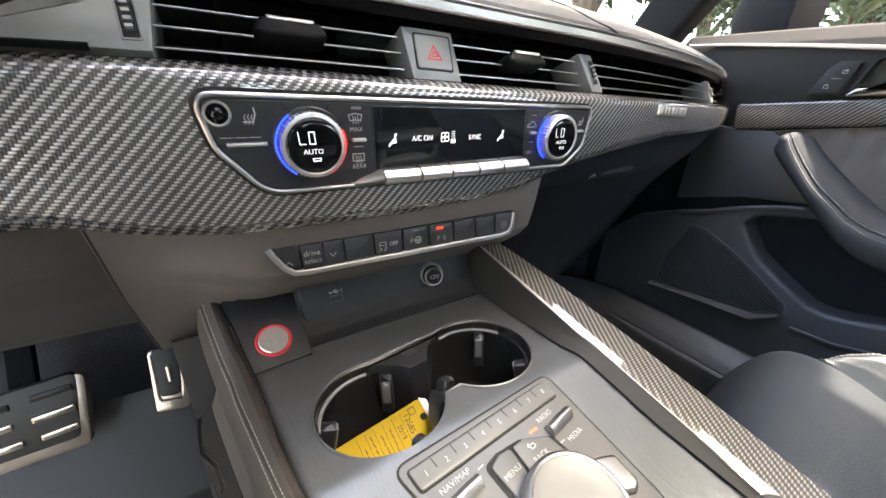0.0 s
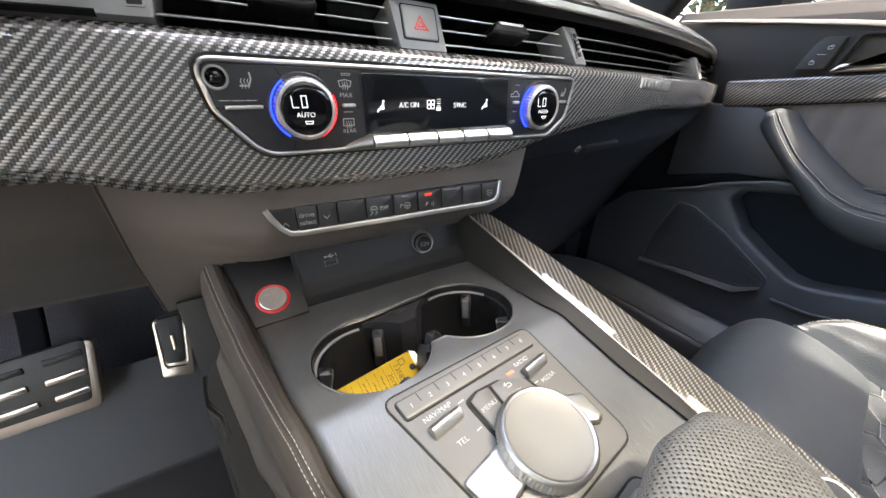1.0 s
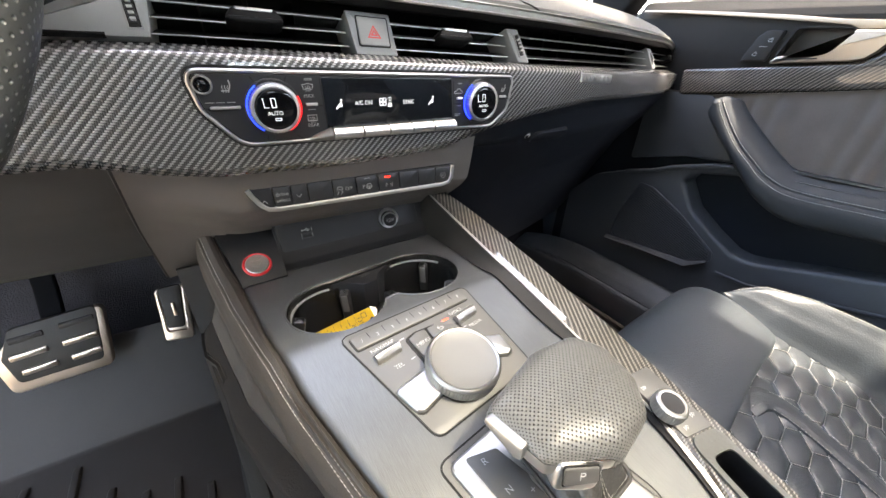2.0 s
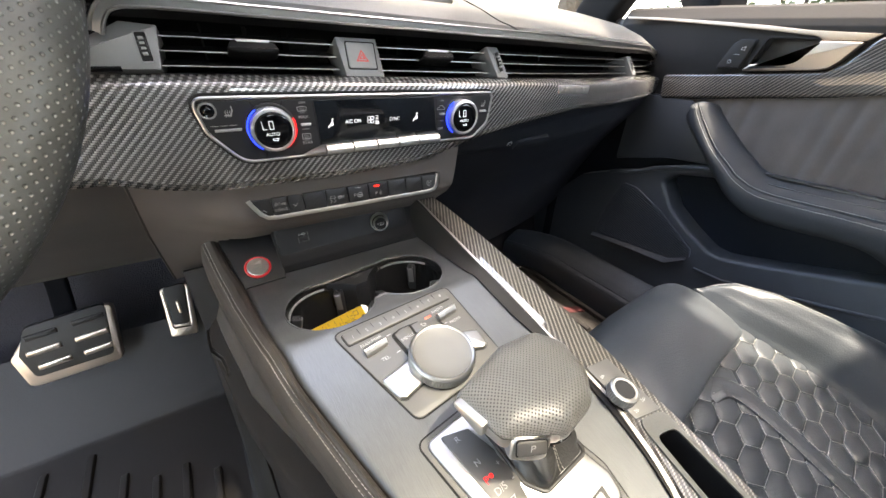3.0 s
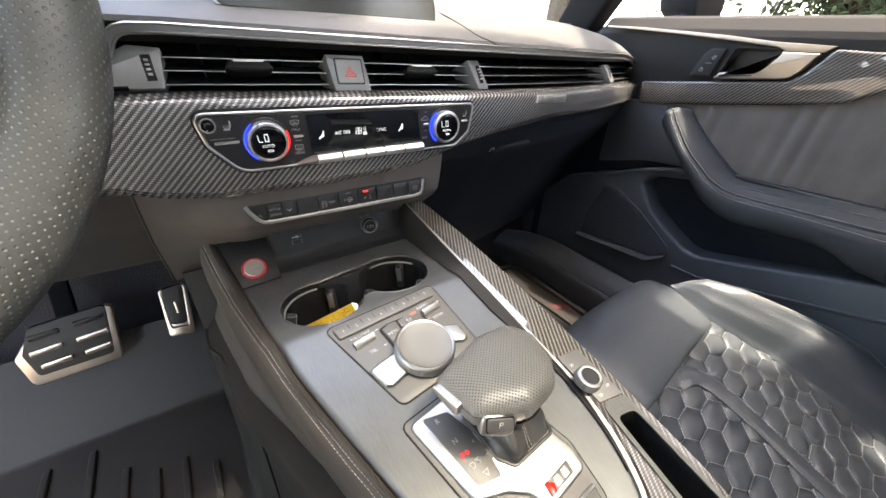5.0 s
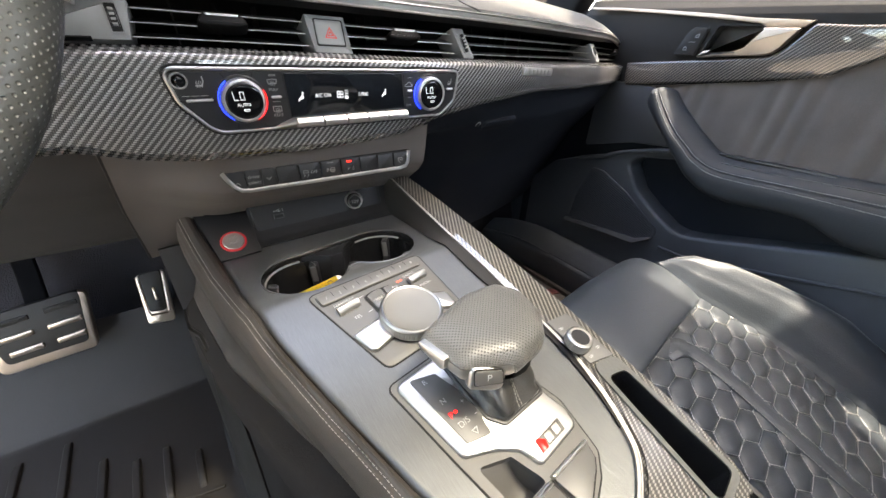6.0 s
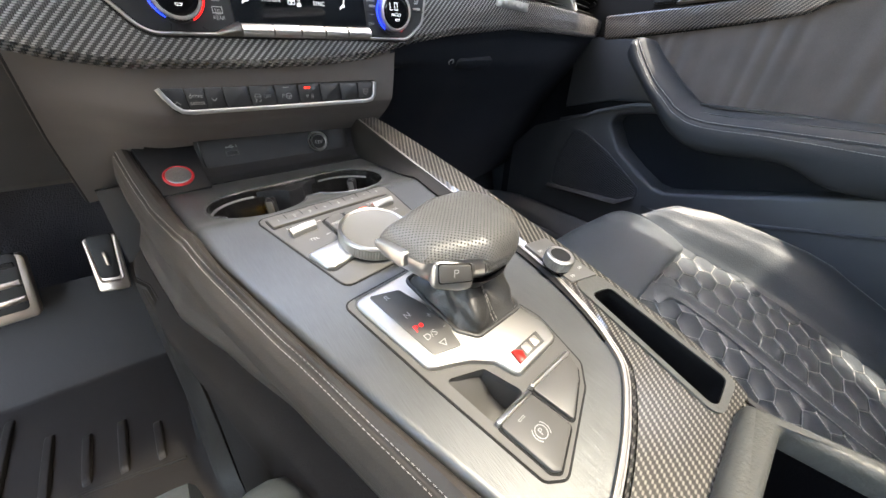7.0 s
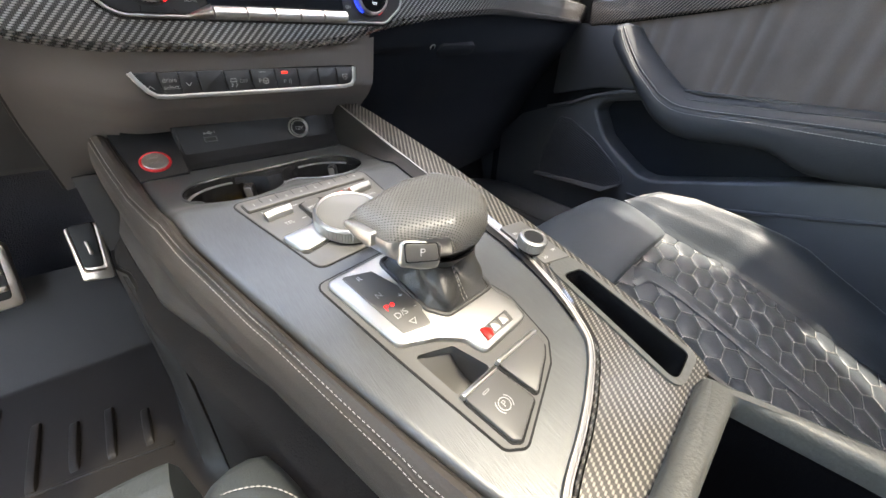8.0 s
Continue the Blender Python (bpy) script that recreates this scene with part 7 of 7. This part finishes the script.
def door_skin(a, b):
    y = 0.42 - 1.06 * a
    rows = [(0.899, 0.055), (0.9035, 0.040), (0.899, 0.020), (0.882, 0.004), (0.872, 0.0), (0.82, 0.002), (0.76, 0.010), (0.70, 0.020), (0.62, 0.022), (0.58, 0.016)]
    z, o = lerp_list(rows, b)
    return Vector((DX + o + 0.05 * max(0, y - 0.25) * 1.2, y, z - 0.018 * max(0, 0.1 - y) * 0))


RECESS = [(0.1475, 0.8545), (0.0840, 0.8545), (0.0935, 0.8320), (0.1060, 0.8235), (0.1545, 0.8190), (0.1600, 0.8160)]
recess_in = rounded(dp(RECESS), [0.006, 0.004, 0.006, 0.004, 0.003, 0.003], 5)


def inside(p, loop):
    hit = False
    for a, b in zip(loop, loop[1:] + loop[:1]):
        if (a[1] > p[1]) != (b[1] > p[1]) and p[0] < a[0] + (b[0] - a[0]) * (p[1] - a[1]) / (b[1] - a[1]):
            hit = not hit
    return hit


bm = bmesh.new()
grid(bm, door_skin, 212, 110)
bmesh.ops.delete(bm, geom=[f for f in bm.faces if inside((-f.calc_center_median().y, f.calc_center_median().z), recess_in)], context="FACES")
bmesh.ops.recalc_face_normals(bm, faces=bm.faces)
part("upper_skin", bm, M_DOORTOP, door, "grained dark upper door skin")
bm = bmesh.new()
prism(bm, inset(recess_in, -0.0030), DM, -0.030, 0.0006)
for f in [f for f in bm.faces if len(f.verts) > 6 and (DM.inverted() @ f.calc_center_median()).z > -0.01]:
    bm.faces.remove(f)
part("handle_recess", bm, M_PIANO, door, "dark hollow behind the handle")
part("recess_lip", sweep(bmesh.new(), [DM @ Vector((p[0], p[1], 0.0002)) for p in inset(recess_in, -0.0022)], rounded(rect(-0.0024, -0.0016, 0.0024, 0.0016), 0.0010, 3), lambda f: (1, 0, 0), closed=True), M_DOORTOP, door)
part("outer_shell", slab(rect(-0.50, 0.30, 0.66, 0.885), DM, -0.10, -0.055), M_PAINT, door)


def suede(a, b):
    """Soft upright folds of uneven width."""
    y = 0.232 - 0.80 * a
    top = table([(-0.60, 0.856), (-0.13, 0.848), (-0.085, 0.833), (-0.043, 0.808), (-0.016, 0.793), (0.022, 0.785), (0.0589, 0.778), (0.2807, 0.746)], y)
    low = 0.640 if y < 0.11 else 0.640 + 0.75 * (y - 0.11)
    z = top + (low - top) * b
    s = y + 0.05 * (z - 0.7)
    fold = math.sin(s * 2 * math.pi / 0.031 + 1.3 * math.sin(s * 31)) * (0.6 + 0.4 * math.sin(s * 47 + 1))
    return Vector((DX + 0.006 + 0.004 * b + 0.0019 * fold, y, z))


part("suede_panel", shell(suede, 260, 14, 0.004), M_SUEDE, door, "softly fluted charcoal suede insert")
strip_out = rounded(dp([(0.2935, 0.7895), (0.166, 0.8025), (0.080, 0.8125), (0.060, 0.8150), (0.045, 0.8270), (0.0225, 0.8600), (-0.019, 0.8585), (-0.100, 0.860), (-0.130, 0.862), (-0.130, 0.848), (-0.085, 0.833), (-0.043, 0.8080), (-0.0160, 0.7930), (0.0220, 0.7860), (0.0589, 0.7802), (0.120, 0.7715), (0.2807, 0.7480), (0.288, 0.751)]), 0.007, 5)
part("carbon_strip", prism(bmesh.new(), strip_out, DM, -0.02, 0.0070, 0.0045, 4), C_DOOR, door, "glossy carbon fibre strip")
part("bright_line", slab(dp([(0.400, 0.8855), (0.330, 0.8835), (0.246, 0.8785), (0.160, 0.8725), (0.100, 0.8665), (0.0235, 0.8635), (0.0345, 0.8545), (0.0800, 0.8545), (0.091, 0.8590), (0.160, 0.8660), (0.246, 0.8730), (0.330, 0.8790), (0.400, 0.8825)]), DM, -0.010, 0.0060, 0.0013, 0, 2), M_WARM_REFLECT, door, "satin metal line widening towards the handle")
hnd = part("inner_handle", slab(rounded(dp([(0.0812, 0.8534), (0.0355, 0.8534), (0.0500, 0.8280), (0.0600, 0.8180), (0.0740, 0.8150), (0.1660, 0.8068), (0.1560, 0.8178), (0.1085, 0.8222), (0.0990, 0.8268)]), [0.001, 0.002, 0.012, 0.010, 0.008, 0.002, 0.004, 0.006, 0.008], 5), DM, -0.004, 0.0125, 0.0022, 0, 3), M_WARM_REFLECT, door, "satin metal inner handle")
part("handle_slit", slab(dp([(0.1550, 0.8140), (0.1080, 0.8180), (0.1075, 0.8165), (0.1580, 0.8122)]), DM, 0.0120, 0.0128, 0.0002, 0.0004), M_GAP, hnd)
LOCK = [(0.1850, 0.8525), (0.1620, 0.8525), (0.1650, 0.8430), (0.1735, 0.8105), (0.2065, 0.8085), (0.2065, 0.8120), (0.1940, 0.8440)]
lock_out = rounded(dp(LOCK), [0.004, 0.003, 0.004, 0.004, 0.003, 0.003, 0.008], 4)
part("lock_gap", prism(bmesh.new(), inset(lock_out, -0.0014), DM, -0.004, 0.0026), M_GAP, door)
lk = part("lock_switch", prism(bmesh.new(), lock_out, DM, -0.004, 0.0050, 0.0015), M_CHANNEL, door, "black lock switch with grey signs")
bm = bmesh.new()
for y, z in ((0.1760, 0.8400), (0.1900, 0.8200)):
    strokes(bm, at(DM, -y, z, 0.0050), [[(-0.0024, -0.0028), (0.0024, -0.0028), (0.0024, 0.0007), (-0.0024, 0.0007), (-0.0024, -0.0028)], arc(0.0 if z < 0.83 else 0.0015, 0.0009, 0.0016, 0, 180, 8)], 0.0006, 0.0001)
strokes(bm, at(DM, -0.1825, 0.8302, 0.0050), [[(-0.005, 0), (0.005, 0)]], 0.0004, 0.0001)
part("signs", bm, M_GREYPRINT, lk)
# armrest with its grab
ARM = [((0.179, 0.7480), (0.194, 0.7470), (0.208, 0.7400)), ((0.162, 0.7290), (0.180, 0.7270), (0.2065, 0.7220)), ((0.120, 0.6930), (0.149, 0.6900), (0.164, 0.6770)),
       ((0.094, 0.6740), (0.115, 0.6630), (0.126, 0.6380)), ((0.074, 0.6610), (0.092, 0.6470), (0.090, 0.6070)), ((0.040, 0.6540), (0.048, 0.6350), (0.036, 0.5890)),
       ((-0.050, 0.6600), (-0.060, 0.6390), (-0.077, 0.5970)), ((-0.170, 0.6660), (-0.183, 0.6440), (-0.160, 0.5770)), ((-0.350, 0.6680), (-0.360, 0.6460), (-0.350, 0.6000)), ((-0.580, 0.6680), (-0.580, 0.6460), (-0.580, 0.6100))]
arm_lines = [[(p.x, p.y) for p in smooth_path([(*row[k], 0) for row in ARM], 8)] for k in range(3)]  # upper, stitched and lower edge
N_ARM = len(arm_lines[0]) - 1


def arm_section(i):
    """Across the armrest: from the door over the padded top, the seam and the flank to its underside."""
    u, t, lo = (Vector(arm_lines[k][i]) for k in range(3))
    rows = [(0.803, u), (0.788, u + Vector((0, 0.0015))), (0.772, u.lerp(t, 0.42) + Vector((0.0006, 0.0042))), (0.7600, u.lerp(t, 0.74) + Vector((0, 0.0030))), (0.7545, u.lerp(t, 0.95)), (0.7556, t), (0.7522, t.lerp(lo, 0.06)), (0.7478, t.lerp(lo, 0.30)), (0.7474, t.lerp(lo, 0.60)), (0.7510, t.lerp(lo, 0.86)), (0.7580, lo), (0.7720, lo + Vector((0, -0.0020))), (0.803, lo)]
    return [Vector((x, p.x, p.y)) for x, p in rows]


bm = bmesh.new()
rings = []
first = arm_section(0)
mid_f = sum(first, Vector()) / len(first)
tip = Vector((0, 0.006, 0.0075))
for f, d in ((0.30, 1.0), (0.62, 0.86), (0.86, 0.50)):
    rings.append([mid_f + (p - mid_f) * f + tip * d for p in first])
rings += [arm_section(i) for i in range(N_ARM + 1)]
rings = [[bm.verts.new(p) for p in smooth_path(r, 3)] for r in rings]
for lo, hi in zip(rings, rings[1:]):
    for k in range(len(lo) - 1):
        bm.faces.new((lo[k], lo[k + 1], hi[k + 1], hi[k]))
bm.faces.new(rings[0])
part("armrest", bm, M_ARM, door, "stitched black leather armrest and grab handle", 60)
bm = bmesh.new()
for k, g in ((3, 0.75), (6, 0.35)):
    stitches(bm, [arm_section(i)[k].lerp(arm_section(i)[k + 1], g) + Vector((-0.0006, 0, 0.0005)) for i in range(N_ARM + 1)], 0.0040, 0.0029, 0.00034)
part("armrest_stitching", bm, M_GREYPRINT, door, "grey double stitching")
part("pull_slot", slab(rect(-0.085, -0.006, 0.090, 0.005), axes((0.789, 0.0, 0.6610), (0, -1, 0.03), (1, 0, 0)), -0.002, 0.0012, 0.0005, 0.004), M_PIANO, door, "dark pull slot")
part("front_fill", slab(rounded(dp([(0.345, 0.752), (0.228, 0.752), (0.205, 0.735), (0.165, 0.672), (0.150, 0.648), (0.235, 0.640), (0.345, 0.610)]), 0.006), DM, -0.02, 0.0040, 0.003), M_DOOR, door, "black panel ahead of the grab handle")

# lower door card with pocket and speaker
CARD = axes((0.7670, 0, 0), (0, -1, 0), (0, 0, 1))
POCKET = rounded(dp([(0.2120, 0.6000), (0.2000, 0.6200), (0.1350, 0.6330), (0.0000, 0.6360), (-0.600, 0.6450), (-0.600, 0.6800), (-0.2100, 0.5860), (-0.0970, 0.5470), (0.0450, 0.5020), (0.0680, 0.4970), (0.0910, 0.4995), (0.1330, 0.5220), (0.1800, 0.5530)]), [0.012, 0.02, 0.02, 0, 0, 0, 0.05, 0.05, 0.02, 0.012, 0.02, 0.03, 0.03], 5)
card_out = [Vector(p) for p in dp([(0.460, 0.500), (0.400, 0.560), (0.330, 0.588), (0.271, 0.606), (0.2400, 0.6210), (0.2100, 0.6310), (0.1700, 0.6430), (0.1350, 0.6480), (0.0000, 0.6500), (-0.640, 0.6900), (-0.640, 0.285), (0.460, 0.285)])]
bm = bmesh.new()
rings = [(POCKET, -0.055), (POCKET, -0.0085), (inset(POCKET, -0.0012), -0.0045), (inset(POCKET, -0.0036), -0.0018), (inset(POCKET, -0.0075), -0.0004)]
loops = [[bm.verts.new(CARD @ Vector((p[0], p[1], w))) for p in ring] for ring, w in rings]
for lo, hi in zip(loops, loops[1:]):
    for i in range(len(lo)):
        bm.faces.new((lo[i - 1], lo[i], hi[i], hi[i - 1]))
edges = [e for e in bm.edges if all((CARD.inverted() @ v.co).z > -0.001 for v in e.verts)]
ov = [bm.verts.new(CARD @ Vector((p.x, p.y, -0.0004))) for p in card_out]
edges += [bm.edges.new((ov[i - 1], ov[i])) for i in range(len(ov))]
bmesh.ops.triangle_fill(bm, use_beauty=True, use_dissolve=False, edges=edges)
back = bmesh.ops.extrude_edge_only(bm, edges=[e for e in bm.edges if e.is_boundary and e.verts[0] in ov and e.verts[1] in ov])["geom"]
for q in back:
    if isinstance(q, bmesh.types.BMVert):
        q.co.x += 0.035
part("lower_card", bm, M_DOOR, door, "moulded black lower door card with an open pocket", 30)
part("pocket_back", shell(lambda a, b: Vector((0.822 + 0.004 * math.sin(9 * a), 0.52 - 1.16 * a, 0.70 - 0.42 * b)), 24, 8, 0.01), M_GLOVE, door, "black pocket lining")
part("card_lip", sweep(bmesh.new(), [CARD @ Vector((p[0], p[1], 0.0)) for p in dp([(0.330, 0.588), (0.271, 0.606), (0.2400, 0.6210), (0.2100, 0.6310), (0.1700, 0.6430), (0.1350, 0.6480), (0.100, 0.6490)])], rounded(rect(-0.004, -0.004, 0.004, 0.004), 0.003, 4), (1, 0, 0)), M_DOOR, door)
part("card_crease", sweep(bmesh.new(), [CARD @ Vector((p[0], p[1], 0.0)) for p in dp([(0.100, 0.455), (0.050, 0.456), (-0.104, 0.495), (-0.237, 0.533), (-0.45, 0.59)])], rounded(rect(-0.003, -0.003, 0.003, 0.003), 0.002, 3), (1, 0, 0)), M_DOOR, door)
SPK = dp([(0.292, 0.572), (0.262, 0.571), (0.200, 0.542), (0.120, 0.489), (0.1165, 0.474), (0.150, 0.456), (0.269, 0.4430), (0.325, 0.4360), (0.318, 0.500)])
SKM = axes((0.7664, 0, 0), (0, -1, 0), (0, 0, 1))
spk = thing("door_speaker", "black ribbed speaker grille with a pale lower edge", "speaker", (0.79, 0.24, 0.46))
spk_out = rounded(SPK, [0.010, 0.012, 0.02, 0.006, 0.006, 0.01, 0.01, 0.012, 0.012], 5)
part("backing", prism(bmesh.new(), spk_out, SKM, -0.012, 0.0012), M_GAP, spk)
slope = -0.36
for i in range(40):  # fine ribs, falling towards the rear
    c = 0.213 + i * 0.0045
    pts = []
    for (ya, za), (yb2, zb2) in zip(SPK, SPK[1:] + SPK[:1]):
        fa, fb = za - slope * ya - c - 0.10, zb2 - slope * yb2 - c - 0.10
        if fa * fb < 0:
            pts.append(Vector((ya, za)).lerp(Vector((yb2, zb2)), fa / (fa - fb)))
    if len(pts) == 2:
        p, q = sorted(pts, key=lambda v: v.x)
        d = (q - p).normalized()
        n2 = Vector((-d.y, d.x)) * 0.0013
        if (q - p).length > 0.016:
            p, q = p + d * 0.003, q - d * 0.003
            part("rib", slab([p - n2, q - n2, q + n2, p + n2], SKM, 0.0004, 0.0034, 0.0006), M_DOOR, spk)
part("surround", sweep(bmesh.new(), [SKM @ Vector((*p, 0.0008)) for p in spk_out], rounded(rect(-0.0022, -0.0026, 0.0022, 0.0026), 0.0012, 3), (1, 0, 0), closed=True), M_DOOR, spk, "rounded grille edge")
ledge = [(0.118, 0.4700, 0.4660), (0.150, 0.4520, 0.4425), (0.230, 0.4440, 0.4365), (0.330, 0.4320, 0.4260)]
part("pale_edge", shell(lambda a, b: (lambda y, z0, z1: Vector((0.7655 - 0.009 * b, y, z0 + (z1 - z0) * b)))(*lerp_list(ledge, a)), 12, 3, 0.003), M_KNEE, spk, "pale lower ledge")

# ---- outside ----
mir = thing("wing_mirror", "dark wing mirror with reflecting glass", "mirror", (1.05, 0.34, 0.90))
MM = axes((1.088, 0.288, 0.968), (0.85, -0.52, 0), (0, 0, 1))


def housing(a, b):
    th, ph = 2 * math.pi * a, math.pi / 2 * b
    c, s = math.cos(ph) ** 0.55 if b < 1 else 0.0, math.sin(ph)
    return MM @ Vector((0.100 * c * sgn_pow(math.cos(th), 0.6) - 0.02 * s, 0.078 * c * sgn_pow(math.sin(th), 0.6), -0.19 * s))


bm = bmesh.new()
grid(bm, housing, 48, 16, wrap_u=True)
part("housing", bm, M_PILLAR, mir, "dark housing")
part("rim", slab(rounded(rect(-0.099, -0.077, 0.099, 0.077), 0.045, 8), MM, -0.01, 0.010, 0.006), M_PILLAR, mir)
mg, nt, b = nodes("mirror_glass")
b.inputs["Base Color"].default_value, b.inputs["Metallic"].default_value, b.inputs["Roughness"].default_value = (0.85, 0.87, 0.88, 1), 1.0, 0.01
part("glass", slab(rounded(rect(-0.082, -0.062, 0.082, 0.062), 0.035, 8), MM @ pose(0, 0, 0, 0, -4, 0), 0.006, 0.0125), mg, mir, "mirror glass")
part("foot", sweep(bmesh.new(), [(1.06, 0.36, 0.915), (0.98, 0.39, 0.885), (0.90, 0.40, 0.87)], circle(0.03, 12, 0.018), (0, 1, 0)), M_PAINT, mir)


def tree(x, y, height, crown, seed, label, leaves=9000, size=1.0):
    r = random.Random(seed)
    ob = thing("tree", label, "tree", (x, y, 0), group="trees outside")
    bm = bmesh.new()
    trunk = smooth_path([(x, y, 0), (x + 0.1, y, height * 0.3), (x - 0.05, y + 0.1, height * 0.62)], 5)
    sweep(bm, trunk, circle(0.16, 9), (1, 0, 0), scale=lambda f: 1.25 - 0.75 * f)
    tips = []
    for i in range(9):
        a = r.uniform(0, 6.28)
        s = trunk[r.randint(4, len(trunk) - 1)]
        e = s + Vector((math.cos(a) * crown * r.uniform(0.4, 0.8), math.sin(a) * crown * r.uniform(0.4, 0.8), height * r.uniform(0.15, 0.35)))
        sweep(bm, smooth_path([s, s.lerp(e, 0.5) + Vector((0, 0, 0.15)), e], 3), circle(0.06, 6), (0.3, 1, 0), scale=lambda f: 1.1 - 0.85 * f)
        tips.append(e)
    part("trunk", bm, M_BARK, ob)
    vs, fs = [], []
    for i in range(leaves):
        t = r.choice(tips)
        d = Vector((r.gauss(0, 1), r.gauss(0, 1), r.gauss(0, 0.8))) * crown * 0.30
        c = t + d
        s = r.uniform(0.03, 0.06) * size
        q = Euler((r.uniform(-1, 1), r.uniform(-1, 1), r.uniform(0, 6.28))).to_matrix()
        k = len(vs)
        for p in ((-1.3, 0, 0), (0, -0.55, 0.1), (1.4, 0, 0), (0, 0.55, 0.1)):
            vs.append(c + q @ Vector(p) * s)
        fs.append((k, k + 1, k + 2, k + 3))
    me = bpy.data.meshes.new("crown")
    me.from_pydata([tuple(v) for v in vs], [], fs)
    me.materials.append(M_LEAF)
    piece("crown", me, Matrix(), ob)


tree(5.2, 0.9, 3.0, 1.5, 3, "low leafy green tree beside the drive", 60000, 0.55)
tree(6.2, -1.0, 3.4, 1.7, 5, "spreading leafy tree beside the drive", 60000, 0.62)
# two added trees that block the sky mirrored in the carbon rail
tree(4.9, -0.9, 5.4, 2.0, 21, "added tall leafy tree beside the drive, blocking sky", 26000, 1.6)
tree(5.0, 1.9, 5.4, 2.0, 23, "added tall leafy tree beside the drive, blocking sky", 26000, 1.6)
tree(6.0, -4.0, 5.0, 1.9, 8, "tall leafy tree on the verge", 14000, 1.5)
tree(9.0, 4.4, 5.5, 2.0, 9, "distant leafy tree behind the drive", 14000, 1.6)
# next three trees are added to dim the sky seen through the windscreen
tree(4.6, 8.0, 7.5, 2.8, 13, "added tall leafy tree in front of the car, blocking sky", 20000, 2.4)
tree(4.3, 3.6, 6.4, 2.2, 15, "added tall leafy tree in front of the car, blocking sky", 26000, 1.6)
tree(2.4, 6.3, 7.6, 2.5, 17, "added tall leafy tree in front of the car, blocking sky", 24000, 2.0)
tree(2.0, -9.0, 5.5, 2.3, 11, "leafy tree behind the car", 9000, 1.8)
# unseen pair, added to block low sky and break up dash reflections
tree(-4.6, -2.2, 4.6, 2.0, 31, "added unseen leafy tree on the driver's side, blocking sky", 14000, 1.6)
tree(-5.2, 1.6, 5.0, 2.1, 33, "added unseen leafy tree on the driver's side, blocking sky", 14000, 1.6)
